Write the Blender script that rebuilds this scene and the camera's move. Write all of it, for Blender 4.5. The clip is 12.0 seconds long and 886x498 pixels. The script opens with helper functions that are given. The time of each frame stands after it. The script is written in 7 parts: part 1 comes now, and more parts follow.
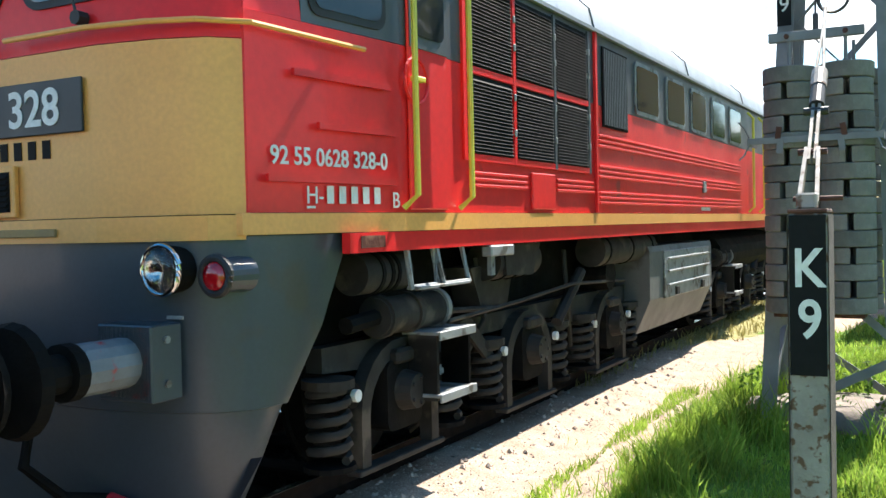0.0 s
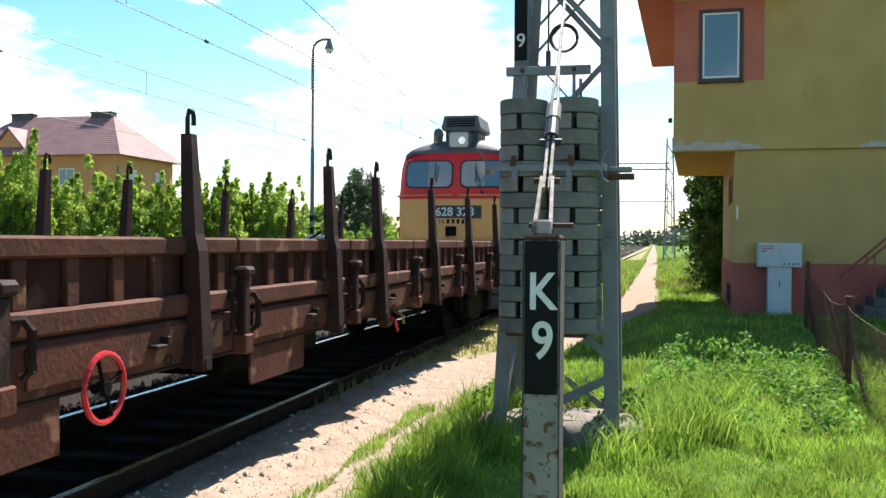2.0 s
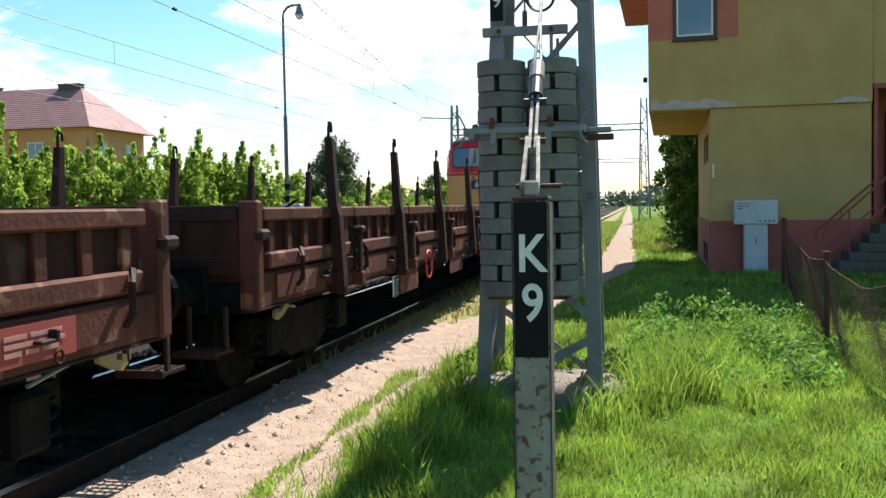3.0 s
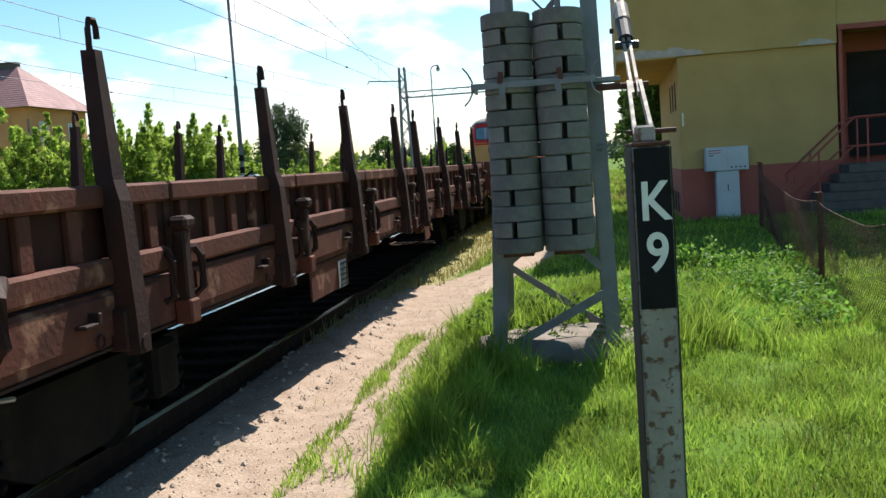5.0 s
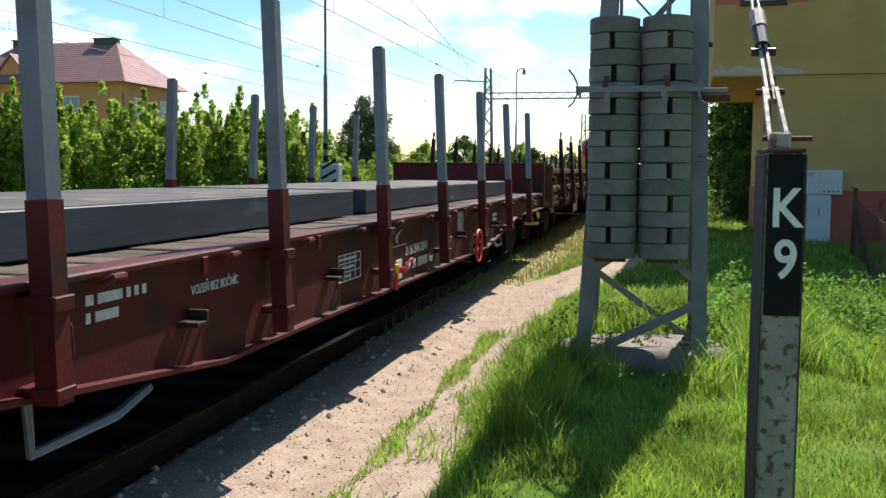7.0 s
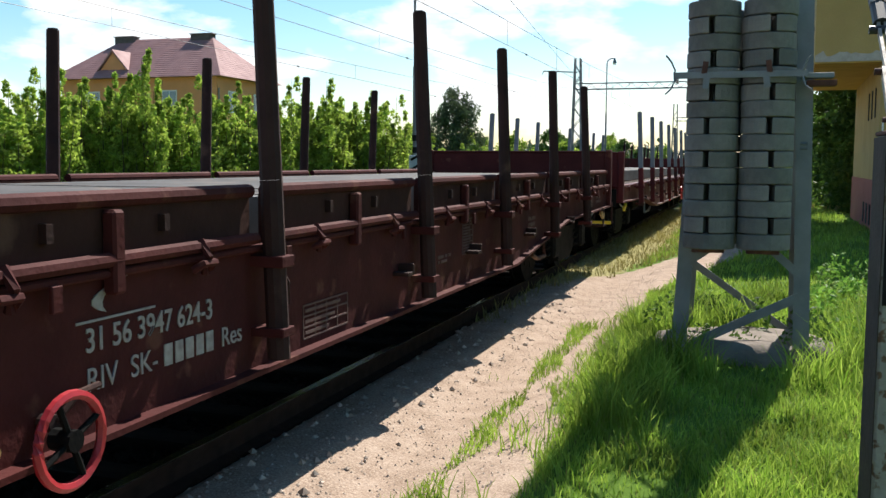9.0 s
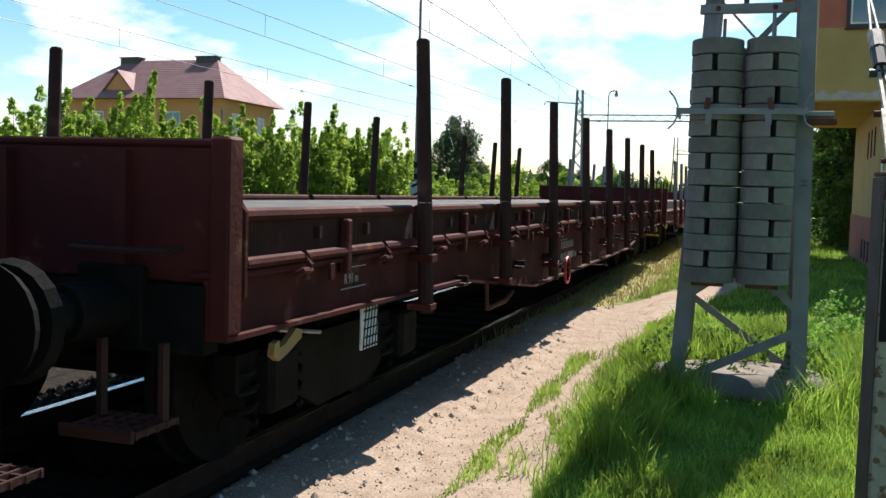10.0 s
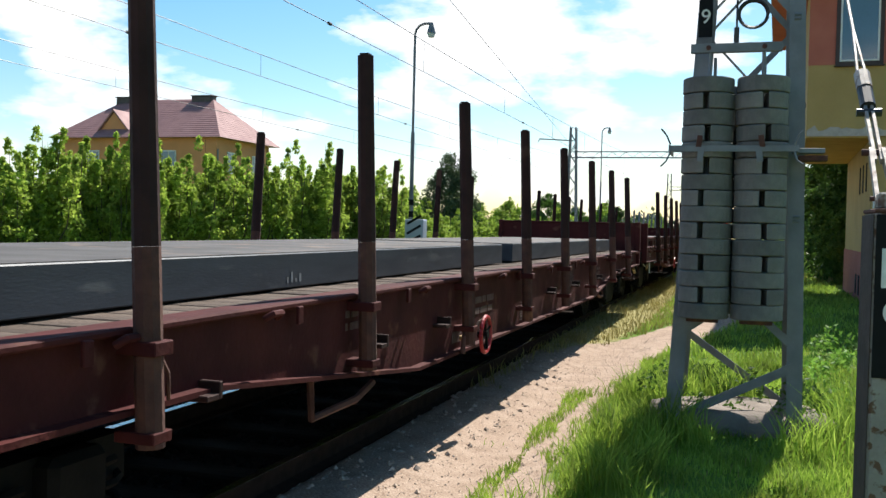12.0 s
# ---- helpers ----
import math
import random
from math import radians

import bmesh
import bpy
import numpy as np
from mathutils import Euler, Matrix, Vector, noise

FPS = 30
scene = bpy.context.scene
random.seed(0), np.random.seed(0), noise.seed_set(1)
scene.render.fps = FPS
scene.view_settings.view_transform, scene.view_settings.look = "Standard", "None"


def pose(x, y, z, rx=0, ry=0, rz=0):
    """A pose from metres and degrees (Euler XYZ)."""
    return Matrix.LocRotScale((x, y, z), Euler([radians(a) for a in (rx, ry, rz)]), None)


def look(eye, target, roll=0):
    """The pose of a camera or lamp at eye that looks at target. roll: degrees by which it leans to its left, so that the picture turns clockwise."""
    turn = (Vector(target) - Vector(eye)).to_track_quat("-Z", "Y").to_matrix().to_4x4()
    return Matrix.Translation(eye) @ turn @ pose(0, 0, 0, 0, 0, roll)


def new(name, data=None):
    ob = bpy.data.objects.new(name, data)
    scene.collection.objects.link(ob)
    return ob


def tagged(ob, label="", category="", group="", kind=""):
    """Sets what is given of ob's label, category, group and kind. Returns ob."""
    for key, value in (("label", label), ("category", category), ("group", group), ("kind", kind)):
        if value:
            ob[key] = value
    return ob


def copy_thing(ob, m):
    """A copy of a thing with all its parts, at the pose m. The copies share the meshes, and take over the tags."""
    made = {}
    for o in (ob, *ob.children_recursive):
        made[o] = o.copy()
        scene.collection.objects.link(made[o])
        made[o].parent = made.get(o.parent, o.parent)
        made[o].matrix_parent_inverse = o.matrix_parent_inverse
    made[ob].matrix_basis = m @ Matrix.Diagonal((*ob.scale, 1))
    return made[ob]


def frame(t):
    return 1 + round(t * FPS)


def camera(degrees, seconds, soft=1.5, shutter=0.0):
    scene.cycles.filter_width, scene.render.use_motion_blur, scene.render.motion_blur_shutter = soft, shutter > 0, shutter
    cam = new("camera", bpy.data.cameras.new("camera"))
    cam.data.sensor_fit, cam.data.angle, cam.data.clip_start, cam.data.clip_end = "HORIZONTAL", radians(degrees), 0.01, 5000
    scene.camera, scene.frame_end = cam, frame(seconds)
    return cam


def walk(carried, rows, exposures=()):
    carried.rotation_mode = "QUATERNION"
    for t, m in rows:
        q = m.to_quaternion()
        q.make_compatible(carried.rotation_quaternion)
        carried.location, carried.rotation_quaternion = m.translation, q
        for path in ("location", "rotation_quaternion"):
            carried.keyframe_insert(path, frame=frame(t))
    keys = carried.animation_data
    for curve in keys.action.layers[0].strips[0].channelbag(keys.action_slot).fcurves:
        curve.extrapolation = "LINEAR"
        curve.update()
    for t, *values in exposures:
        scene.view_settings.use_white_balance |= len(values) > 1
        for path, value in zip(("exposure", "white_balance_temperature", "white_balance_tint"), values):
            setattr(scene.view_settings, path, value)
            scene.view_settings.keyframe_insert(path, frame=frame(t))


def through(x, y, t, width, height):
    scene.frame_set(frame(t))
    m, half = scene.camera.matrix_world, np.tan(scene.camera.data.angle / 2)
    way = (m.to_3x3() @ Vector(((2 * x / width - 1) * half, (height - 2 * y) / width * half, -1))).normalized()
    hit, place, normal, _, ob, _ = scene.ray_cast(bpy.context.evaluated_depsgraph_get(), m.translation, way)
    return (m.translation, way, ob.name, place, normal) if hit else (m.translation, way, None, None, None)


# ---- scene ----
cam = camera(50.1, 12.0)
PATH = [
    (0, (0.307, -0.761, 1.681), (-0.635, 1.003, 1.633), -1.3),
    (0.5, (0.302, -0.674, 1.71), (-0.314, 1.229, 1.712), 0.0),
    (1, (0.307, -0.675, 1.699), (-0.181, 1.264, 1.727), -0.7),
    (1.5, (0.306, -0.731, 1.689), (-0.172, 1.21, 1.731), 0.2),
    (2, (0.278, -0.716, 1.686), (-0.157, 1.236, 1.67), 0.4),
    (2.5, (0.265, -0.733, 1.675), (-0.058, 1.241, 1.656), 0.7),
    (3, (0.234, -0.673, 1.68), (-0.152, 1.287, 1.591), -1.0),
    (4.8, (-0.246, -0.607, 1.67), (-0.609, 1.35, 1.48), -3.8),
    (5, (-0.292, -0.627, 1.673), (-0.575, 1.345, 1.502), -3.9),
    (5.5, (-0.404, -0.676, 1.664), (-0.871, 1.264, 1.527), 0.3),
    (6, (-0.432, -0.675, 1.643), (-0.887, 1.267, 1.487), 0.7),
    (6.5, (-0.432, -0.713, 1.644), (-0.862, 1.235, 1.498), 1.0),
    (7, (-0.45, -0.719, 1.634), (-0.878, 1.228, 1.47), 0.4),
    (9, (-0.496, -0.694, 1.61), (-1.101, 1.204, 1.428), 0.3),
    (9.5, (-0.499, -0.771, 1.616), (-1.107, 1.128, 1.464), 0.7),
    (10, (-0.504, -0.77, 1.615), (-1.108, 1.133, 1.49), 1.7),
    (10.5, (-0.51, -0.754, 1.615), (-1.141, 1.138, 1.464), 1.5),
    (11, (-0.508, -0.72, 1.618), (-1.132, 1.174, 1.467), 1.3),
    (11.5, (-0.502, -0.777, 1.627), (-1.122, 1.121, 1.519), 0.9),
    (12, (-0.497, -0.796, 1.623), (-1.094, 1.112, 1.576), 1.4),
]
EXPOSURE = [(0, 1.85), (0.5, 1.95), (1, 1.85), (1.5, 1.6), (2, 1.38), (2.5, 1.28), (3, 1.18), (4.8, 1.0), (7.2, 0.93), (9, 0.95), (12, 0.95)]
walk(cam, [(t, look(eye, target, roll)) for t, eye, target, roll in PATH], EXPOSURE)

# ---- light ----
SUN_EL, SUN_AZ = 50.0, 9.4          # degrees above the horizon, degrees from +y towards +x
world = bpy.data.worlds.new("sky")
scene.world = world
world.use_nodes = True
wn, wl = world.node_tree.nodes, world.node_tree.links
wn.clear()
w_out = wn.new("ShaderNodeOutputWorld")
w_bg = wn.new("ShaderNodeBackground")
w_sky = wn.new("ShaderNodeTexSky")
w_sky.sky_type = "NISHITA"
w_sky.sun_disc = False
w_sky.sun_elevation, w_sky.sun_rotation = radians(SUN_EL), radians(SUN_AZ)
w_sky.altitude, w_sky.air_density, w_sky.dust_density, w_sky.ozone_density = 120, 1.0, 0.6, 1.0
w_co = wn.new("ShaderNodeTexCoord")
w_map = wn.new("ShaderNodeMapping")
w_map.inputs["Scale"].default_value = (1.0, 1.0, 2.6)
w_map.inputs["Location"].default_value = (0.35, 0.1, 0.0)
w_noise = wn.new("ShaderNodeTexNoise")
w_noise.inputs["Scale"].default_value, w_noise.inputs["Detail"].default_value = 4.2, 9.0
w_noise.inputs["Roughness"].default_value = 0.55
w_ramp = wn.new("ShaderNodeValToRGB")
w_ramp.color_ramp.elements[0].position, w_ramp.color_ramp.elements[1].position = 0.58, 0.67
w_mix = wn.new("ShaderNodeMixRGB")
w_mix.inputs[2].default_value = (15, 15.2, 15.4, 1)
wl.new(w_co.outputs["Generated"], w_map.inputs["Vector"])
wl.new(w_map.outputs["Vector"], w_noise.inputs["Vector"])
w_sep = wn.new("ShaderNodeSeparateXYZ")
w_low = wn.new("ShaderNodeMapRange")
w_low.inputs["From Min"].default_value, w_low.inputs["From Max"].default_value = 0.0, 0.28
w_low.inputs["To Min"].default_value, w_low.inputs["To Max"].default_value = 0.13, 0.0
w_add = wn.new("ShaderNodeMath")
wl.new(w_co.outputs["Generated"], w_sep.inputs["Vector"])
wl.new(w_sep.outputs["Z"], w_low.inputs["Value"])
wl.new(w_noise.outputs["Fac"], w_add.inputs[0])
wl.new(w_low.outputs["Result"], w_add.inputs[1])
wl.new(w_add.outputs["Value"], w_ramp.inputs["Fac"])
wl.new(w_ramp.outputs["Color"], w_mix.inputs[0])
w_hs = wn.new("ShaderNodeHueSaturation")
w_hs.inputs["Hue"].default_value, w_hs.inputs["Saturation"].default_value, w_hs.inputs["Value"].default_value = 0.487, 1.4, 1.75
wl.new(w_sky.outputs["Color"], w_hs.inputs["Color"])
wl.new(w_hs.outputs["Color"], w_mix.inputs[1])
wl.new(w_mix.outputs["Color"], w_bg.inputs["Color"])
w_bg.inputs["Strength"].default_value = 0.045
wl.new(w_bg.outputs["Background"], w_out.inputs["Surface"])

sun = new("sun", bpy.data.lights.new("sun", "SUN"))
sun.data.energy, sun.data.angle, sun.data.color = 5.0, radians(0.53), (1.0, 0.95, 0.87)
ce, se = math.cos(radians(SUN_EL)), math.sin(radians(SUN_EL))
ca, sa = math.cos(radians(SUN_AZ)), math.sin(radians(SUN_AZ))
sun.matrix_world = look((0, 0, 40), (-sa * ce, -ca * ce, 40 - se))


# ---- building tools ----
def part(name, bm, material, parent, label=""):
    """Links a bmesh as one mesh object under parent."""
    me = bpy.data.meshes.new(name)
    bm.normal_update()
    bm.to_mesh(me)
    bm.free()
    me.materials.append(material)
    ob = new(name, me)
    if parent is not None:
        ob.parent = parent
    if label:
        ob["label"] = label
    return ob


def smooth(ob, deg=35):
    me = ob.data
    for p in me.polygons:
        p.use_smooth = True
    me.set_sharp_from_angle(angle=radians(deg))
    return ob


def thing(name, label, category, group="", kind="", m=None):
    ob = new(name)
    ob.empty_display_size = 0.1
    if m is not None:
        ob.matrix_basis = m
    return tagged(ob, label, category, group, kind)


def solo(name, bm, material, label, category, group="", kind="", m=None):
    ob = part(name, bm, material, None)
    if m is not None:
        ob.matrix_basis = m
    return tagged(ob, label, category, group, kind)


def BM():
    return bmesh.new()


def box(bm, x0, x1, y0, y1, z0, z1, bev=0.0, m=None):
    vs = [bm.verts.new((x, y, z)) for x in (x0, x1) for y in (y0, y1) for z in (z0, z1)]
    fs = [bm.faces.new([vs[i] for i in q]) for q in
          ((0, 1, 3, 2), (4, 6, 7, 5), (0, 4, 5, 1), (2, 3, 7, 6), (0, 2, 6, 4), (1, 5, 7, 3))]
    if m is not None:
        bmesh.ops.transform(bm, matrix=m, verts=vs)
    if bev > 0:
        es = list({e for f in fs for e in f.edges})
        bmesh.ops.bevel(bm, geom=es, offset=bev, segments=1, affect="EDGES", profile=0.5)
    return bm


def boxm(*args, **kw):
    return box(BM(), *args, **kw)


def frame_of(a, b):
    d = (Vector(b) - Vector(a)).normalized()
    side = d.cross(Vector((0, 0, 1)))
    side = side.normalized() if side.length > 0.25 else (Vector((1, 0, 0)) - d * d.x).normalized()
    return d, side, side.cross(d)


def rod(bm, a, b, r, n=8, r2=None, caps=True):
    d, u, v = frame_of(a, b)
    r2 = r if r2 is None else r2
    rings = []
    for p, q in ((Vector(a), r), (Vector(b), r2)):
        rings.append([bm.verts.new(p + (u * math.cos(k * math.tau / n) + v * math.sin(k * math.tau / n)) * q) for k in range(n)])
    for k in range(n):
        bm.faces.new((rings[0][k], rings[0][(k + 1) % n], rings[1][(k + 1) % n], rings[1][k]))
    if caps:
        bm.faces.new(rings[0][::-1])
        bm.faces.new(rings[1])
    return bm


def tube(bm, pts, r, n=6, closed=False):
    pts = [Vector(p) for p in pts]
    rings, count = [], len(pts)
    up = Vector((0.13, 0.21, 0.97))
    for i, p in enumerate(pts):
        a = pts[i - 1] if (i or closed) else p
        b = pts[(i + 1) % count] if (i < count - 1 or closed) else p
        d = (b - a).normalized()
        u = d.cross(up).normalized()
        v = u.cross(d)
        rings.append([bm.verts.new(p + (u * math.cos(k * math.tau / n) + v * math.sin(k * math.tau / n)) * r) for k in range(n)])
    for i in range(count if closed else count - 1):
        s, t = rings[i], rings[(i + 1) % count]
        for k in range(n):
            bm.faces.new((s[k], s[(k + 1) % n], t[(k + 1) % n], t[k]))
    if not closed:
        bm.faces.new(rings[0][::-1])
        bm.faces.new(rings[-1])
    return bm


def bar(bm, a, b, w, h):
    """A flat bar from a to b: w across (level), h across the other way."""
    d, u, v = frame_of(a, b)
    u, v = u * w / 2, v * h / 2
    rings = [[bm.verts.new(Vector(p) + s * u + t * v) for s, t in ((-1, -1), (1, -1), (1, 1), (-1, 1))] for p in (a, b)]
    for k in range(4):
        bm.faces.new((rings[0][k], rings[0][(k + 1) % 4], rings[1][(k + 1) % 4], rings[1][k]))
    bm.faces.new(rings[0][::-1])
    bm.faces.new(rings[1])
    return bm


def prism(bm, poly, axis, lo, hi):
    """A polygon of the two other axes (in order x, y, z) drawn out along axis from lo to hi."""
    def at(p, w):
        q = list(p)
        q.insert(axis, w)
        return q
    a = [bm.verts.new(at(p, lo)) for p in poly]
    b = [bm.verts.new(at(p, hi)) for p in poly]
    n = len(poly)
    for k in range(n):
        bm.faces.new((a[k], a[(k + 1) % n], b[(k + 1) % n], b[k]))
    bm.faces.new(a[::-1])
    bm.faces.new(b)
    bmesh.ops.recalc_face_normals(bm, faces=bm.faces)
    return bm


def disc(bm, c, r, h, n=20, axis=2):
    a = list(c)
    b = list(c)
    b[axis] += h
    return rod(bm, a, b, r, n)


def ring_pts(c, r, n, axis):
    out = []
    for k in range(n):
        p = [math.cos(k * math.tau / n) * r, math.sin(k * math.tau / n) * r]
        p.insert(axis, 0.0)
        out.append(Vector(c) + Vector(p))
    return out


def rrect(x0, x1, z0, z1, r, n=4):
    pts = []
    for cx, cz, a0 in ((x1 - r, z1 - r, 0), (x0 + r, z1 - r, 90), (x0 + r, z0 + r, 180), (x1 - r, z0 + r, 270)):
        for k in range(n + 1):
            a = radians(a0 + 90 * k / n)
            pts.append((cx + r * math.cos(a), cz + r * math.sin(a)))
    return pts


def raw(name, verts, faces, material):
    me = bpy.data.meshes.new(name)
    me.from_pydata(verts, [], faces)
    me.update()
    me.materials.append(material)
    return new(name, me)


def words(name, text, size, material, parent, m, label="", align="LEFT", depth=0.002, bold=0.0):
    cu = bpy.data.curves.new(name, "FONT")
    cu.body, cu.size, cu.extrude, cu.align_x = text, size, depth, align
    cu.offset = bold * size
    tmp = bpy.data.objects.new(name, cu)
    scene.collection.objects.link(tmp)
    bpy.context.view_layer.update()
    me = bpy.data.meshes.new_from_object(tmp.evaluated_get(bpy.context.evaluated_depsgraph_get()))
    bpy.data.objects.remove(tmp)
    me.materials.clear()
    me.materials.append(material)
    ob = new(name, me)
    ob.parent = parent
    ob.matrix_basis = m
    if label:
        ob["label"] = label
    return ob


# ---- materials ----
def mat(name, c1, c2=None, rough=0.6, metal=0.0, scale=3.0, bump=0.15, fine=40.0, stain=None, stain_at=0.62, stain_scale=1.2,
        island=0.0, coat=0.0, spec=0.5, stretch=(1, 1, 1), rvar=0.12, random=0.0):
    """A worn surface: two colours in clouds, a third in blotches, fine relief, uneven gloss."""
    m = bpy.data.materials.new(name)
    m.use_nodes = True
    n, l = m.node_tree.nodes, m.node_tree.links
    p = n["Principled BSDF"]
    co = n.new("ShaderNodeTexCoord")
    mp = n.new("ShaderNodeMapping")
    mp.inputs["Scale"].default_value = stretch
    l.new(co.outputs["Object"], mp.inputs["Vector"])

    def noise_of(s, detail):
        q = n.new("ShaderNodeTexNoise")
        q.inputs["Scale"].default_value, q.inputs["Detail"].default_value = s, detail
        l.new(mp.outputs["Vector"], q.inputs["Vector"])
        return q

    def mixed(fac, a, b):
        q = n.new("ShaderNodeMixRGB")
        if isinstance(fac, float):
            q.inputs[0].default_value = fac
        else:
            l.new(fac, q.inputs[0])
        for i, v in ((1, a), (2, b)):
            if isinstance(v, tuple):
                q.inputs[i].default_value = (*v, 1)
            else:
                l.new(v, q.inputs[i])
        return q.outputs[0]

    def ramp(src, a, b):
        q = n.new("ShaderNodeValToRGB")
        q.color_ramp.elements[0].position, q.color_ramp.elements[1].position = a, b
        l.new(src, q.inputs[0])
        return q.outputs["Color"]

    c2 = c2 or tuple(v * 0.78 for v in c1)
    big = noise_of(scale, 5)
    col = mixed(ramp(big.outputs["Fac"], 0.32, 0.68), c1, c2)
    if stain:
        sp = noise_of(stain_scale * 2.3, 9)
        col = mixed(ramp(sp.outputs["Fac"], stain_at, stain_at + 0.07), col, stain)
    grain = noise_of(fine, 4)
    hs = n.new("ShaderNodeHueSaturation")
    vr = n.new("ShaderNodeMapRange")
    vr.inputs["To Min"].default_value, vr.inputs["To Max"].default_value = 0.85, 1.15
    l.new(grain.outputs["Fac"], vr.inputs["Value"])
    l.new(vr.outputs["Result"], hs.inputs["Value"])
    l.new(col, hs.inputs["Color"])
    col = hs.outputs["Color"]
    if island or random:
        h2 = n.new("ShaderNodeHueSaturation")
        r2 = n.new("ShaderNodeMapRange")
        amount = island or random
        r2.inputs["To Min"].default_value, r2.inputs["To Max"].default_value = 1 - amount, 1 + amount
        if island:
            src = n.new("ShaderNodeNewGeometry").outputs["Random Per Island"]
        else:
            src = n.new("ShaderNodeObjectInfo").outputs["Random"]
        l.new(src, r2.inputs["Value"])
        l.new(r2.outputs["Result"], h2.inputs["Value"])
        l.new(col, h2.inputs["Color"])
        col = h2.outputs["Color"]
    l.new(col, p.inputs["Base Color"])
    rr = n.new("ShaderNodeMapRange")
    rr.inputs["To Min"].default_value, rr.inputs["To Max"].default_value = max(0.03, rough - rvar), min(1, rough + rvar)
    l.new(big.outputs["Fac"], rr.inputs["Value"])
    l.new(rr.outputs["Result"], p.inputs["Roughness"])
    p.inputs["Metallic"].default_value = metal
    p.inputs["Specular IOR Level"].default_value = spec
    p.inputs["Coat Weight"].default_value = coat
    if bump:
        b = n.new("ShaderNodeBump")
        b.inputs["Strength"].default_value, b.inputs["Distance"].default_value = bump, 0.01
        l.new(grain.outputs["Fac"], b.inputs["Height"])
        l.new(b.outputs["Normal"], p.inputs["Normal"])
    return m


def leaf_mat(name, c1, c2, through=0.35, amount=0.4):
    m = bpy.data.materials.new(name)
    m.use_nodes = True
    n, l = m.node_tree.nodes, m.node_tree.links
    p = n["Principled BSDF"]
    geo = n.new("ShaderNodeNewGeometry")
    mix = n.new("ShaderNodeMixRGB")
    mix.inputs[1].default_value, mix.inputs[2].default_value = (*c1, 1), (*c2, 1)
    l.new(geo.outputs["Random Per Island"], mix.inputs[0])
    co = n.new("ShaderNodeTexCoord")
    ns = n.new("ShaderNodeTexNoise")
    ns.inputs["Scale"].default_value = 1.7
    l.new(co.outputs["Object"], ns.inputs["Vector"])
    hs = n.new("ShaderNodeHueSaturation")
    r = n.new("ShaderNodeMapRange")
    r.inputs["From Min"].default_value, r.inputs["From Max"].default_value = 0.3, 0.7
    r.inputs["To Min"].default_value, r.inputs["To Max"].default_value = 1 - amount, 1 + amount
    l.new(ns.outputs["Fac"], r.inputs["Value"])
    l.new(r.outputs["Result"], hs.inputs["Value"])
    l.new(mix.outputs[0], hs.inputs["Color"])
    l.new(hs.outputs["Color"], p.inputs["Base Color"])
    p.inputs["Roughness"].default_value = 0.62
    p.inputs["Specular IOR Level"].default_value = 0.22
    tr = n.new("ShaderNodeBsdfTranslucent")
    l.new(hs.outputs["Color"], tr.inputs["Color"])
    ms = n.new("ShaderNodeMixShader")
    ms.inputs[0].default_value = through
    l.new(p.outputs[0], ms.inputs[1])
    l.new(tr.outputs[0], ms.inputs[2])
    l.new(ms.outputs[0], n["Material Output"].inputs["Surface"])
    return m


def glass_mat(name, tint, rough=0.03):
    m = bpy.data.materials.new(name)
    m.use_nodes = True
    p = m.node_tree.nodes["Principled BSDF"]
    p.inputs["Base Color"].default_value = (*tint, 1)
    p.inputs["Roughness"].default_value = rough
    p.inputs["IOR"].default_value = 1.5
    p.inputs["Transmission Weight"].default_value = 1.0
    return m


GALV = mat("galvanised_steel", (0.19, 0.20, 0.215), (0.14, 0.15, 0.16), 0.55, 0.2, scale=5, bump=0.1, stain=(0.16, 0.12, 0.09), stain_at=0.66)
CONC = mat("weight_concrete", (0.195, 0.183, 0.166), (0.130, 0.124, 0.115), 0.9, scale=7, bump=0.5, fine=60, stain=(0.14, 0.13, 0.12), stain_at=0.6, random=0.18)
CONC_DARK = mat("footing_concrete", (0.20, 0.162, 0.13), (0.125, 0.10, 0.08), 0.92, scale=4, bump=0.8, fine=25, stain=(0.10, 0.10, 0.065))
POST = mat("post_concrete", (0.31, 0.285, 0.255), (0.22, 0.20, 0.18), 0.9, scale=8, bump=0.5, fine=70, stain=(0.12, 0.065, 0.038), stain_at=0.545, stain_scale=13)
# the post's side faces get a darker brown than its front
POST_SIDE = mat("dark_brown_post_side", (0.060, 0.044, 0.036), (0.036, 0.027, 0.023), 0.9, scale=9, bump=0.5, fine=60, stain=(0.12, 0.09, 0.07), stain_at=0.62)
BLACK = mat("black_paint", (0.008, 0.009, 0.010), (0.013, 0.013, 0.014), 0.7, scale=10, bump=0.15, spec=0.12)
WHITE = mat("white_paint", (0.72, 0.73, 0.72), (0.62, 0.62, 0.60), 0.6, scale=30, bump=0.1)
ZINC = mat("dull_zinc", (0.36, 0.325, 0.29), (0.24, 0.20, 0.17), 0.55, 0.2, scale=20, bump=0.2, stain=(0.13, 0.07, 0.045), stain_at=0.58, stain_scale=8)
WIRE = mat("wire", (0.06, 0.06, 0.065), (0.04, 0.04, 0.04), 0.5, 0.7, bump=0)
YELLOW_WALL = mat("ochre_render", (0.455, 0.315, 0.118), (0.385, 0.262, 0.095), 0.9, scale=1.3, bump=0.5, fine=90, stain=(0.34, 0.25, 0.105), stain_at=0.66)
RED_WALL = mat("red_render", (0.36, 0.10, 0.075), (0.29, 0.08, 0.06), 0.9, scale=1.5, bump=0.5, fine=90)
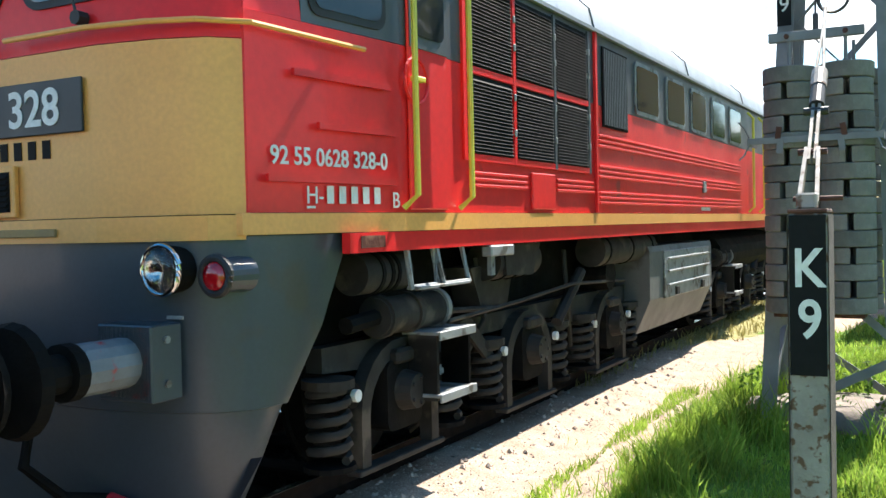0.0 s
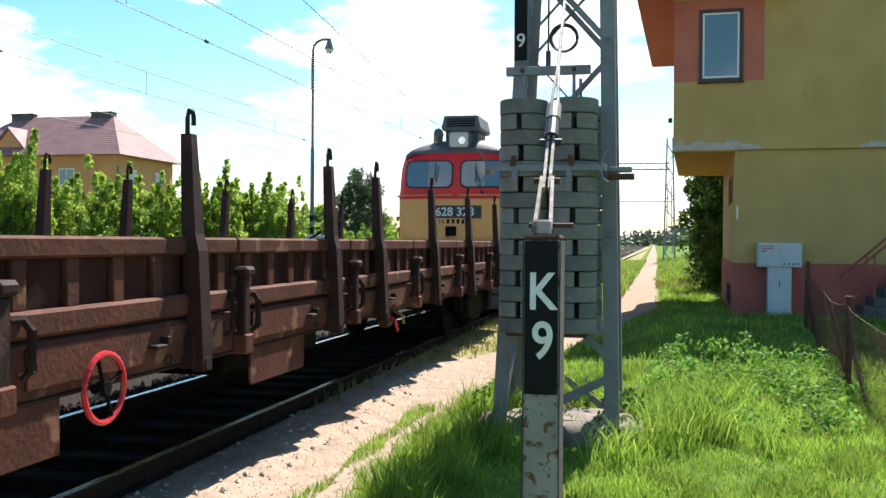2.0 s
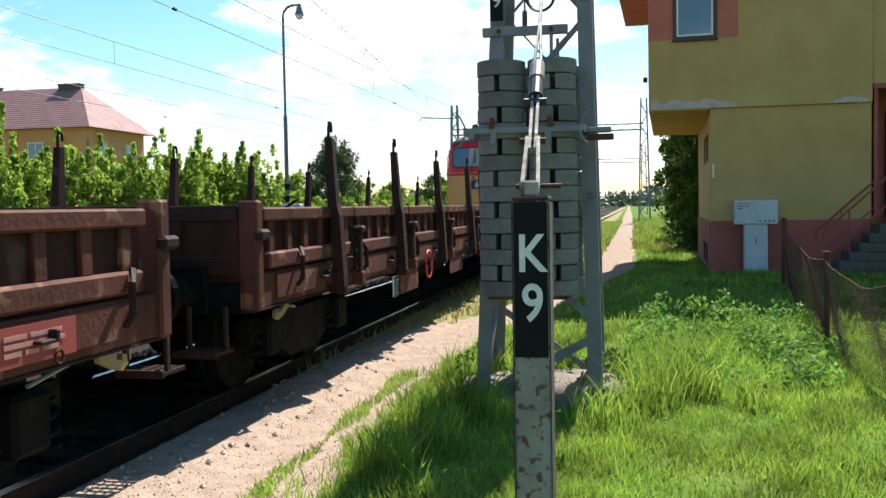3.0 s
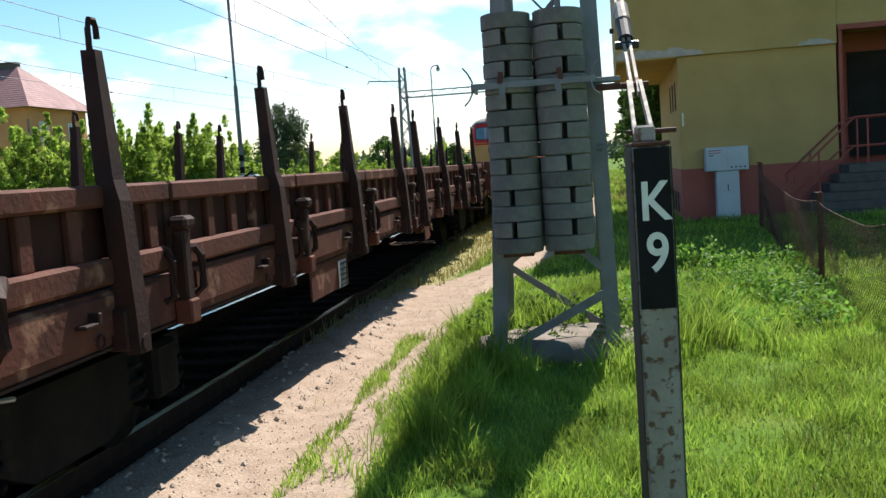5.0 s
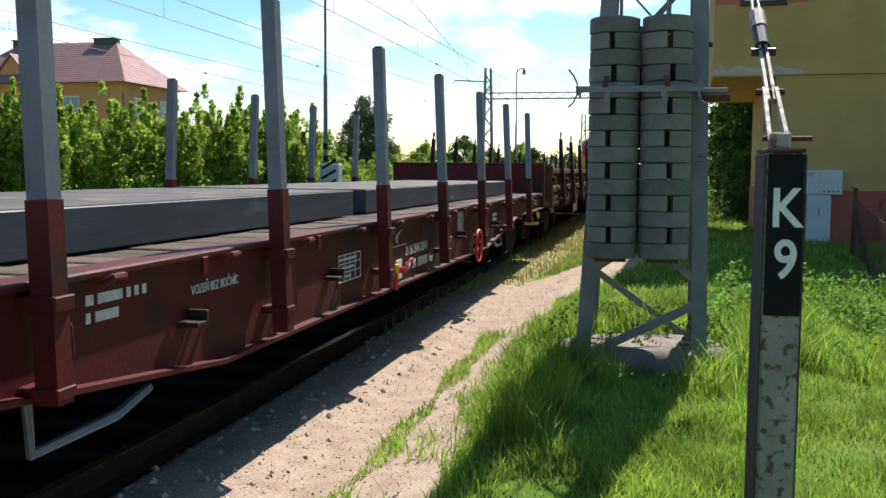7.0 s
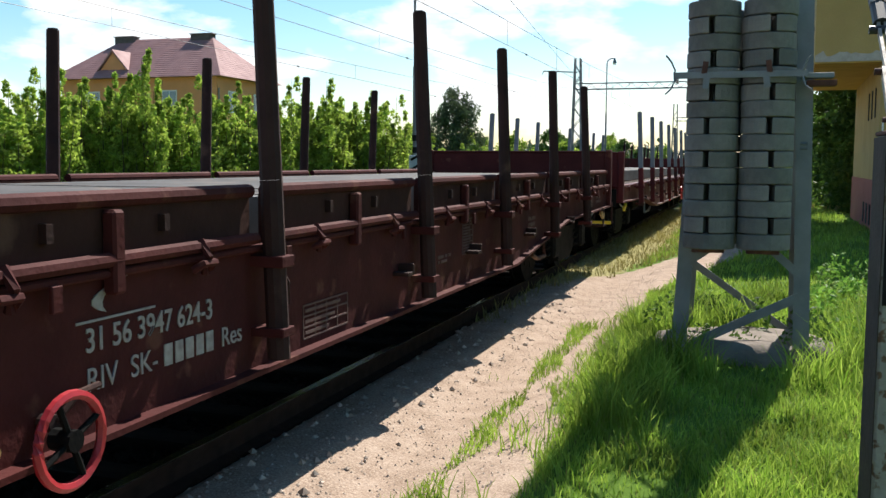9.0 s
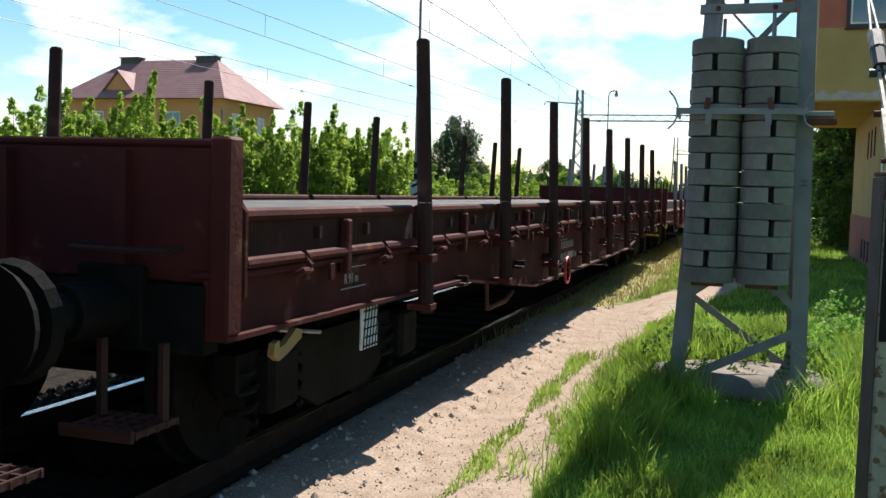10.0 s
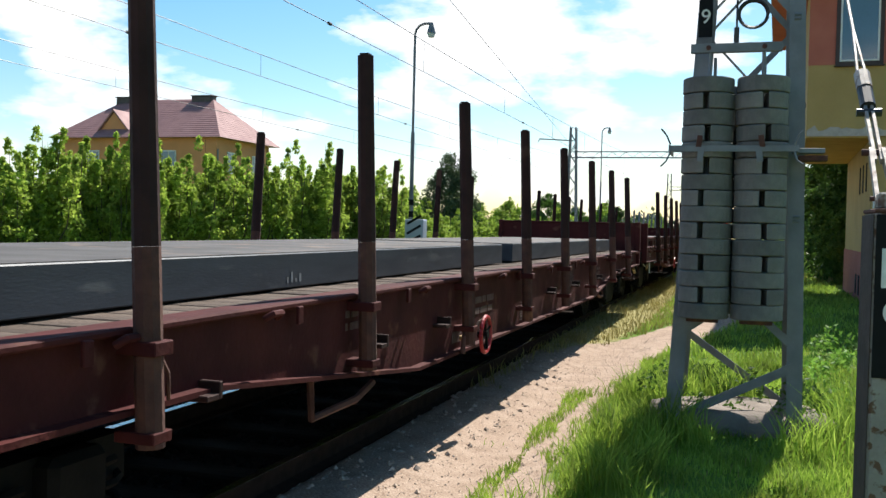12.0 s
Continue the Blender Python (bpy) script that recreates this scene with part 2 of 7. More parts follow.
SOFFIT = mat("soffit_paint", (0.50, 0.13, 0.06), (0.42, 0.10, 0.05), 0.8, scale=2, bump=0.3)
PLASTER = mat("bare_plaster", (0.48, 0.42, 0.37), (0.38, 0.33, 0.29), 0.95, scale=9, bump=0.8, fine=50)
BROWN = mat("brown_frame", (0.05, 0.025, 0.02), None, 0.5, bump=0.1)
GREY_PAINT = mat("grey_cabinet", (0.46, 0.50, 0.54), (0.40, 0.44, 0.47), 0.55, scale=3, bump=0.08, stain=(0.3, 0.3, 0.28), stain_at=0.68)
DARK_IN = mat("dark_inside", (0.015, 0.013, 0.012), None, 0.9, bump=0)
PANE = mat("window_pane", (0.10, 0.16, 0.22), (0.08, 0.13, 0.18), 0.06, scale=1, bump=0, spec=0.9, rvar=0.02)
RUST = mat("rusty_iron", (0.10, 0.035, 0.022), (0.06, 0.022, 0.016), 0.85, scale=12, bump=0.5, stain=(0.20, 0.08, 0.04))
ROOF_TILE = mat("roof_tile", (0.30, 0.155, 0.15), (0.24, 0.12, 0.12), 0.75, scale=1.5, bump=0.3)
HOUSE_WALL = mat("orange_render", (0.64, 0.285, 0.125), (0.56, 0.25, 0.11), 0.9, scale=0.8, bump=0.2)
BARK = mat("bark", (0.10, 0.075, 0.05), (0.06, 0.045, 0.03), 0.95, scale=8, bump=0.8, fine=30)
LEAF = leaf_mat("hedge_leaf", (0.20, 0.305, 0.04), (0.38, 0.475, 0.085), 0.6)
LEAF_DARK = leaf_mat("dark_leaf", (0.04, 0.09, 0.015), (0.09, 0.16, 0.03), 0.4)
NEEDLE = leaf_mat("needle", (0.055, 0.085, 0.04), (0.09, 0.12, 0.055), 0.3)
GRASS = leaf_mat("grass_blade", (0.13, 0.235, 0.022), (0.31, 0.41, 0.07), 0.48, 0.45)
DRY = leaf_mat("dry_grass", (0.22, 0.20, 0.06), (0.30, 0.25, 0.10), 0.3, 0.3)
# ballast colour lowered to carry the shade under the train
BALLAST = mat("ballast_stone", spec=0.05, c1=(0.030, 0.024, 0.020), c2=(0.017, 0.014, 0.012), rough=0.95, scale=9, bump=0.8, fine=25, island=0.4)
PEBBLE = mat("pebble", (0.46, 0.37, 0.30), (0.32, 0.25, 0.20), 0.9, scale=12, bump=0.4, island=0.4)
RAIL_SIDE = mat("rail_side", (0.045, 0.024, 0.017), (0.028, 0.016, 0.012), 0.9, spec=0.08, scale=10, bump=0.3)
RAIL_TOP = mat("rail_top", (0.55, 0.56, 0.58), (0.42, 0.43, 0.45), 0.22, 1.0, scale=15, bump=0.02)
# sleepers darkened too: the train's shade is in their colour
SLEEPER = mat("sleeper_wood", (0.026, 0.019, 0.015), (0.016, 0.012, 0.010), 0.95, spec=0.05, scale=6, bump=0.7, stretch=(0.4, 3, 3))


# ---- ground ----
def step01(a, b, v):
    t = np.clip((v - a) / (b - a), 0, 1)
    return t * t * (3 - 2 * t)


def path_mid(y):
    return -2.28 + 2.15 * step01(9, 21, y) + 0.2 * step01(24, 70, y)


def ground_z(x, y):
    rise = 0.30 * step01(9.5, 16, y) * step01(-1.2, 0.5, x)
    bump = 0.02 * np.sin(1.9 * x + 0.8 * y) * np.sin(1.3 * y - 0.6 * x) * step01(-1.9, -1.4, x)
    bank = 0.05 * step01(-2.05, -1.5, x) * (1 - step01(14, 25, y))
    bed = -0.03 * (1 - step01(-3.3, -3.1, x)) * step01(-14, -12, x) + 0.085 * step01(-3.02, -2.92, x) * (1 - step01(-2.62, -2.2, x))
    return rise + bump + bank + bed


xs = np.concatenate([[-2500, -900, -300, -120, -60, -35, -22, -15], np.arange(-11, -3.31, 0.14), np.arange(-3.25, -1.6, 0.045), np.arange(-1.55, 8.01, 0.14), [9, 11, 14, 20, 32, 60, 120, 300, 900, 2500]])
ys = np.concatenate([[-900, -300, -100, -40, -15, -6], np.arange(-3, 32.01, 0.14), [34, 37, 42, 50, 60, 75, 100, 150, 250, 500, 1200, 3500]])
gx, gy = np.meshgrid(xs, ys)
gz = ground_z(gx, gy)
nx, ny = len(xs), len(ys)
idx = np.arange(nx * ny).reshape(ny, nx)
quads = np.stack([idx[:-1, :-1], idx[:-1, 1:], idx[1:, 1:], idx[1:, :-1]], -1).reshape(-1, 4)

# soil: 1 on the path, 0 in the grass; stone: 1 on the track bed
half = 0.66 - 0.16 * step01(9, 14, gy)
soil = 1 - step01(half - 0.14, half + 0.14, np.abs(gx - path_mid(gy)))
spur = (1 - step01(0.16, 0.34, np.abs(gx + 1.72 + 0.05 * (gy - 4.2)))) * (1 - step01(4.6, 5.6, gy))
soil = np.maximum(soil, spur * 0.9)
soil = np.maximum(soil, (1 - step01(-2.5, -2.3, gx)) * (1 - step01(9, 13, gy)))
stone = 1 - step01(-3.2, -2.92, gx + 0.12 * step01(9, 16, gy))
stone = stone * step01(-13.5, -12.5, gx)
dry = step01(-3.1, -2.8, gx) * (1 - step01(-2.6, -1.9, gx - 1.2 * step01(12, 26, gy))) * step01(8, 13, gy)

m = bpy.data.materials.new("earth")
m.use_nodes = True
n, l = m.node_tree.nodes, m.node_tree.links
p = n["Principled BSDF"]
p.inputs["Roughness"].default_value = 0.95
p.inputs["Specular IOR Level"].default_value = 0.05
e_co = n.new("ShaderNodeTexCoord")


def e_noise(s, d):
    q = n.new("ShaderNodeTexNoise")
    q.inputs["Scale"].default_value, q.inputs["Detail"].default_value = s, d
    l.new(e_co.outputs["Object"], q.inputs["Vector"])
    return q.outputs["Fac"]


def e_ramp(src, stops):
    q = n.new("ShaderNodeValToRGB")
    el = q.color_ramp.elements
    el[0].position, el[0].color = stops[0][0], (*stops[0][1], 1)
    el[1].position, el[1].color = stops[-1][0], (*stops[-1][1], 1)
    for at, c in stops[1:-1]:
        el.new(at).color = (*c, 1)
    l.new(src, q.inputs[0])
    return q.outputs["Color"]


def e_mask(attr, wobble):
    a = n.new("ShaderNodeAttribute")
    a.attribute_name = attr
    s = n.new("ShaderNodeMath")
    s.operation = "ADD"
    l.new(a.outputs["Fac"], s.inputs[0])
    l.new(wobble, s.inputs[1])
    q = n.new("ShaderNodeMapRange")
    q.inputs["From Min"].default_value, q.inputs["From Max"].default_value = 0.82, 1.12
    l.new(s.outputs[0], q.inputs["Value"])
    return q.outputs["Result"]


def e_mix(f, a, b):
    q = n.new("ShaderNodeMixRGB")
    l.new(f, q.inputs[0])
    l.new(a, q.inputs[1])
    l.new(b, q.inputs[2])
    return q.outputs[0]


wob = e_noise(3.5, 7)
col_grass = e_ramp(e_noise(1.1, 8), [(0.3, (0.055, 0.10, 0.014)), (0.5, (0.085, 0.15, 0.022)), (0.72, (0.13, 0.17, 0.04))])
col_soil = e_ramp(e_noise(5.5, 10), [(0.30, (0.22, 0.152, 0.112)), (0.48, (0.335, 0.245, 0.188)), (0.68, (0.425, 0.325, 0.258))])
col_grit = e_ramp(e_noise(85, 6), [(0.33, (0.12, 0.085, 0.062)), (0.52, (0.30, 0.23, 0.175)), (0.68, (0.50, 0.41, 0.33))])
col_dry = e_ramp(e_noise(6, 8), [(0.3, (0.20, 0.18, 0.07)), (0.7, (0.30, 0.27, 0.13))])
# track bed kept near black, shade beneath the train included
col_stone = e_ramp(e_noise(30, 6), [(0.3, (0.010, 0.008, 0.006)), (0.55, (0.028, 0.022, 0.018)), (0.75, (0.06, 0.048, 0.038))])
gritty = n.new("ShaderNodeMixRGB")
gritty.inputs[0].default_value = 0.5
l.new(col_soil, gritty.inputs[1])
l.new(col_grit, gritty.inputs[2])
col = e_mix(e_mask("dry", wob), col_grass, col_dry)
col = e_mix(e_mask("soil", wob), col, gritty.outputs[0])
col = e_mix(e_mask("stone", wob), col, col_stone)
l.new(col, p.inputs["Base Color"])
e_b = n.new("ShaderNodeBump")
e_b.inputs["Strength"].default_value, e_b.inputs["Distance"].default_value = 0.4, 0.015
l.new(e_noise(38, 8), e_b.inputs["Height"])
l.new(e_b.outputs["Normal"], p.inputs["Normal"])
EARTH = m
ground = raw("ground", np.stack([gx, gy, gz], -1).reshape(-1, 3).tolist(), quads.tolist(), EARTH)
for nm, v in (("soil", soil), ("stone", stone), ("dry", dry)):
    a = ground.data.attributes.new(nm, "FLOAT", "POINT")
    a.data.foreach_set("value", v.reshape(-1).astype(np.float32))
for q in ground.data.polygons:
    q.use_smooth = True
tagged(ground, "trackside ground of grass, pale trodden path and shade-darkened track bed", "ground", kind="structure")

# ---- track ----
TRACK_X, RAIL_Z = -3.85, 0.19
HEADING = -0.42                            # degrees by which the line turns towards +x


def on_track(y, x=TRACK_X):
    return pose(x - math.tan(radians(HEADING)) * (y - 2), y, 0, 0, 0, HEADING)



def rail_line(x, y0, y1, number):
    prof = [(-0.07, 0.035), (0.07, 0.035), (0.07, 0.05), (0.012, 0.07), (0.012, 0.145), (0.034, 0.155), (0.034, 0.186), (-0.034, 0.186),
            (-0.034, 0.155), (-0.012, 0.145), (-0.012, 0.07), (-0.07, 0.05)]
    root = thing("rail", "rusty steel running rail with a polished head", "rail", "rails of the track", "structure", on_track(0, x))
    part("rail_web", prism(BM(), prof, 1, y0, y1), RAIL_SIDE, root)
    part("rail_head", boxm(-0.03, 0.03, y0, y1, 0.1862, RAIL_Z), RAIL_TOP, root, "polished running surface")
    return root


for tx in (TRACK_X, TRACK_X - 4.8):
    for s in (-1, 1):
        rail_line(tx + s * 0.7525, -30, 260, s)
sleeper_bm = boxm(-1.12, 1.12, -0.12, 0.12, -0.08, 0.034, 0.015)
sleeper_first = solo("sleeper", sleeper_bm, SLEEPER, "weathered wooden railway sleeper, darkened for the train's shade", "sleeper", "sleepers", "structure", pose(TRACK_X, -6.0, 0))
for k in range(1, 100):
    copy_thing(sleeper_first, on_track(-6.0 + 0.62 * k))


def stones(name, count, xr, yr, size, material, label, category, seed):
    rng = np.random.default_rng(seed)
    base = np.array([(1, 0, 0), (-1, 0, 0), (0, 1, 0), (0, -1, 0), (0, 0, 0.8), (0, 0, -0.5)], float)
    tri = np.array([(0, 2, 4), (2, 1, 4), (1, 3, 4), (3, 0, 4), (2, 0, 5), (1, 2, 5), (3, 1, 5), (0, 3, 5)])
    x = rng.uniform(*xr, count)
    y = yr[0] + (yr[1] - yr[0]) * rng.random(count) ** 1.6
    s = rng.uniform(*size, count)
    jig = base[None] * rng.uniform(0.6, 1.4, (count, 6, 1))
    a = rng.uniform(0, math.tau, count)
    ca_, sa_ = np.cos(a)[:, None], np.sin(a)[:, None]
    v = np.stack([jig[..., 0] * ca_ - jig[..., 1] * sa_, jig[..., 0] * sa_ + jig[..., 1] * ca_, jig[..., 2]], -1) * s[:, None, None]
    v += np.stack([x, y, ground_z(x, y) + s * 0.25], -1)[:, None]
    f = tri[None] + 6 * np.arange(count)[:, None, None]
    ob = raw(name, v.reshape(-1, 3).tolist(), f.reshape(-1, 3).tolist(), material)
    return tagged(ob, label, category, kind="stuff")


stones("ballast", 16000, (-5.6, -3.08), (0.5, 26), (0.018, 0.045), BALLAST, "grey-brown broken track ballast stones, darkened for the train's shade", "ballast", 3)
stones("gravel", 5000, (-3.0, -1.6), (1.5, 14), (0.003, 0.009), PEBBLE, "pale loose pebbles on the trodden path", "gravel", 4)
stones("rubble", 320, (-3.0, -2.3), (1.5, 11), (0.010, 0.028), PEBBLE, "brown stones strayed from the track bed", "stones", 14)


# ---- grass ----
def grass_field(name, count, xr, yr, tall, wide, material, label, seed, keep, ypow=1.0):
    rng = np.random.default_rng(seed)
    x = rng.uniform(*xr, count)
    y = yr[0] + (yr[1] - yr[0]) * rng.random(count) ** ypow
    clump = np.sin(3.1 * x + 1.3 * y) * np.sin(2.3 * y - 1.7 * x + 1) + 0.7 * np.sin(7.3 * x + 2) * np.sin(6.1 * y)
    ok = keep(x, y, rng.random(count), clump)
    x, y, clump = x[ok], y[ok], clump[ok]
    k = len(x)
    h = rng.uniform(*tall, k) * (1 + 0.35 * clump)
    w = rng.uniform(*wide, k)
    a = rng.uniform(0, math.tau, k)
    lean = rng.uniform(0.15, 0.8, k) * h
    turn = rng.uniform(0, math.tau, k)
    dx, dy = np.cos(a) * w, np.sin(a) * w
    lx, ly = np.cos(turn) * lean, np.sin(turn) * lean
    z = ground_z(x, y) - 0.01
    pts = np.stack([
        np.stack([x - dx, y - dy, z], -1), np.stack([x + dx, y + dy, z], -1),
        np.stack([x - 0.7 * dx + 0.3 * lx, y - 0.7 * dy + 0.3 * ly, z + 0.55 * h], -1),
        np.stack([x + 0.7 * dx + 0.3 * lx, y + 0.7 * dy + 0.3 * ly, z + 0.55 * h], -1),
        np.stack([x + lx, y + ly, z + h * 0.95], -1)], 1)
    f = np.array([(0, 1, 3), (0, 3, 2), (2, 3, 4)])[None] + 5 * np.arange(k)[:, None, None]
    ob = raw(name, pts.reshape(-1, 3).tolist(), f.reshape(-1, 3).tolist(), material)
    return tagged(ob, label, "grass", kind="stuff")


def off_footing(x, y):
    return ((x + 0.46) / 0.78) ** 2 + ((y - 7.42) / 0.46) ** 2 > 1


def off_path(x, y, r, c):
    mid = path_mid(y)
    edge = 0.62 - 0.10 * step01(9, 14, y) + 0.12 * c
    spur_ = (np.abs(x + 1.72 + 0.05 * (y - 4.2)) < 0.22 + 0.06 * c) & (y < 5.2)
    inside = (x > 1.8) & (y > 17.9)
    return off_footing(x, y) & ((x - mid > edge) | ((mid - x > edge) & (y > 12))) & ~spur_ & ~inside & (r < 0.8 + 0.3 * c)


grass_field("grass", 120000, (-2.0, 3.6), (1.2, 11), (0.05, 0.13), (0.003, 0.006), GRASS, "lush green lawn grass in sunlight", 5, off_path, 1.15)
grass_field("grass", 60000, (-2.0, 9.0), (10.5, 32), (0.06, 0.15), (0.006, 0.012), GRASS, "green grass before the signal box", 6, off_path, 1.2)
grass_field("grass", 30000, (-2.5, 7.0), (31, 85), (0.10, 0.28), (0.012, 0.03), GRASS, "rough grass along the distant path", 33,
            lambda x, y, r, c: (np.abs(x - path_mid(y)) > 0.48 + 0.12 * c) & (r < 0.8 + 0.3 * c), 1.3)
grass_field("dry_grass", 9000, (-2.5, 3.0), (28, 85), (0.10, 0.25), (0.012, 0.03), DRY, "yellowed grass along the distant path", 34,
            lambda x, y, r, c: (np.abs(x - path_mid(y)) > 0.4 + 0.12 * c) & (c > -0.2), 1.3)
grass_field("grass", 45000, (-1.8, 6.5), (-4.5, 1.3), (0.05, 0.12), (0.004, 0.008), GRASS, "lawn grass beside the path", 35, off_path)
grass_field("grass", 30000, (3.5, 7.0), (1.2, 14), (0.05, 0.13), (0.004, 0.009), GRASS, "lawn grass beyond the fence", 36, off_path)
grass_field("tall_grass", 3800, (-1.55, -0.95), (4.6, 9.5), (0.16, 0.34), (0.004, 0.008), GRASS, "tall rank grass round the mast foot", 7,
            lambda x, y, r, c: (c > -0.1) & (x > -1.5 + 0.1 * c) & off_footing(x, y))
grass_field("tall_grass", 5000, (-1.0, 1.2), (6.2, 9.0), (0.2, 0.42), (0.004, 0.008), GRASS, "tall grass tufts beside the concrete footing", 8,
            lambda x, y, r, c: (c > 0.0) & off_footing(x, y))
grass_field("grass", 6000, (-2.15, -1.75), (2.0, 8.5), (0.03, 0.095), (0.003, 0.006), GRASS, "thin grass strip between path and spur", 9,
            lambda x, y, r, c: np.abs(x + 1.93) < 0.075 + 0.05 * c)
grass_field("dry_grass", 15000, (-3.0, -0.4), (8, 30), (0.05, 0.14), (0.004, 0.010), DRY, "yellowed grass fringe beside the track", 10,
            lambda x, y, r, c: (path_mid(y) - x > 0.5 + 0.1 * c) & (x > -2.95) & (r < 0.85))
grass_field("dry_grass", 9000, (-1.9, 3.4), (1.5, 12), (0.04, 0.11), (0.002, 0.004), DRY, "dry straw blades among the green lawn", 31, off_path, 1.1)
grass_field("grass", 1600, (-2.0, -1.35), (1.8, 9), (0.05, 0.16), (0.003, 0.006), GRASS, "uneven grass tufts along the path edge", 32,
            lambda x, y, r, c: (c > 0.25) & (x > -1.75))
grass_field("grass", 60, (-2.4, -2.0), (5.8, 6.2), (0.03, 0.07), (0.003, 0.005), GRASS, "small grass tuft on the path", 12, lambda x, y, r, c: (x + 2.2) ** 2 + (y - 6) ** 2 < 0.01)


def leaf_cloud(centres, radii, per, size, seed, squash=0.8):
    """Small bent leaves round the given clump centres."""
    rng = np.random.default_rng(seed)
    c = np.repeat(np.asarray(centres, float), per, 0)
    r = np.repeat(np.asarray(radii, float), per)
    d = rng.normal(size=(len(c), 3))
    d /= np.linalg.norm(d, axis=1)[:, None]
    q = c + d * (r * rng.uniform(0.35, 1.0, len(c)) ** 0.6)[:, None] * (1, 1, squash)
    u = rng.normal(size=(len(c), 3))
    u /= np.linalg.norm(u, axis=1)[:, None]
    v = np.cross(u, d + 0.6 * rng.normal(size=d.shape))
    v /= np.linalg.norm(v, axis=1)[:, None] + 1e-9
    s = rng.uniform(*size, len(c))[:, None]
    nrm = np.cross(u, v)
    pts = np.stack([q - u * s, q + v * s * 0.5 + nrm * s * 0.12, q + u * s, q - v * s * 0.5 + nrm * s * 0.12], 1)
    f = np.array([(0, 1, 2), (0, 2, 3)])[None] + 4 * np.arange(len(c))[:, None, None]
    return pts.reshape(-1, 3), f.reshape(-1, 3)


rng = np.random.default_rng(21)
wc = [(x, y, float(ground_z(x, y)) + h) for x, y, h in zip(rng.uniform(0.3, 2.3, 90), rng.uniform(7.6, 12.5, 90), rng.uniform(0.08, 0.24, 90))]
v, f = leaf_cloud(wc, [0.16] * 90, 45, (0.02, 0.045), 22)
tagged(raw("weeds", v.tolist(), f.tolist(), leaf_mat("weed_leaf", (0.10, 0.22, 0.03), (0.20, 0.34, 0.06), 0.4)), "broad-leaved nettles and weeds in the grass", "weeds", kind="stuff")
wc = [(x, y, float(ground_z(x, y)) + h) for x, y, h in zip(rng.uniform(-1.3, 0.3, 26), rng.uniform(7.3, 8.6, 26), rng.uniform(0.06, 0.3, 26))]
v, f = leaf_cloud(wc, [0.13] * 26, 40, (0.02, 0.04), 23)
tagged(raw("weeds", v.tolist(), f.tolist(), LEAF_DARK), "dark ivy and nettles round the mast foot", "weeds", kind="stuff")


# ---- tensioning mast ----
def leg_x(side, z):
    return (-0.985 + 0.05 * z) if side < 0 else (-0.045 - 0.020 * z)


def leg_y(back, z):
    return (7.12 + 0.03 * z) if not back else (8.02 - 0.05 * z)


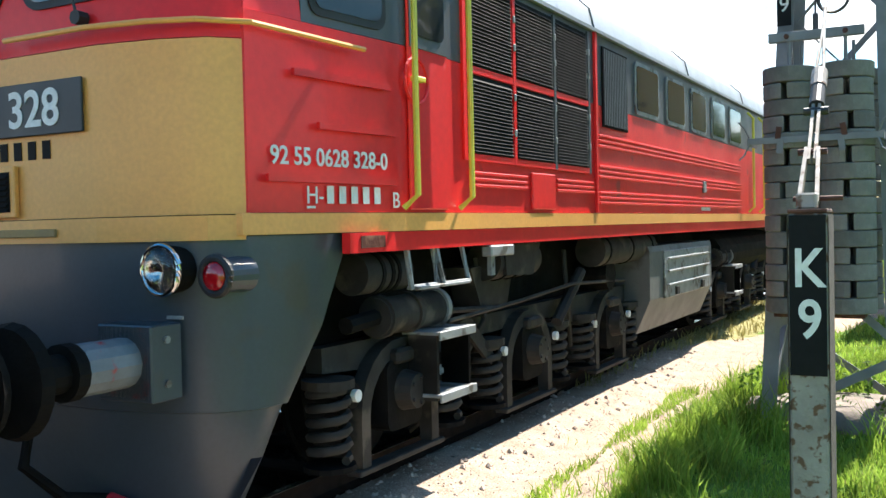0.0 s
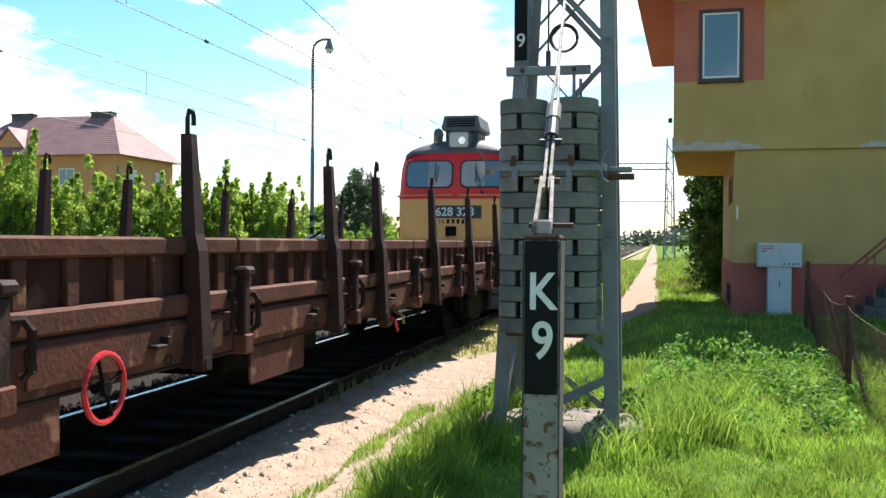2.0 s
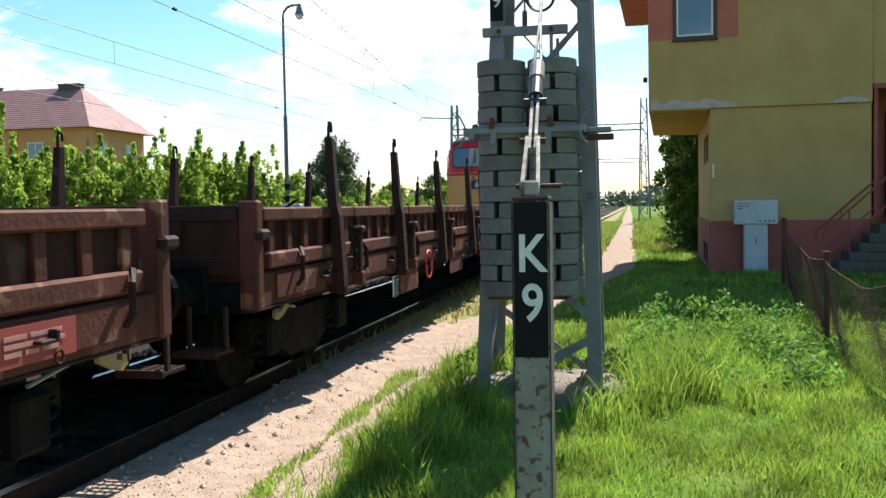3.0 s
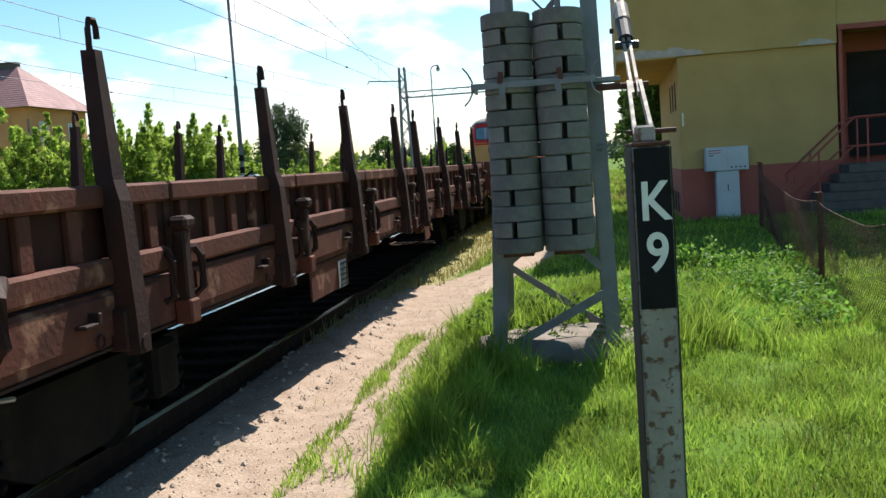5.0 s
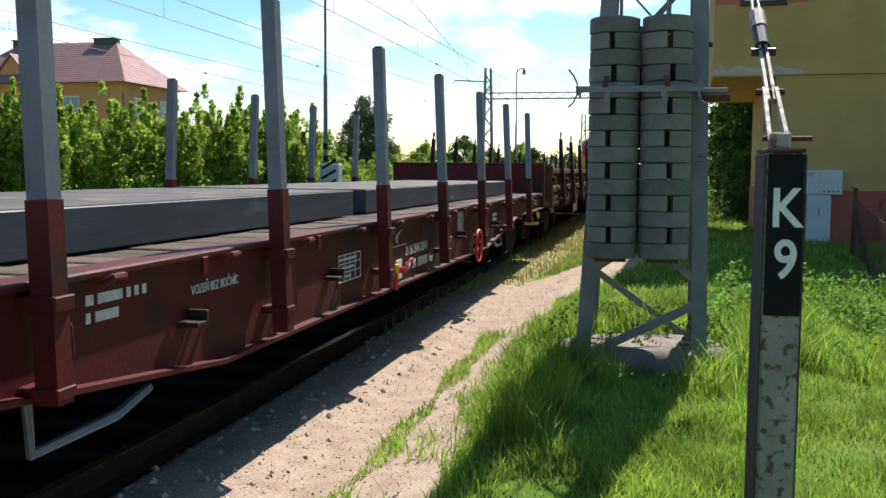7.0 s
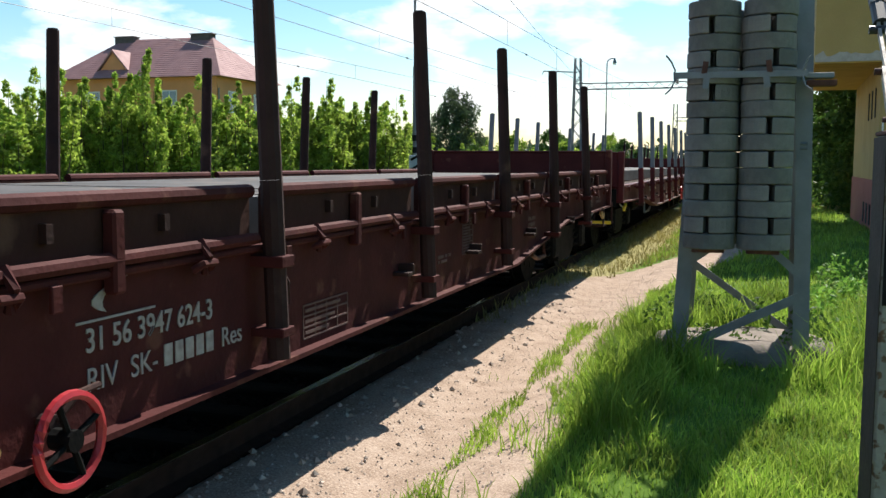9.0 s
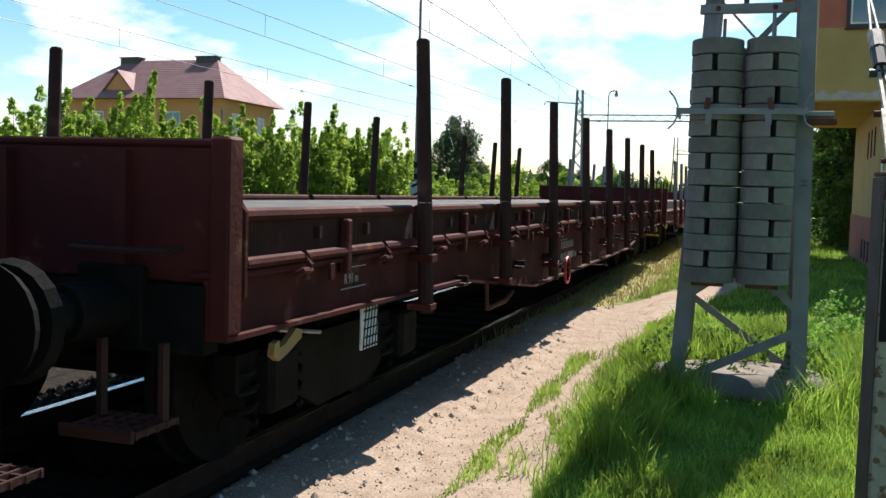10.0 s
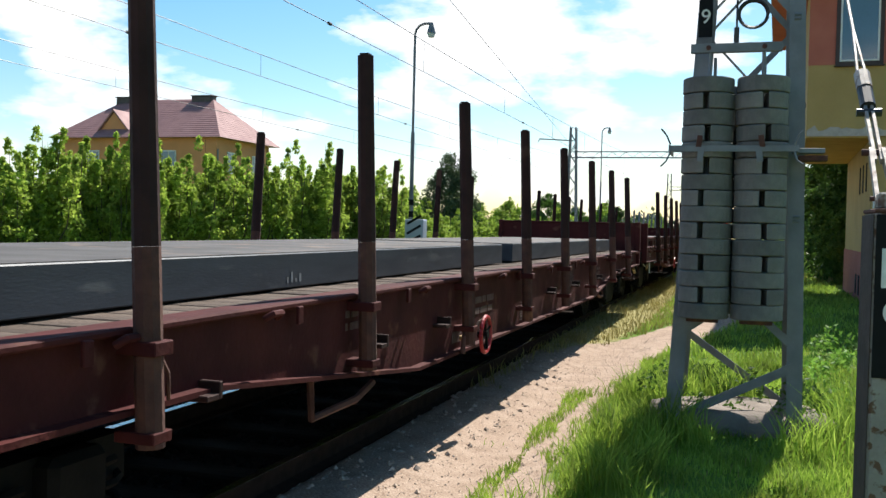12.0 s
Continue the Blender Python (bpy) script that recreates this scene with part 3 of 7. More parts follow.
def tension_mast():
    root = thing("lattice_mast", "grey galvanised steel lattice mast for the overhead line", "mast", m=pose(-0.5, 7.5, 0))
    inv = root.matrix_basis.inverted()

    def P(side, back, z):
        return inv @ Vector((leg_x(side, z), leg_y(back, z), z))
    top = 9.6
    for side in (-1, 1):
        for back in (0, 1):
            bm = BM()
            a, b = P(side, back, 0.05), P(side, back, top)
            bar(bm, a, b, 0.12, 0.014)
            ay = Vector((side * 0.053, 0.06 if not back else -0.06, 0))
            bar(bm, a + ay, b + ay, 0.014, 0.12)
            part("leg", bm, GALV, root)
    zs = [0.15, 0.95, 1.75, 2.55, 3.35, 4.1, 4.85, 5.6, 6.4, 7.2, 8.0, 8.8, 9.6]
    for i in range(len(zs) - 1):
        z0, z1 = zs[i], zs[i + 1]
        for (s0, b0), (s1, b1) in (((-1, 0), (1, 0)), ((-1, 1), (1, 1)), ((-1, 0), (-1, 1)), ((1, 0), (1, 1))):
            if (b0 == b1 and z0 < 0.2) or ((b0, b1) == (0, 0) and 0.9 < z0 < 2.6):
                continue
            if i % 2 == 0:
                part("brace", bar(BM(), P(s0, b0, z0), P(s1, b1, z1), 0.05, 0.05 if s0 == s1 else 0.012), GALV, root)
                if s0 != s1:
                    part("brace", bar(BM(), P(s0, b0, z1) + Vector((0, 0.015, 0)), P(s1, b1, z0) + Vector((0, 0.015, 0)), 0.012, 0.05), GALV, root)
            else:
                part("brace", bar(BM(), P(s0, b0, z1), P(s1, b1, z0), 0.05, 0.05 if s0 == s1 else 0.012), GALV, root)
                if s0 != s1:
                    part("brace", bar(BM(), P(s0, b0, z0) + Vector((0, 0.015, 0)), P(s1, b1, z1) + Vector((0, 0.015, 0)), 0.012, 0.05), GALV, root)
    fx = lambda x, y, z: inv @ Vector((x, y, z))
    part("brace", bar(BM(), fx(-0.93, 7.95, 0.74), fx(-0.10, 7.95, 0.16), 0.012, 0.06), GALV, root)
    part("brace", bar(BM(), fx(-0.07, 7.13, 0.58), fx(-0.86, 7.13, 0.17), 0.012, 0.07), GALV, root)
    part("brace", bar(BM(), fx(-0.07, 7.14, 0.74), fx(-0.30, 7.14, 0.95), 0.012, 0.06), GALV, root)
    part("brace", bar(BM(), fx(-0.92, 7.14, 0.82), fx(-0.74, 7.14, 0.95), 0.012, 0.06), GALV, root)
    # the black number strip on a leg
    c = inv @ Vector((leg_x(-1, 3.45) + 0.005, 7.05, 3.45))
    strip = part("number_strip", boxm(c.x - 0.055, c.x + 0.052, c.y - 0.004, c.y + 0.002, c.z - 0.27, c.z + 0.27), BLACK, root, "black painted strip with a white figure")
    words("figure", "9", 0.16, WHITE, strip, pose(c.x, c.y - 0.006, c.z - 0.16, 90, 0, 0), align="CENTER")
    # guide clamp
    part("clamp", boxm(0.37, 0.60, -0.56, -0.44, 2.25, 2.29, 0.004), GALV, root)
    part("clamp", boxm(0.41, 0.62, -0.57, -0.45, 2.19, 2.235, 0.004), RUST, root)
    bm = BM()
    for k in range(2):
        tube(bm, ring_pts((0.05, -0.5 + 0.02 * k, 3.34), 0.11 - 0.006 * k, 22, 1), 0.012, 5, True)
    part("cable_loop", bm, WIRE, root, "coil of black cable")
    return root


tension_mast()


def footing(name, x, y, r, h, seed, label):
    bm = BM()
    bmesh.ops.create_icosphere(bm, subdivisions=3, radius=1.0)
    for v in bm.verts:
        k = noise.noise(v.co * 1.7 + Vector((seed, 0, 0)))
        top = max(v.co.z, -0.3)
        v.co = Vector((v.co.x * r * (1 + 0.16 * k), v.co.y * r * 0.62 * (1 + 0.2 * k), min(top, 0.55) * h * (1 + 0.3 * k)))
    return smooth(solo(name, bm, CONC_DARK, label, "footing", "mast footings", m=pose(x, y, 0.03)), 50)


footing("concrete_footing", -0.46, 7.42, 0.80, 0.30, 1, "broad low concrete mast footing overgrown with grass")


def weight_disc():
    """A round weight with a slot from its rim to its centre."""
    bm = BM()
    n, r, w, h = 26, 0.195, 0.022, 0.119
    a0 = math.asin(w / r)
    out = [(r * math.sin(a0 + (math.tau - 2 * a0) * k / n), -r * math.cos(a0 + (math.tau - 2 * a0) * k / n)) for k in range(n + 1)]
    poly = out + [(-w, 0.03), (w, 0.03)]
    prism(bm, poly, 2, 0, h)
    es = [e for e in bm.edges if abs(e.verts[0].co.z - e.verts[1].co.z) < 1e-6]
    bmesh.ops.bevel(bm, geom=es, offset=0.007, segments=1, affect="EDGES")
    return bm


disc_mesh = None
for sx, sy, lab in ((-0.762, 6.95, "stack of round grey concrete tension weights on a rod"), (-0.362, 6.95, "tall stack of slotted concrete counterweights"),
                    (-0.735, 7.42, "rear stack of slotted concrete counterweights"), (-0.345, 7.42, "rear stack of round concrete tension weights")):
    stack = thing("weight_stack", lab, "counterweight", "tension weights", m=pose(sx, sy, 0.96))
    if disc_mesh is None:
        first = part("weight", weight_disc(), CONC, stack)
        disc_mesh = first.data
        bpy.data.objects.remove(first)
    for k in range(15):
        d = new("weight", disc_mesh)
        d.parent = stack
        turn = (4 if k % 2 else 172) + random.uniform(-7, 7) - (8 if sx < -0.5 else -4)
        d.matrix_basis = pose(random.uniform(-0.006, 0.006), random.uniform(-0.008, 0.008), 0.125 * k, random.uniform(-0.9, 0.9), random.uniform(-0.9, 0.9), turn)
    part("rod", rod(BM(), (0, 0, -0.03), (0, 0, 2.12), 0.014), GALV, stack)
    part("base_plate", boxm(-0.12, 0.12, -0.12, 0.12, -0.03, -0.004), RUST, stack)

yoke = thing("yoke_beam", "flat grey steel yoke beam carrying the weight rods", "beam", m=pose(-0.57, 6.95, 3.07))
part("plate", boxm(-0.34, 0.34, -0.03, -0.015, -0.035, 0.035, 0.003), GALV, yoke)
part("plate", boxm(-0.34, 0.34, 0.015, 0.03, -0.035, 0.035, 0.003), GALV, yoke)
for bx in (-0.205, 0.21):
    part("bolt", disc(BM(), (bx, -0.045, 0), 0.02, 0.09, 8, 1), RUST, yoke)
part("shackle", boxm(-0.02, 0.02, -0.012, 0.012, 0.0, 0.16, 0.005), WIRE, yoke)
part("pull_rope", rod(BM(), (0, 0, 0.16), (0.0, 0.02, 5.2), 0.008, 6), WIRE, yoke)

strap = thing("guide_strap", "grey flat-steel strap guiding the weight stacks", "strap", m=pose(-0.57, 6.74, 2.27))
part("band", boxm(-0.47, 0.47, -0.012, 0.0, -0.024, 0.024, 0.002), GALV, strap)
for sx in (-0.47, 0.47):
    part("end_bar", boxm(sx - 0.006, sx + 0.006, 0.0, 0.42, -0.03, 0.03), GALV, strap)
for hx, tilt in ((-0.24, 0.012), (0.20, -0.015)):
    part("hook", bar(BM(), (hx, -0.018, -0.10), (hx + tilt, -0.016, 0.01), 0.045, 0.006), GALV, strap)
    part("peg", bar(BM(), (hx - tilt, -0.012, 0.01), (hx, -0.014, 0.10), 0.04, 0.012), RUST, strap)
bm = BM()
tube(bm, [(-0.46, -0.01, 0.03), (-0.49, -0.03, 0.10), (-0.53, -0.04, 0.15)], 0.007, 5)
tube(bm, [(-0.46, -0.01, -0.03), (-0.49, -0.03, -0.10), (-0.53, -0.04, -0.14)], 0.007, 5)
tube(bm, [(0.44, -0.015, 0.02), (0.47, -0.03, 0.10), (0.50, -0.03, 0.13)], 0.007, 5)
tube(bm, [(0.44, -0.015, -0.02), (0.46, -0.03, -0.09), (0.50, -0.03, -0.12)], 0.007, 5)
part("bent_wire", bm, GALV, strap)


# ---- marker post and guy ----
def marker_post():
    root = thing("marker_post", "square concrete post with a black plate lettered K9", "post", m=pose(-0.065, 2.24, 0, 0, 0, 2.0))
    bm = boxm(-0.056, 0.056, 0.0, 0.22, -0.1, 1.695, 0.008)
    part("shaft", bm, POST, root)
    plate = part("plate", boxm(-0.052, 0.052, -0.006, -0.001, 1.21, 1.69, 0.001), BLACK, root, "black painted marker plate")
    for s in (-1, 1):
        part("side_plate", boxm(min(s * 0.0565, s * 0.059), max(s * 0.0565, s * 0.059), 0.004, 0.216, -0.1, 1.69), POST_SIDE, root, "dark brown side face")
    part("cap", boxm(-0.056, 0.056, -0.001, 0.221, 1.6955, 1.708, 0.003), RUST, root)
    words("letter", "K", 0.162, WHITE, plate, pose(0.003, -0.008, 1.478, 90, 0, 0) @ Matrix.Diagonal((0.86, 1, 1, 1)), align="CENTER", bold=0.016)
    words("figure", "9", 0.162, WHITE, plate, pose(0.005, -0.008, 1.325, 90, 0, 0) @ Matrix.Diagonal((0.86, 1, 1, 1)), align="CENTER", bold=0.016)
    return root


marker_post()


def guy_rope():
    root = thing("guy_rope", "zinc-plated turnbuckle and guy rope tied to the post", "guy rope")
    a, e = Vector((-0.075, 2.33, 1.708)), Vector((-0.27, 7.2, 5.9))
    d = (e - a).normalized()
    u = Vector((1, 0, 0))
    at = lambda s: a + d * s
    part("foot", boxm(a.x - 0.03, a.x + 0.03, a.y - 0.03, a.y + 0.03, a.z, a.z + 0.05, 0.006), ZINC, root)
    part("pin", rod(BM(), at(0.05) - u * 0.045, at(0.05) + u * 0.10, 0.008), RUST, root)
    for s in (-1, 1):
        part("fork_arm", bar(BM(), at(0.02) + u * s * 0.026, at(0.30) + u * s * 0.018, 0.012, 0.03), ZINC, root)
    part("pin", rod(BM(), at(0.29) - u * 0.045, at(0.29) + u * 0.045, 0.011), RUST, root)
    for s in (-1, 1):
        part("turnbuckle_arm", bar(BM(), at(0.24) + u * s * 0.010, at(0.56) + u * s * 0.010, 0.010, 0.022), ZINC, root)
    part("pin", rod(BM(), at(0.52) - u * 0.04, at(0.52) + u * 0.04, 0.014), WIRE, root)
    part("socket", rod(BM(), at(0.55), at(0.68), 0.026, 12), WIRE, root)
    part("socket_sleeve", rod(BM(), at(0.66), at(0.76), 0.028, 12), ZINC, root)
    bm = rod(BM(), at(0.74) + u * 0.014, at(1.10), 0.006, 6)
    rod(bm, at(0.74) - u * 0.014, at(1.10), 0.006, 6)
    part("rope_tail", bm, ZINC, root)
    part("rope", rod(BM(), at(1.08), e, 0.007, 6), ZINC, root)


guy_rope()


# ---- signal box ----
def signal_box():
    root = thing("signal_box_building", "two-storey ochre signal box with red base and red soffit", "building", m=pose(1.76, 18.1, 0, 0, 0, -2.1) @ Matrix.Translation((-1.76, 0, 0)))
    # all in local metres: x as in the world, y from the facade
    lower = BM()
    box(lower, 1.76, 4.62, 0.03, 6.6, 1.32, 3.46)
    box(lower, 4.62, 14.0, 1.6, 9.0, 1.32, 3.46)
    part("lower_wall", lower, YELLOW_WALL, root)
    base = BM()
    box(base, 1.74, 4.62, 0.0, 6.62, 0.0, 1.318)
    box(base, 4.62, 14.0, 1.56, 9.02, 0.0, 1.318)
    part("plinth", base, RED_WALL, root, "dark red painted plinth")
    part("upper_wall", boxm(0.62, 4.62, -0.05, 6.8, 3.464, 7.15), YELLOW_WALL, root)
    part("upper_wall", boxm(4.63, 14.0, -0.02, 9.6, 3.80, 7.15), YELLOW_WALL, root)
    part("porch_wall", boxm(4.66, 4.72, -0.01, 1.55, 1.32, 3.79), RED_WALL, root)
    part("porch_wall", boxm(4.73, 14.0, 1.50, 1.555, 1.32, 3.79), RED_WALL, root)
    part("porch_lintel", boxm(4.64, 14.0, -0.06, 0.25, 3.70, 3.795), RED_WALL, root)
    part("porch_door", boxm(5.15, 6.2, 1.46, 1.498, 1.33, 3.4), DARK_IN, root, "dark doorway in the porch")
    part("underside", boxm(0.63, 1.755, -0.04, 6.75, 3.44, 3.462), mat("ochre_underside", (0.50, 0.30, 0.07), (0.42, 0.25, 0.06), 0.85, bump=0.3), root)
    # flaked plaster along the edge
    rng = random.Random(4)
    for x0, x1, hh in ((0.625, 2.25, 0.20), (3.95, 4.58, 0.13)):
        pts = [(x0, 3.468)]
        k = 24
        top = []
        for i in range(k + 1):
            t = i / k
            z = 3.468 + hh * (0.35 + 0.5 * math.sin(math.pi * min(1, t * 1.05)) ** 0.6) * rng.uniform(0.7, 1.15) * (2.0 if t < 0.12 and x0 < 1 else 1)
            top.append((x0 + (x1 - x0) * t, z if i < k else 3.475))
        pts = [(x0, 3.468), (x1, 3.468)] + top[::-1]
        part("flaked_plaster", prism(BM(), pts, 1, -0.054, -0.048), PLASTER, root, "grey patch of flaked plaster")
    # window with its red surround
    part("window_surround", boxm(0.618, 2.27, -0.058, -0.048, 4.78, 6.32), mat("rose_render", (0.48, 0.15, 0.10), (0.41, 0.12, 0.085), 0.9, scale=2, bump=0.4, fine=90), root, "rose red painted surround")
    part("cornice", boxm(0.60, 2.6, -0.075, -0.045, 6.325, 6.43), YELLOW_WALL, root)
    win = part("window_frame", BM(), BROWN, root, "dark brown window frame")
    bm = BM()
    for q in ((1.08, 1.15, 4.76, 6.14), (1.82, 1.89, 4.76, 6.14), (1.15, 1.82, 4.76, 4.83), (1.15, 1.82, 6.07, 6.14)):
        box(bm, q[0], q[1], -0.085, -0.059, q[2], q[3], 0.004)
    bm.to_mesh(win.data)
    bm.free()
    bm = BM()
    for q in ((1.15, 1.185, 4.83, 6.07), (1.785, 1.82, 4.83, 6.07), (1.185, 1.785, 4.83, 4.865), (1.185, 1.785, 6.035, 6.07)):
        box(bm, q[0], q[1], -0.080, -0.060, q[2], q[3], 0.003)
    part("sash", bm, WHITE, win, "white inner sash")
    part("pane", boxm(1.18, 1.79, -0.070, -0.064, 4.86, 6.04), PANE, win)
    part("sill", boxm(1.06, 1.91, -0.12, -0.059, 4.735, 4.758, 0.004), BROWN, win)
    # canopy roof
    part("canopy", boxm(-0.10, 2.88, -0.62, 7.4, 6.46, 6.56), mat("canopy_edge", (0.30, 0.20, 0.09), (0.24, 0.15, 0.07), 0.8, bump=0.2), root)
    part("soffit", boxm(-0.08, 2.86, -0.60, 7.38, 6.435, 6.458), SOFFIT, root, "orange-red painted soffit boards")
    part("roof", boxm(0.5, 14.1, -0.12, 9.7, 7.152, 7.28), ROOF_TILE, root)
    for k in range(3):
        part("slit_window", boxm(1.725, 1.739, 0.9 + 0.75 * k, 1.15 + 0.75 * k, 0.45, 0.85), DARK_IN, root)
        part("slit_window", boxm(1.745, 1.759, 0.9 + 0.75 * k, 1.05 + 0.75 * k, 2.5, 3.05), DARK_IN, root)
    part("wall_lamp", rod(BM(), (0.60, -0.02, 4.05), (0.52, -0.02, 4.05), 0.05, 10), WIRE, root)
    part("notice", boxm(1.80, 1.83, 0.024, 0.029, 2.15, 2.40), WHITE, root)
    return root


signal_box()


def outdoor_cabinet():
    root = thing("distribution_cabinet", "light grey sheet-metal electrical cabinet on a narrow pedestal", "cabinet", m=pose(2.56, 17.97, 0.27))
    part("body", boxm(-0.39, 0.39, -0.14, 0.12, 0.98, 1.43, 0.006), GREY_PAINT, root)
    for s, x0, x1 in ((0, -0.375, -0.004), (1, 0.004, 0.375)):
        door = part("door", boxm(x0, x1, -0.152, -0.141, 0.995, 1.415, 0.004), GREY_PAINT, root)
        if s == 0:
            for k in range(3):
                part("label_bar", boxm(x0 + 0.03, x0 + 0.03 + (0.24, 0.22, 0.10)[k], -0.155, -0.1525, 1.36 - 0.045 * k, 1.376 - 0.045 * k),
                     RED_WALL if k < 2 else WIRE, door, "unreadable label line")
        else:
            for k in range(4):
                part("label_bar", boxm(x0 + 0.05 + 0.08 * k, x0 + 0.09 + 0.08 * k, -0.155, -0.1525, 1.03, 1.055), WIRE, door)
    ped = part("pedestal", boxm(-0.21, 0.21, -0.12, 0.10, 0.0, 0.978, 0.006), GREY_PAINT, root)
    part("lock", boxm(-0.008, 0.008, -0.128, -0.119, 0.6, 0.72), WIRE, ped)


outdoor_cabinet()


# the porch steps lie in shade, and this colour holds that darkness
STEP_DARK = mat("dark_step", (0.10, 0.09, 0.085), (0.07, 0.065, 0.06), 0.9, scale=5, bump=0.5)


def stairs():
    root = thing("porch_stairs", "concrete porch steps darkened for their shade, with a red tubular handrail", "stairs", m=pose(3.75, 17.35, 0.25))
    for k in range(6):
        part("step", boxm(0.17 * k, 3.0, 0.0, 0.72, 0.165 * k, 0.165 * (k + 1) - 0.004, 0.01), STEP_DARK, root)
    red = mat("red_tube", (0.33, 0.06, 0.045), None, 0.5, bump=0.1)
    for yy in (0.03, 0.68):
        part("handrail", tube(BM(), [(-0.08, yy, 0.72), (-0.1, yy, 0.86), (0.05, yy, 0.98), (0.98, yy, 1.82), (2.9, yy, 1.86)], 0.022, 8), red, root, "red painted handrail")
        part("lower_rail", tube(BM(), [(0.0, yy, 0.45), (0.95, yy, 1.30), (2.9, yy, 1.33)], 0.018, 8), red, root)
        for px, pz in ((0.35, 1.26), (1.2, 1.83), (2.2, 1.84)):
            part("baluster", rod(BM(), (px, yy, 0.165 * min(6, 1 + int(px / 0.17)) - 0.02), (px, yy, pz), 0.018), red, root)


stairs()


def fence():
    posts = [(2.60, 14.95), (2.31, 10.1), (2.25, 7.2), (2.30, 4.8), (2.45, 2.5)]
    root = thing("wire_fence", "sagging rusty chain-link fence on dark iron posts", "fence")
    for x, y in posts:
        z = float(ground_z(x, y))
        post = part("post", rod(BM(), (x, y, z - 0.1), (x + random.uniform(-.03, .03), y + random.uniform(-.03, .03), z + 1.06), 0.034, 8), RUST, root)
        part("post_cap", disc(BM(), (x, y, z + 1.062), 0.045, 0.012, 8), RUST, post)
    for (xa, ya), (xb, yb) in zip(posts[:-1], posts[1:]):
        span = math.hypot(xb - xa, yb - ya)
        count = int(span / 0.055)
        rows = 15
        bm = BM()

        def at(t, h):
            sag = 0.16 * math.sin(math.pi * t) * (h ** 2)
            x, y = xa + (xb - xa) * t, ya + (yb - ya) * t
            return Vector((x + 0.03 * math.sin(9 * t + 4 * h), y, float(ground_z(x, y)) + 0.04 + 0.95 * h - sag))
        for k in range(-rows, count):
            for way in (1, -1):
                pts = []
                for j in range(0, rows + 1, 3):
                    t = (k + (j if way > 0 else rows - j)) / count
                    if 0 <= t <= 1:
                        pts.append(at(t, j / rows))
                if len(pts) > 1:
                    tube(bm, pts, 0.0022, 3)
        tube(bm, [at(t / 8, 1.0) for t in range(9)], 0.003, 4)
        part("mesh", bm, RUST, root, "rusty chain-link mesh")


fence()


# ---- trees ----
def tree(name, label, height, spread, leafmat, seed, clumps=46, per=90, leaf=(0.05, 0.10), group="trackside trees", lean=0.25, needle=False):
    rng = np.random.default_rng(seed)
    root = thing(name, label, "tree", group)
    bm = BM()
    rod(bm, (0, 0, -0.2), (0.05, 0, height * 0.55), 0.05 * height / 3, 7, 0.028 * height / 3)
    tips = []
    for k in range(9):
        a = rng.uniform(0, math.tau)
        z0 = height * rng.uniform(0.12, 0.5)
        tip = Vector((math.cos(a) * spread * rng.uniform(0.3, 0.75), math.sin(a) * spread * rng.uniform(0.3, 0.75), z0 + height * rng.uniform(0.2, 0.45)))
        mid = Vector((tip.x * 0.45, tip.y * 0.45, z0 + (tip.z - z0) * 0.6))
        rod(bm, (0.02, 0, z0), mid, 0.022 * height / 3, 5, 0.014 * height / 3)
        rod(bm, mid, tip, 0.014 * height / 3, 5, 0.005)
        tips.append(tip)
    part("trunk", bm, BARK, root)
    cs, rs = [], []
    for k in range(clumps):
        t = rng.random()
        z = height * (0.08 + 0.90 * t)
        if needle:
            rad = spread * math.sqrt(max(0.04, 1 - ((t - 0.42) / 0.6) ** 2)) * math.sqrt(rng.random())
        else:
            rad = spread * math.sqrt(max(0.05, 1 - (2 * t - 0.85) ** 2)) * rng.uniform(0.25, 1.0)
        a = rng.uniform(0, math.tau)
        cs.append((math.cos(a) * rad, math.sin(a) * rad, z))
        rs.append(rng.uniform(0.16, 0.30) * spread)
    v, f = leaf_cloud(cs, rs, per, leaf, seed + 50, 1.1)
    # upright shoots that break the outline
    sv, sf = leaf_cloud([(c[0] * 0.9, c[1] * 0.9, c[2] + 0.25 * r_) for c, r_ in zip(cs, rs) for r_ in (0.6, 1.1)], [0.09 * spread] * (2 * len(cs)), max(6, per // 6), leaf, seed + 90, 2.6)
    v = np.concatenate([v, sv])
    f = np.concatenate([f, sf + len(v) - len(sv)])
    crown = raw("crown", v.tolist(), f.tolist(), leafmat)
    crown.parent = root
    return root


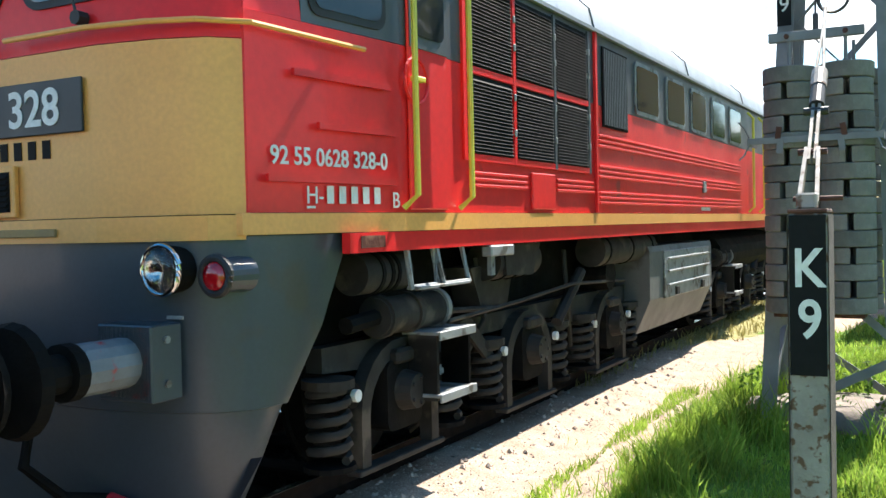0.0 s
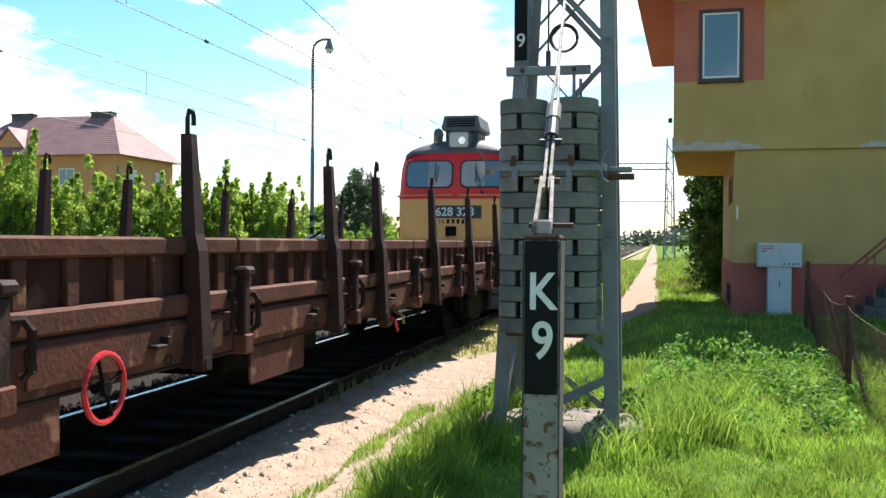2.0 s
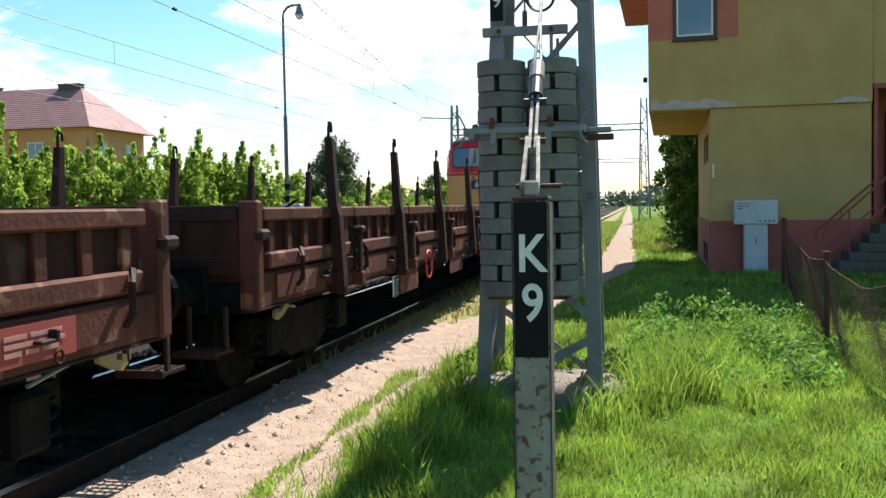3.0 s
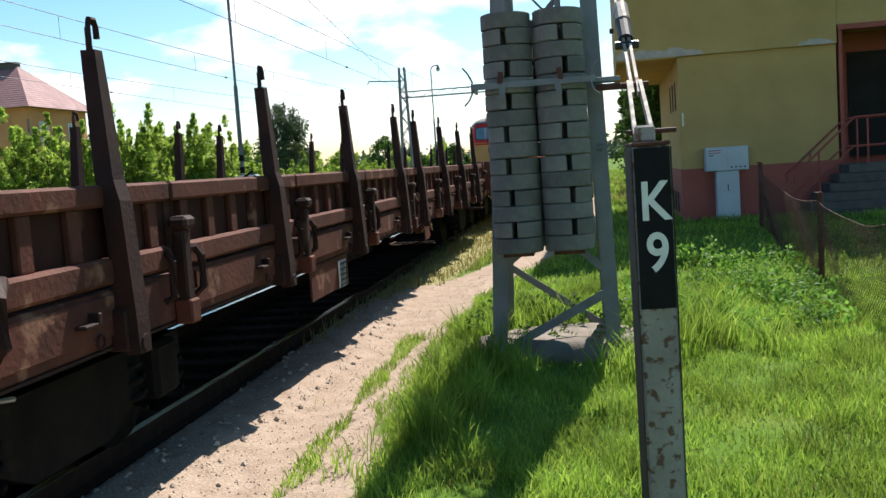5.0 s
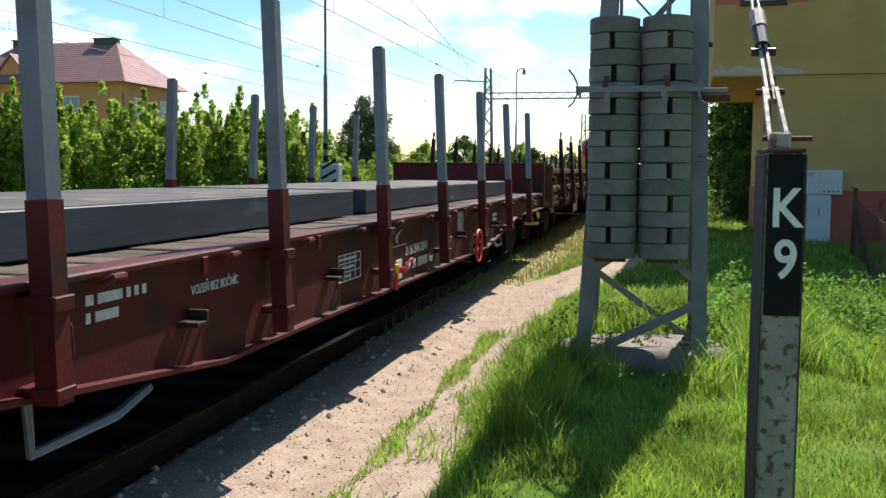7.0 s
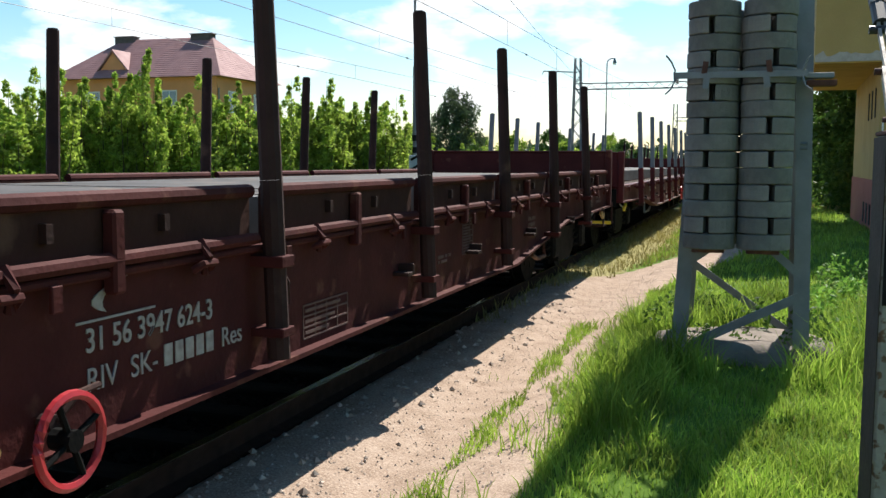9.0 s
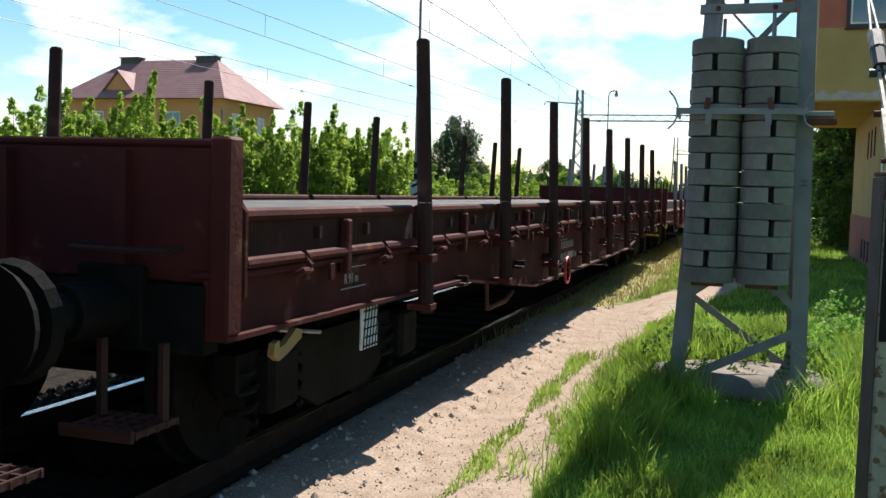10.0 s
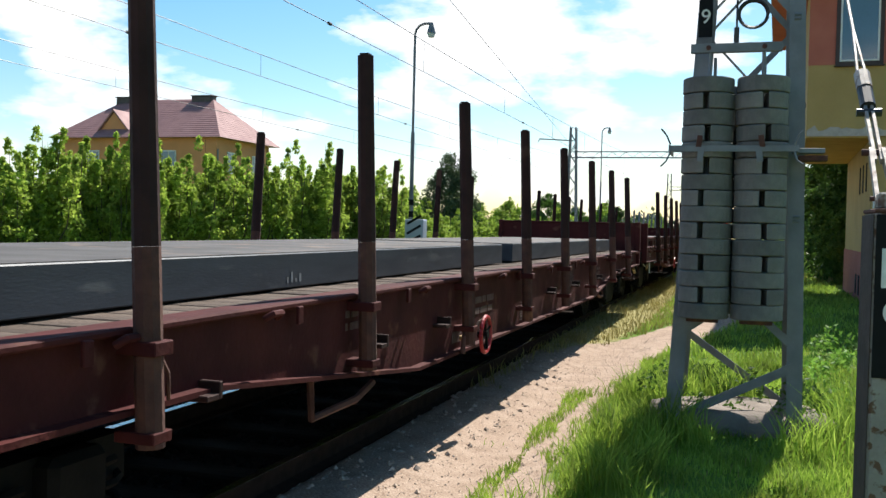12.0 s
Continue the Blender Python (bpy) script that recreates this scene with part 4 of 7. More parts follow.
def shoot_tree(label, height, spread, leafmat, seed, stems=14, clumps=11, per=54, leaf=(0.04, 0.085)):
    """A young tree of many upright stems, leafy down to the ground, with an uneven top."""
    rng = np.random.default_rng(seed)
    root = thing("deciduous_tree", label, "tree", "trackside trees")
    bm, cs, rs = BM(), [], []
    for k in range(stems):
        a, r0 = rng.uniform(0, math.tau), spread * math.sqrt(rng.random())
        top = height * (1.0 - 0.28 * (r0 / spread) ** 2) * rng.uniform(0.60, 1.08)
        base = Vector((0.25 * r0 * math.cos(a), 0.25 * r0 * math.sin(a), -0.1))
        tip = Vector((r0 * math.cos(a) + rng.normal(0, 0.1), r0 * math.sin(a) + rng.normal(0, 0.1), top))
        mid = base.lerp(tip, 0.45) + Vector((0.3 * r0 * math.cos(a), 0.3 * r0 * math.sin(a), 0))
        rod(bm, base, mid, 0.035, 5, 0.02)
        rod(bm, mid, tip, 0.02, 5, 0.004)
        for j in range(clumps):
            f = 0.05 + 0.97 * (j + rng.uniform(0, 0.8)) / clumps
            q = base.lerp(mid, f * 2) if f < 0.5 else mid.lerp(tip, f * 2 - 1)
            w = 0.36 * (1.12 - f) + 0.10
            cs.append((q.x + rng.normal(0, w * 0.6), q.y + rng.normal(0, w * 0.6), q.z))
            rs.append(w * rng.uniform(0.6, 1.1))
    part("trunk", bm, BARK, root)
    tips = [(c[0], c[1], c[2] + 0.2) for c in cs[clumps - 1::clumps]]
    cs, rs = cs + tips, rs + [0.09] * len(tips)
    v, f = leaf_cloud(cs, rs, per, leaf, seed + 50, 1.15)
    crown = raw("crown", v.tolist(), f.tolist(), leafmat)
    crown.parent = root
    return root


HEDGE_LABEL = "young leafy deciduous tree in a dense trackside row"
kinds = [shoot_tree(HEDGE_LABEL, 4.0, 1.15, LEAF, 100 + k) for k in range(5)]
rng = random.Random(8)
HEDGE_TOP = ((0.0, 3.2), (0.3, 3.3), (0.34, 4.6), (0.45, 5.0), (0.49, 4.4), (0.60, 4.4), (0.70, 4.5), (0.74, 5.1), (0.80, 5.0), (0.84, 3.7), (0.87, 2.7))
spots = []
for k in range(50):
    t = 0.87 * k / 49
    top = float(np.interp(t, [a for a, b in HEDGE_TOP], [b for a, b in HEDGE_TOP]))
    spots.append((-24.5 + 11.5 * t + rng.uniform(-0.5, 0.5), 13.0 + 29 * t + rng.uniform(-0.5, 0.5), top * rng.uniform(0.82, 1.08)))
for k in range(26):
    t = k / 25
    spots.append((-27.5 + 11.0 * t + rng.uniform(-0.8, 0.8), 15 + 25 * t + rng.uniform(-0.8, 0.8), rng.uniform(3.2, 4.0)))
for k in range(9):
    spots.append((-15.6 + 0.45 * k + rng.uniform(-0.4, 0.4), 42.5 + 1.9 * k, rng.uniform(2.3, 3.0)))
for k, (x, y, top) in enumerate(spots):
    w = rng.uniform(0.9, 1.15)
    mm = pose(x, y, -0.05, 0, 0, rng.uniform(0, 360)) @ Matrix.Diagonal((w, w, top / 4.05, 1))
    ob = kinds[k] if k < 5 else copy_thing(kinds[k % 5], Matrix())
    ob.matrix_basis = mm

pine = tree("conifer", "dark green pine standing alone behind the line", 6.4, 1.95, NEEDLE, 300, 150, 110, (0.05, 0.12), "far trees", needle=True)
pine.matrix_basis = pose(-19.4, 61, -0.1)
far_kinds = [tree("deciduous_tree", "distant green shrub beside the railway", 4.2, 2.0, LEAF if k else LEAF_DARK, 330 + k, 44, 90, (0.09, 0.17), "far trees") for k in range(2)]
fars = [(-15.5, 52, 0.62), (-16.6, 66, 0.85), (-13.8, 60, 0.55), (-14.5, 76, 0.8), (-16, 92, 0.9), (-21, 70, 1.0), (-24, 64, 0.9), (-12.6, 48, 0.5), (-14, 108, 1.0), (-11, 130, 0.9),
        (-8, 160, 1.1), (-17, 120, 1.2), (-26, 130, 1.5), (-34, 95, 1.3), (-46, 80, 1.4), (-55, 62, 1.2), (-50, 45, 1.1), (-42, 34, 0.9), (-37, 28, 0.9)]
for k, (x, y, s) in enumerate(fars):
    ob = far_kinds[k % 2] if k < 2 else copy_thing(far_kinds[k % 2], Matrix())
    ob.matrix_basis = pose(x, y, -0.1, 0, 0, 40 * k) @ Matrix.Diagonal((s, s, s, 1))
bushy = [tree("deciduous_tree", "dense dark-leaved tree beside the signal box", 5.4, 1.8, LEAF_DARK, 360 + k, 80, 150, (0.06, 0.12), "trees by the signal box") for k in range(2)]
for k, (x, y, s) in enumerate([(2.9, 29.0, 1.0), (3.9, 31, 1.15), (2.9, 33.5, 0.9), (3.6, 36.5, 1.1), (3.2, 40, 0.75), (3.9, 45, 1.0), (5.2, 34, 1.3), (2.5, 27.2, 0.5), (4.4, 52, 1.0)]):
    ob = bushy[k % 2] if k < 2 else copy_thing(bushy[k % 2], Matrix())
    ob.matrix_basis = pose(x, y, 0.05, 0, 0, 73 * k) @ Matrix.Diagonal((s, s, s, 1))


# far woods on the horizon
rng = np.random.default_rng(77)
a = rng.uniform(-75, 28, 900)
dist = rng.uniform(420, 620, 900)
wc = np.stack([np.sin(np.radians(a)) * dist, np.cos(np.radians(a)) * dist, rng.uniform(0.5, 9, 900) * (0.5 + 0.5 * np.sin(a * 0.9) ** 2)], -1)
v, f = leaf_cloud(wc, rng.uniform(4, 8, 900), 26, (1.2, 2.4), 78)
tagged(raw("far_woods", v.tolist(), f.tolist(), leaf_mat("far_leaf", (0.06, 0.09, 0.05), (0.09, 0.12, 0.07), 0.2)), "low hazy woods along the horizon", "woods", kind="stuff")


# ---- house beyond the trees ----
def house():
    root = thing("house", "orange rendered two-storey house with a dark hipped tile roof", "house", m=pose(-38.05, 55.6, 0))
    X, Y = 5.85, 3.5
    part("wall", boxm(-X, X, -Y, Y, 0, 7.0), HOUSE_WALL, root)
    ev, rz, xr = 0.6, 9.85, 3.45
    bm = BM()
    e = [bm.verts.new(q) for q in ((-X - ev, -Y - ev, 6.9), (X + ev, -Y - ev, 6.9), (X + ev, Y + ev, 6.9), (-X - ev, Y + ev, 6.9))]
    t = [bm.verts.new((-xr, 0, rz)), bm.verts.new((xr, 0, rz))]
    for q in ((e[0], e[1], t[1], t[0]), (e[1], e[2], t[1]), (e[2], e[3], t[0], t[1]), (e[3], e[0], t[0]), (e[3], e[2], e[1], e[0])):
        bm.faces.new(q)
    roof = part("roof", bm, ROOF_TILE, root, "dark red tile hipped roof")
    for k in range(19):
        z = 6.98 + 0.15 * k
        t_ = (z - 6.9) / 2.95
        w, d = X + ev - (X + ev - xr) * t_, (Y + ev) * (1 - t_)
        part("tile_course", bar(BM(), (-w, -d - 0.004, z), (w, -d - 0.004, z), 0.025, 0.012), ROOF_TILE, roof)
        part("tile_course", bar(BM(), (w + 0.004, -d, z), (w + 0.004, d, z), 0.025, 0.012), ROOF_TILE, roof)
    for x in (2.75, -3.2):
        part("chimney", boxm(x - 0.75, x + 0.75, -0.35, 0.35, 9.5, 10.0, 0.03), STEP_DARK, roof, "low wide rendered chimney")
        part("chimney_cap", boxm(x - 0.82, x + 0.82, -0.42, 0.42, 10.002, 10.06, 0.02), STEP_DARK, roof)
    bm = BM()
    prism(bm, [(-2.9, 7.5), (-0.9, 7.5), (-1.9, 8.65)], 1, -3.3, -1.0)
    part("dormer", bm, HOUSE_WALL, roof, "small gabled dormer")
    bm = BM()
    prism(bm, [(-3.1, 7.45), (-2.98, 7.45), (-1.9, 8.67), (-0.82, 7.45), (-0.7, 7.45), (-1.9, 8.81)], 1, -3.45, -0.9)
    part("dormer_roof", bm, ROOF_TILE, roof)
    for x in (-3.4, 2.4):
        for z in (1.4, 4.7):
            w = part("window", boxm(x - 0.55, x + 0.55, -Y - 0.04, -Y - 0.004, z, z + 1.4), WHITE, root)
            part("pane", boxm(x - 0.47, x - 0.04, -Y - 0.06, -Y - 0.042, z + 0.08, z + 1.32), PANE, w)
            part("pane", boxm(x + 0.04, x + 0.47, -Y - 0.06, -Y - 0.042, z + 0.08, z + 1.32), PANE, w)
    for y in (-1.7, 1.6):
        for z in (1.4, 4.7):
            w = part("window", boxm(X + 0.004, X + 0.04, y - 0.5, y + 0.5, z, z + 1.4), WHITE, root)
            part("pane", boxm(X + 0.042, X + 0.06, y - 0.42, y - 0.04, z + 0.08, z + 1.32), PANE, w)
            part("pane", boxm(X + 0.042, X + 0.06, y + 0.04, y + 0.42, z + 0.08, z + 1.32), PANE, w)
    part("downpipe", rod(BM(), (X + 0.06, -Y + 0.1, 0), (X + 0.06, -Y + 0.1, 6.2), 0.05), GALV, root)


house()


# ---- lamps, masts and wires ----
def yard_lamp(x, y, h, label):
    root = thing("street_lamp", label, "street lamp", "yard lamps", m=pose(x, y, 0))
    part("pole", rod(BM(), (0, 0, 0), (0, 0, h * 0.55), 0.10, 10, 0.085), GALV, root)
    pts = [(0, 0, h * 0.55), (0, 0, h - 0.45)] + [(0.45 - 0.45 * math.cos(a), 0, h - 0.45 + 0.45 * math.sin(a)) for a in (0.5, 1.0, 1.5)] + [(0.75, 0, h)]
    part("arm", tube(BM(), pts, 0.055, 8), GALV, root)
    part("shade", rod(BM(), (0.72, 0, h - 0.42), (0.72, 0, h + 0.02), 0.20, 14, 0.07), GALV, root, "bell-shaped grey lamp shade")
    part("globe", rod(BM(), (0.72, 0, h - 0.58), (0.72, 0, h - 0.421), 0.12, 12, 0.18), WHITE, root, "white glass globe")
    for k in range(4):
        part("band", rod(BM(), (0, 0, 1.0 + 0.5 * k), (0, 0, 1.25 + 0.5 * k), 0.106, 10), BLACK, root, "black warning band")


yard_lamp(-13.85, 37.2, 10.15, "tall grey yard lamp with a bell shade")
yard_lamp(-13.6, 92, 11.6, "distant tall yard lamp with a bell shade")


def far_mast(x, y, h, label):
    root = thing("lattice_mast", label, "mast", "overhead line masts", m=pose(x, y, 0))
    for sx in (-1, 1):
        for sy in (-1, 1):
            part("leg", bar(BM(), (sx * 0.42, sy * 0.42, -0.2), (sx * 0.2, sy * 0.2, h), 0.11, 0.11), GALV, root)
    bm = BM()
    k = 0
    z = 0.2
    while z < h - 0.8:
        w0, w1 = 0.42 - 0.22 * z / h, 0.42 - 0.22 * (z + 0.8) / h
        s = 1 if k % 2 else -1
        for q in (-1, 1):
            bar(bm, (-s * w0, q * w0, z), (s * w1, q * w1, z + 0.8), 0.05, 0.05)
            bar(bm, (q * w0, -s * w0, z), (q * w1, s * w1, z + 0.8), 0.05, 0.05)
        z += 0.8
        k += 1
    part("lattice", bm, GALV, root)
    return root


a_mast = far_mast(-12.8, 71, 9.4, "grey lattice mast carrying a portal beam")
part("bracket", tube(BM(), [(0, 0, 8.4), (-2.6, 0, 8.55), (-2.7, 0, 8.3)], 0.05, 5), GALV, a_mast)
far_mast(1.35, 71, 9.4, "grey lattice mast at the portal's far end")
far_mast(-9.2, 122, 9.0, "distant grey lattice mast")
far_mast(2.1, 122, 9.0, "distant grey lattice mast")
for py, z in ((71, 7.1), (122, 6.9)):
    x0, x1 = (-12.8, 1.35) if py == 71 else (-9.2, 2.1)
    root = thing("portal_beam", "thin lattice portal beam across the tracks", "beam", "portal beams", m=pose(x0, py, z))
    part("chord", boxm(0, x1 - x0, -0.2, -0.12, -0.05, 0.05), GALV, root)
    part("chord", boxm(0, x1 - x0, -0.2, -0.12, 0.40, 0.48), GALV, root)
    bm = BM()
    k = 0
    while k * 0.5 < x1 - x0 - 0.5:
        up = k % 2
        bar(bm, (0.5 * k, -0.16, 0.02 if up else 0.42), (0.5 * k + 0.5, -0.16, 0.42 if up else 0.02), 0.03, 0.03)
        k += 1
    part("lattice", bm, GALV, root)


def overhead_line(x, zc, zm, label, near=-25.0, far=71.0):
    """Contact wire with its carrying wire and droppers."""
    root = thing("overhead_line", label, "overhead wire", "overhead wires")
    pts = [near + (far - near) * k / 32 for k in range(33)]
    sag = lambda y: zm - 0.9 * (1 - ((y - (near + far) / 2) / ((far - near) / 2)) ** 2)
    part("contact_wire", tube(BM(), [(x, y, zc) for y in pts[::4]], 0.009, 4), WIRE, root)
    part("carrying_wire", tube(BM(), [(x, y, sag(y)) for y in pts], 0.010, 4), WIRE, root)
    for y in pts[1:-1:3]:
        part("dropper", rod(BM(), (x, y, zc), (x, y, sag(y)), 0.006, 4), WIRE, root)
    for y in pts[2:-1:6]:
        part("clamp", rod(BM(), (x, y - 0.06, zc), (x, y + 0.06, zc), 0.035, 6), WIRE, root)


overhead_line(TRACK_X - 4.75, 5.7, 7.4, "overhead contact line above the second track")
overhead_line(TRACK_X - 9.55, 5.7, 7.2, "overhead contact line above a farther track")
overhead_line(TRACK_X - 14.3, 5.5, 6.9, "overhead contact line above a third siding")
root = thing("feeder_wire", "single thin wire swinging from the train's track to the next", "overhead wire", "overhead wires")
part("wire", tube(BM(), [(-4.3 - 0.096 * (y - 2), y, 5.7) for y in range(-22, 74, 8)], 0.008, 4), WIRE, root)

relay = thing("relay_box", "small grey trackside box with dark markings", "relay box", m=pose(-13.2, 36.0, 0))
part("body", boxm(-0.4, 0.4, -0.25, 0.25, 0, 1.9, 0.03), GREY_PAINT, relay)
for k in range(3):
    part("marking", bar(BM(), (-0.3, -0.256, 0.9 + 0.4 * k), (0.3, -0.256, 1.25 + 0.4 * k), 0.01, 0.1), BLACK, relay)


# ---- train ----
LOCO_RED = mat("locomotive_red", (0.74, 0.020, 0.021), (0.65, 0.017, 0.019), 0.4, scale=1.5, bump=0.05, fine=20, coat=0.08, spec=0.3, stain=(0.34, 0.03, 0.03), stain_at=0.66)
LOCO_YELLOW = mat("locomotive_ochre", (0.76, 0.355, 0.09), (0.69, 0.32, 0.08), 0.45, scale=1.5, bump=0.05, coat=0.08, stain=(0.40, 0.22, 0.07), stain_at=0.68)
LOCO_GREY = mat("locomotive_grey", (0.041, 0.055, 0.072), (0.033, 0.044, 0.058), 0.42, scale=2, bump=0.06, coat=0.15, stain=(0.045, 0.045, 0.05), stain_at=0.64)
BAND_GREY = mat("window_band_grey", (0.06, 0.07, 0.08), (0.05, 0.058, 0.068), 0.4, bump=0.05)
ROOF_GREY = mat("roof_light_grey", (0.27, 0.29, 0.305), (0.22, 0.235, 0.25), 0.4, scale=2, bump=0.05, stain=(0.17, 0.175, 0.18), stain_at=0.62)
ROOF_DARK = mat("roof_sooty_grey", (0.10, 0.10, 0.105), (0.07, 0.07, 0.075), 0.55, scale=3, bump=0.1)
BUFFER_GREY = mat("buffer_casing_grey", (0.16, 0.18, 0.20), (0.12, 0.135, 0.15), 0.5, scale=6, bump=0.1, stain=(0.33, 0.02, 0.02), stain_at=0.62, stain_scale=2.5)
SILVER = mat("worn_silver_paint", (0.27, 0.28, 0.285), (0.20, 0.21, 0.215), 0.5, 0.25, scale=7, bump=0.15, stain=(0.09, 0.08, 0.07), stain_at=0.55, stain_scale=3)
BOX_GREY = mat("battery_box_grey", (0.115, 0.12, 0.12), (0.085, 0.09, 0.09), 0.55, scale=4, bump=0.12, stain=(0.05, 0.045, 0.04), stain_at=0.6)
BOGIE = mat("bogie_grime", (0.036, 0.033, 0.030), (0.018, 0.0165, 0.015), 0.7, scale=5, bump=0.3, stain=(0.085, 0.070, 0.055), stain_at=0.6, spec=0.25)
# oily black, deepened to hold the shade beneath the vehicles
UNDER = mat("oily_shaded_underframe", (0.010, 0.0095, 0.009), (0.006, 0.006, 0.006), 0.75, scale=6, bump=0.3, stain=(0.02, 0.016, 0.013), spec=0.06)
RAILY = mat("handrail_yellow", (0.62, 0.55, 0.06), (0.55, 0.48, 0.05), 0.4, bump=0.03)
RUBBER = mat("rubber_seal", (0.015, 0.016, 0.018), None, 0.6, bump=0)
LOUVRE = mat("louvre_black", (0.010, 0.010, 0.010), (0.007, 0.007, 0.007), 0.7, bump=0.1, spec=0.1)
# blue-grey base stands in for sky mirrored in the windscreens
WIN = mat("cab_glass", (0.10, 0.15, 0.18), (0.075, 0.115, 0.14), 0.04, scale=1, bump=0, spec=1.0, rvar=0.01)
WIN_SIDE = mat("side_glass", (0.022, 0.026, 0.028), (0.016, 0.019, 0.021), 0.06, scale=1, bump=0, spec=0.35, rvar=0.01)
RUSTY_BROWN = mat("brown_wagon", (0.125, 0.039, 0.025), (0.072, 0.024, 0.017), 0.8, spec=0.2, scale=3, bump=0.35, fine=30, stain=(0.23, 0.105, 0.066), stain_at=0.60, stain_scale=2)
BROWN_DARK = mat("brown_wagon_board", (0.060, 0.021, 0.015), (0.038, 0.014, 0.011), 0.85, spec=0.15, scale=4, bump=0.35, fine=30, stain=(0.10, 0.046, 0.031), stain_at=0.62)
STAKE_DARK = mat("stake_brown", (0.040, 0.016, 0.013), (0.024, 0.011, 0.010), 0.75, spec=0.2, scale=6, bump=0.3, stain=(0.085, 0.042, 0.03), stain_at=0.63)
MAROON = mat("maroon_wagon", (0.088, 0.0095, 0.011), (0.062, 0.0075, 0.009), 0.55, spec=0.2, scale=2.5, bump=0.15, stain=(0.032, 0.012, 0.010), stain_at=0.54, stain_scale=0.8)
MAROON_OLD = mat("old_maroon_wagon", (0.072, 0.014, 0.0125), (0.045, 0.009, 0.009), 0.75, spec=0.15, scale=3, bump=0.3, stain=(0.11, 0.041, 0.028), stain_at=0.62, stain_scale=2)
STEEL_PLATE = mat("mill_steel", (0.045, 0.055, 0.068), (0.028, 0.034, 0.044), 0.5, 0.1, spec=0.3, scale=3, bump=0.1, stain=(0.09, 0.098, 0.105), stain_at=0.62, stretch=(3, 0.5, 3))
# slab tops get a lighter, browner colour than the plate sides
STEEL_TOP = mat("mill_steel_top", (0.085, 0.078, 0.074), (0.05, 0.045, 0.043), 0.75, 0.0, scale=2, bump=0.15, spec=0.25, stain=(0.15, 0.11, 0.085), stain_at=0.58)
DECK = mat("deck_plank", (0.12, 0.092, 0.074), (0.07, 0.054, 0.045), 0.9, spec=0.2, scale=5, bump=0.6, fine=40, stretch=(0.5, 4, 1), random=0.25)
STAKE_GREY = mat("stake_galvanised", (0.15, 0.17, 0.20), (0.11, 0.125, 0.15), 0.5, 0.3, scale=6, bump=0.1)
WHEEL_RED = mat("handwheel_red", (0.55, 0.02, 0.03), (0.45, 0.02, 0.03), 0.35, bump=0.05)
DIM = mat("dim_stencil", (0.36, 0.32, 0.30), (0.24, 0.20, 0.19), 0.7, scale=25, bump=0.05)
WHEEL_DARK = mat("worn_red_wheel", (0.36, 0.014, 0.022), (0.26, 0.014, 0.02), 0.45, bump=0.05)
FADED = mat("faded_stencil", (0.11, 0.06, 0.05), (0.085, 0.04, 0.035), 0.8, scale=30, bump=0.05)
CHALK = mat("chalk_grey", (0.20, 0.21, 0.22), (0.12, 0.13, 0.14), 0.8, scale=30, bump=0.05)
SAFETY = mat("safety_yellow", (0.75, 0.52, 0.02), (0.65, 0.45, 0.03), 0.4, bump=0.05)
OLD_YELLOW = mat("faded_yellow", (0.33, 0.21, 0.07), (0.22, 0.145, 0.06), 0.6, bump=0.1)
MARK = mat("stencil_white", (0.60, 0.57, 0.54), (0.45, 0.42, 0.39), 0.7, scale=25, bump=0.05)
LAMP_CLEAR = glass_mat("lamp_clear", (0.95, 0.96, 0.95))
LAMP_GLASS = mat("lamp_glass", (0.34, 0.34, 0.31), (0.26, 0.26, 0.24), 0.08, scale=20, bump=0, spec=1.0)
LAMP_RED = mat("lamp_red", (0.35, 0.005, 0.01), None, 0.08, bump=0, spec=1.0)
CHROME = mat("chrome_rim", (0.6, 0.6, 0.6), (0.5, 0.5, 0.5), 0.15, 1.0, bump=0)

SPEED, GAIN = 7.9, 0.0155
LOCO_Y, WAGON_Y = 2.72, (1.24, -19.06, -39.2, -59.1, -79.0)
SIDE = pose(0, 0, 0, 90, 0, 90)            # lays lettering on a face that looks to +x


SURGE = [(0, -0.28), (0.5, -0.23), (1, -0.16), (1.5, -0.16), (2, -0.12), (2.5, -0.12), (3, -0.29), (5, -0.11), (5.5, -0.2), (6, -0.31), (6.5, -0.40), (7, -0.47), (8, -0.25),
         (9, 0.0), (9.5, -0.26), (10, -0.3), (10.5, -0.19), (11, -0.09), (11.5, -0.11), (12, -0.19)]


def travelled(t):
    """Metres run since the start; the train gains and loses a little on its mean speed."""
    surge = float(np.interp(t, [a for a, b in SURGE], [b for a, b in SURGE]))
    return SPEED * t + GAIN * t * t + surge


rollers, vehicles = [], []                 # (wheelset, place in its vehicle, radius), (vehicle, start)


def handwheel(parent, x, y, z, r, material, spokes=None):
    w = part("handwheel", tube(BM(), ring_pts((x, y, z), r, 28, 0), 0.016, 6, True), material, parent, "red brake handwheel")
    for k in range(4):
        a = k * math.tau / 4 + 0.4
        part("spoke", rod(BM(), (x, y, z), (x, y + r * math.cos(a), z + r * math.sin(a)), 0.011, 6), spokes or material, w)
    part("hub", disc(BM(), (x - 0.06, y, z), 0.035, 0.08, 10, 0), UNDER, w)
    return w


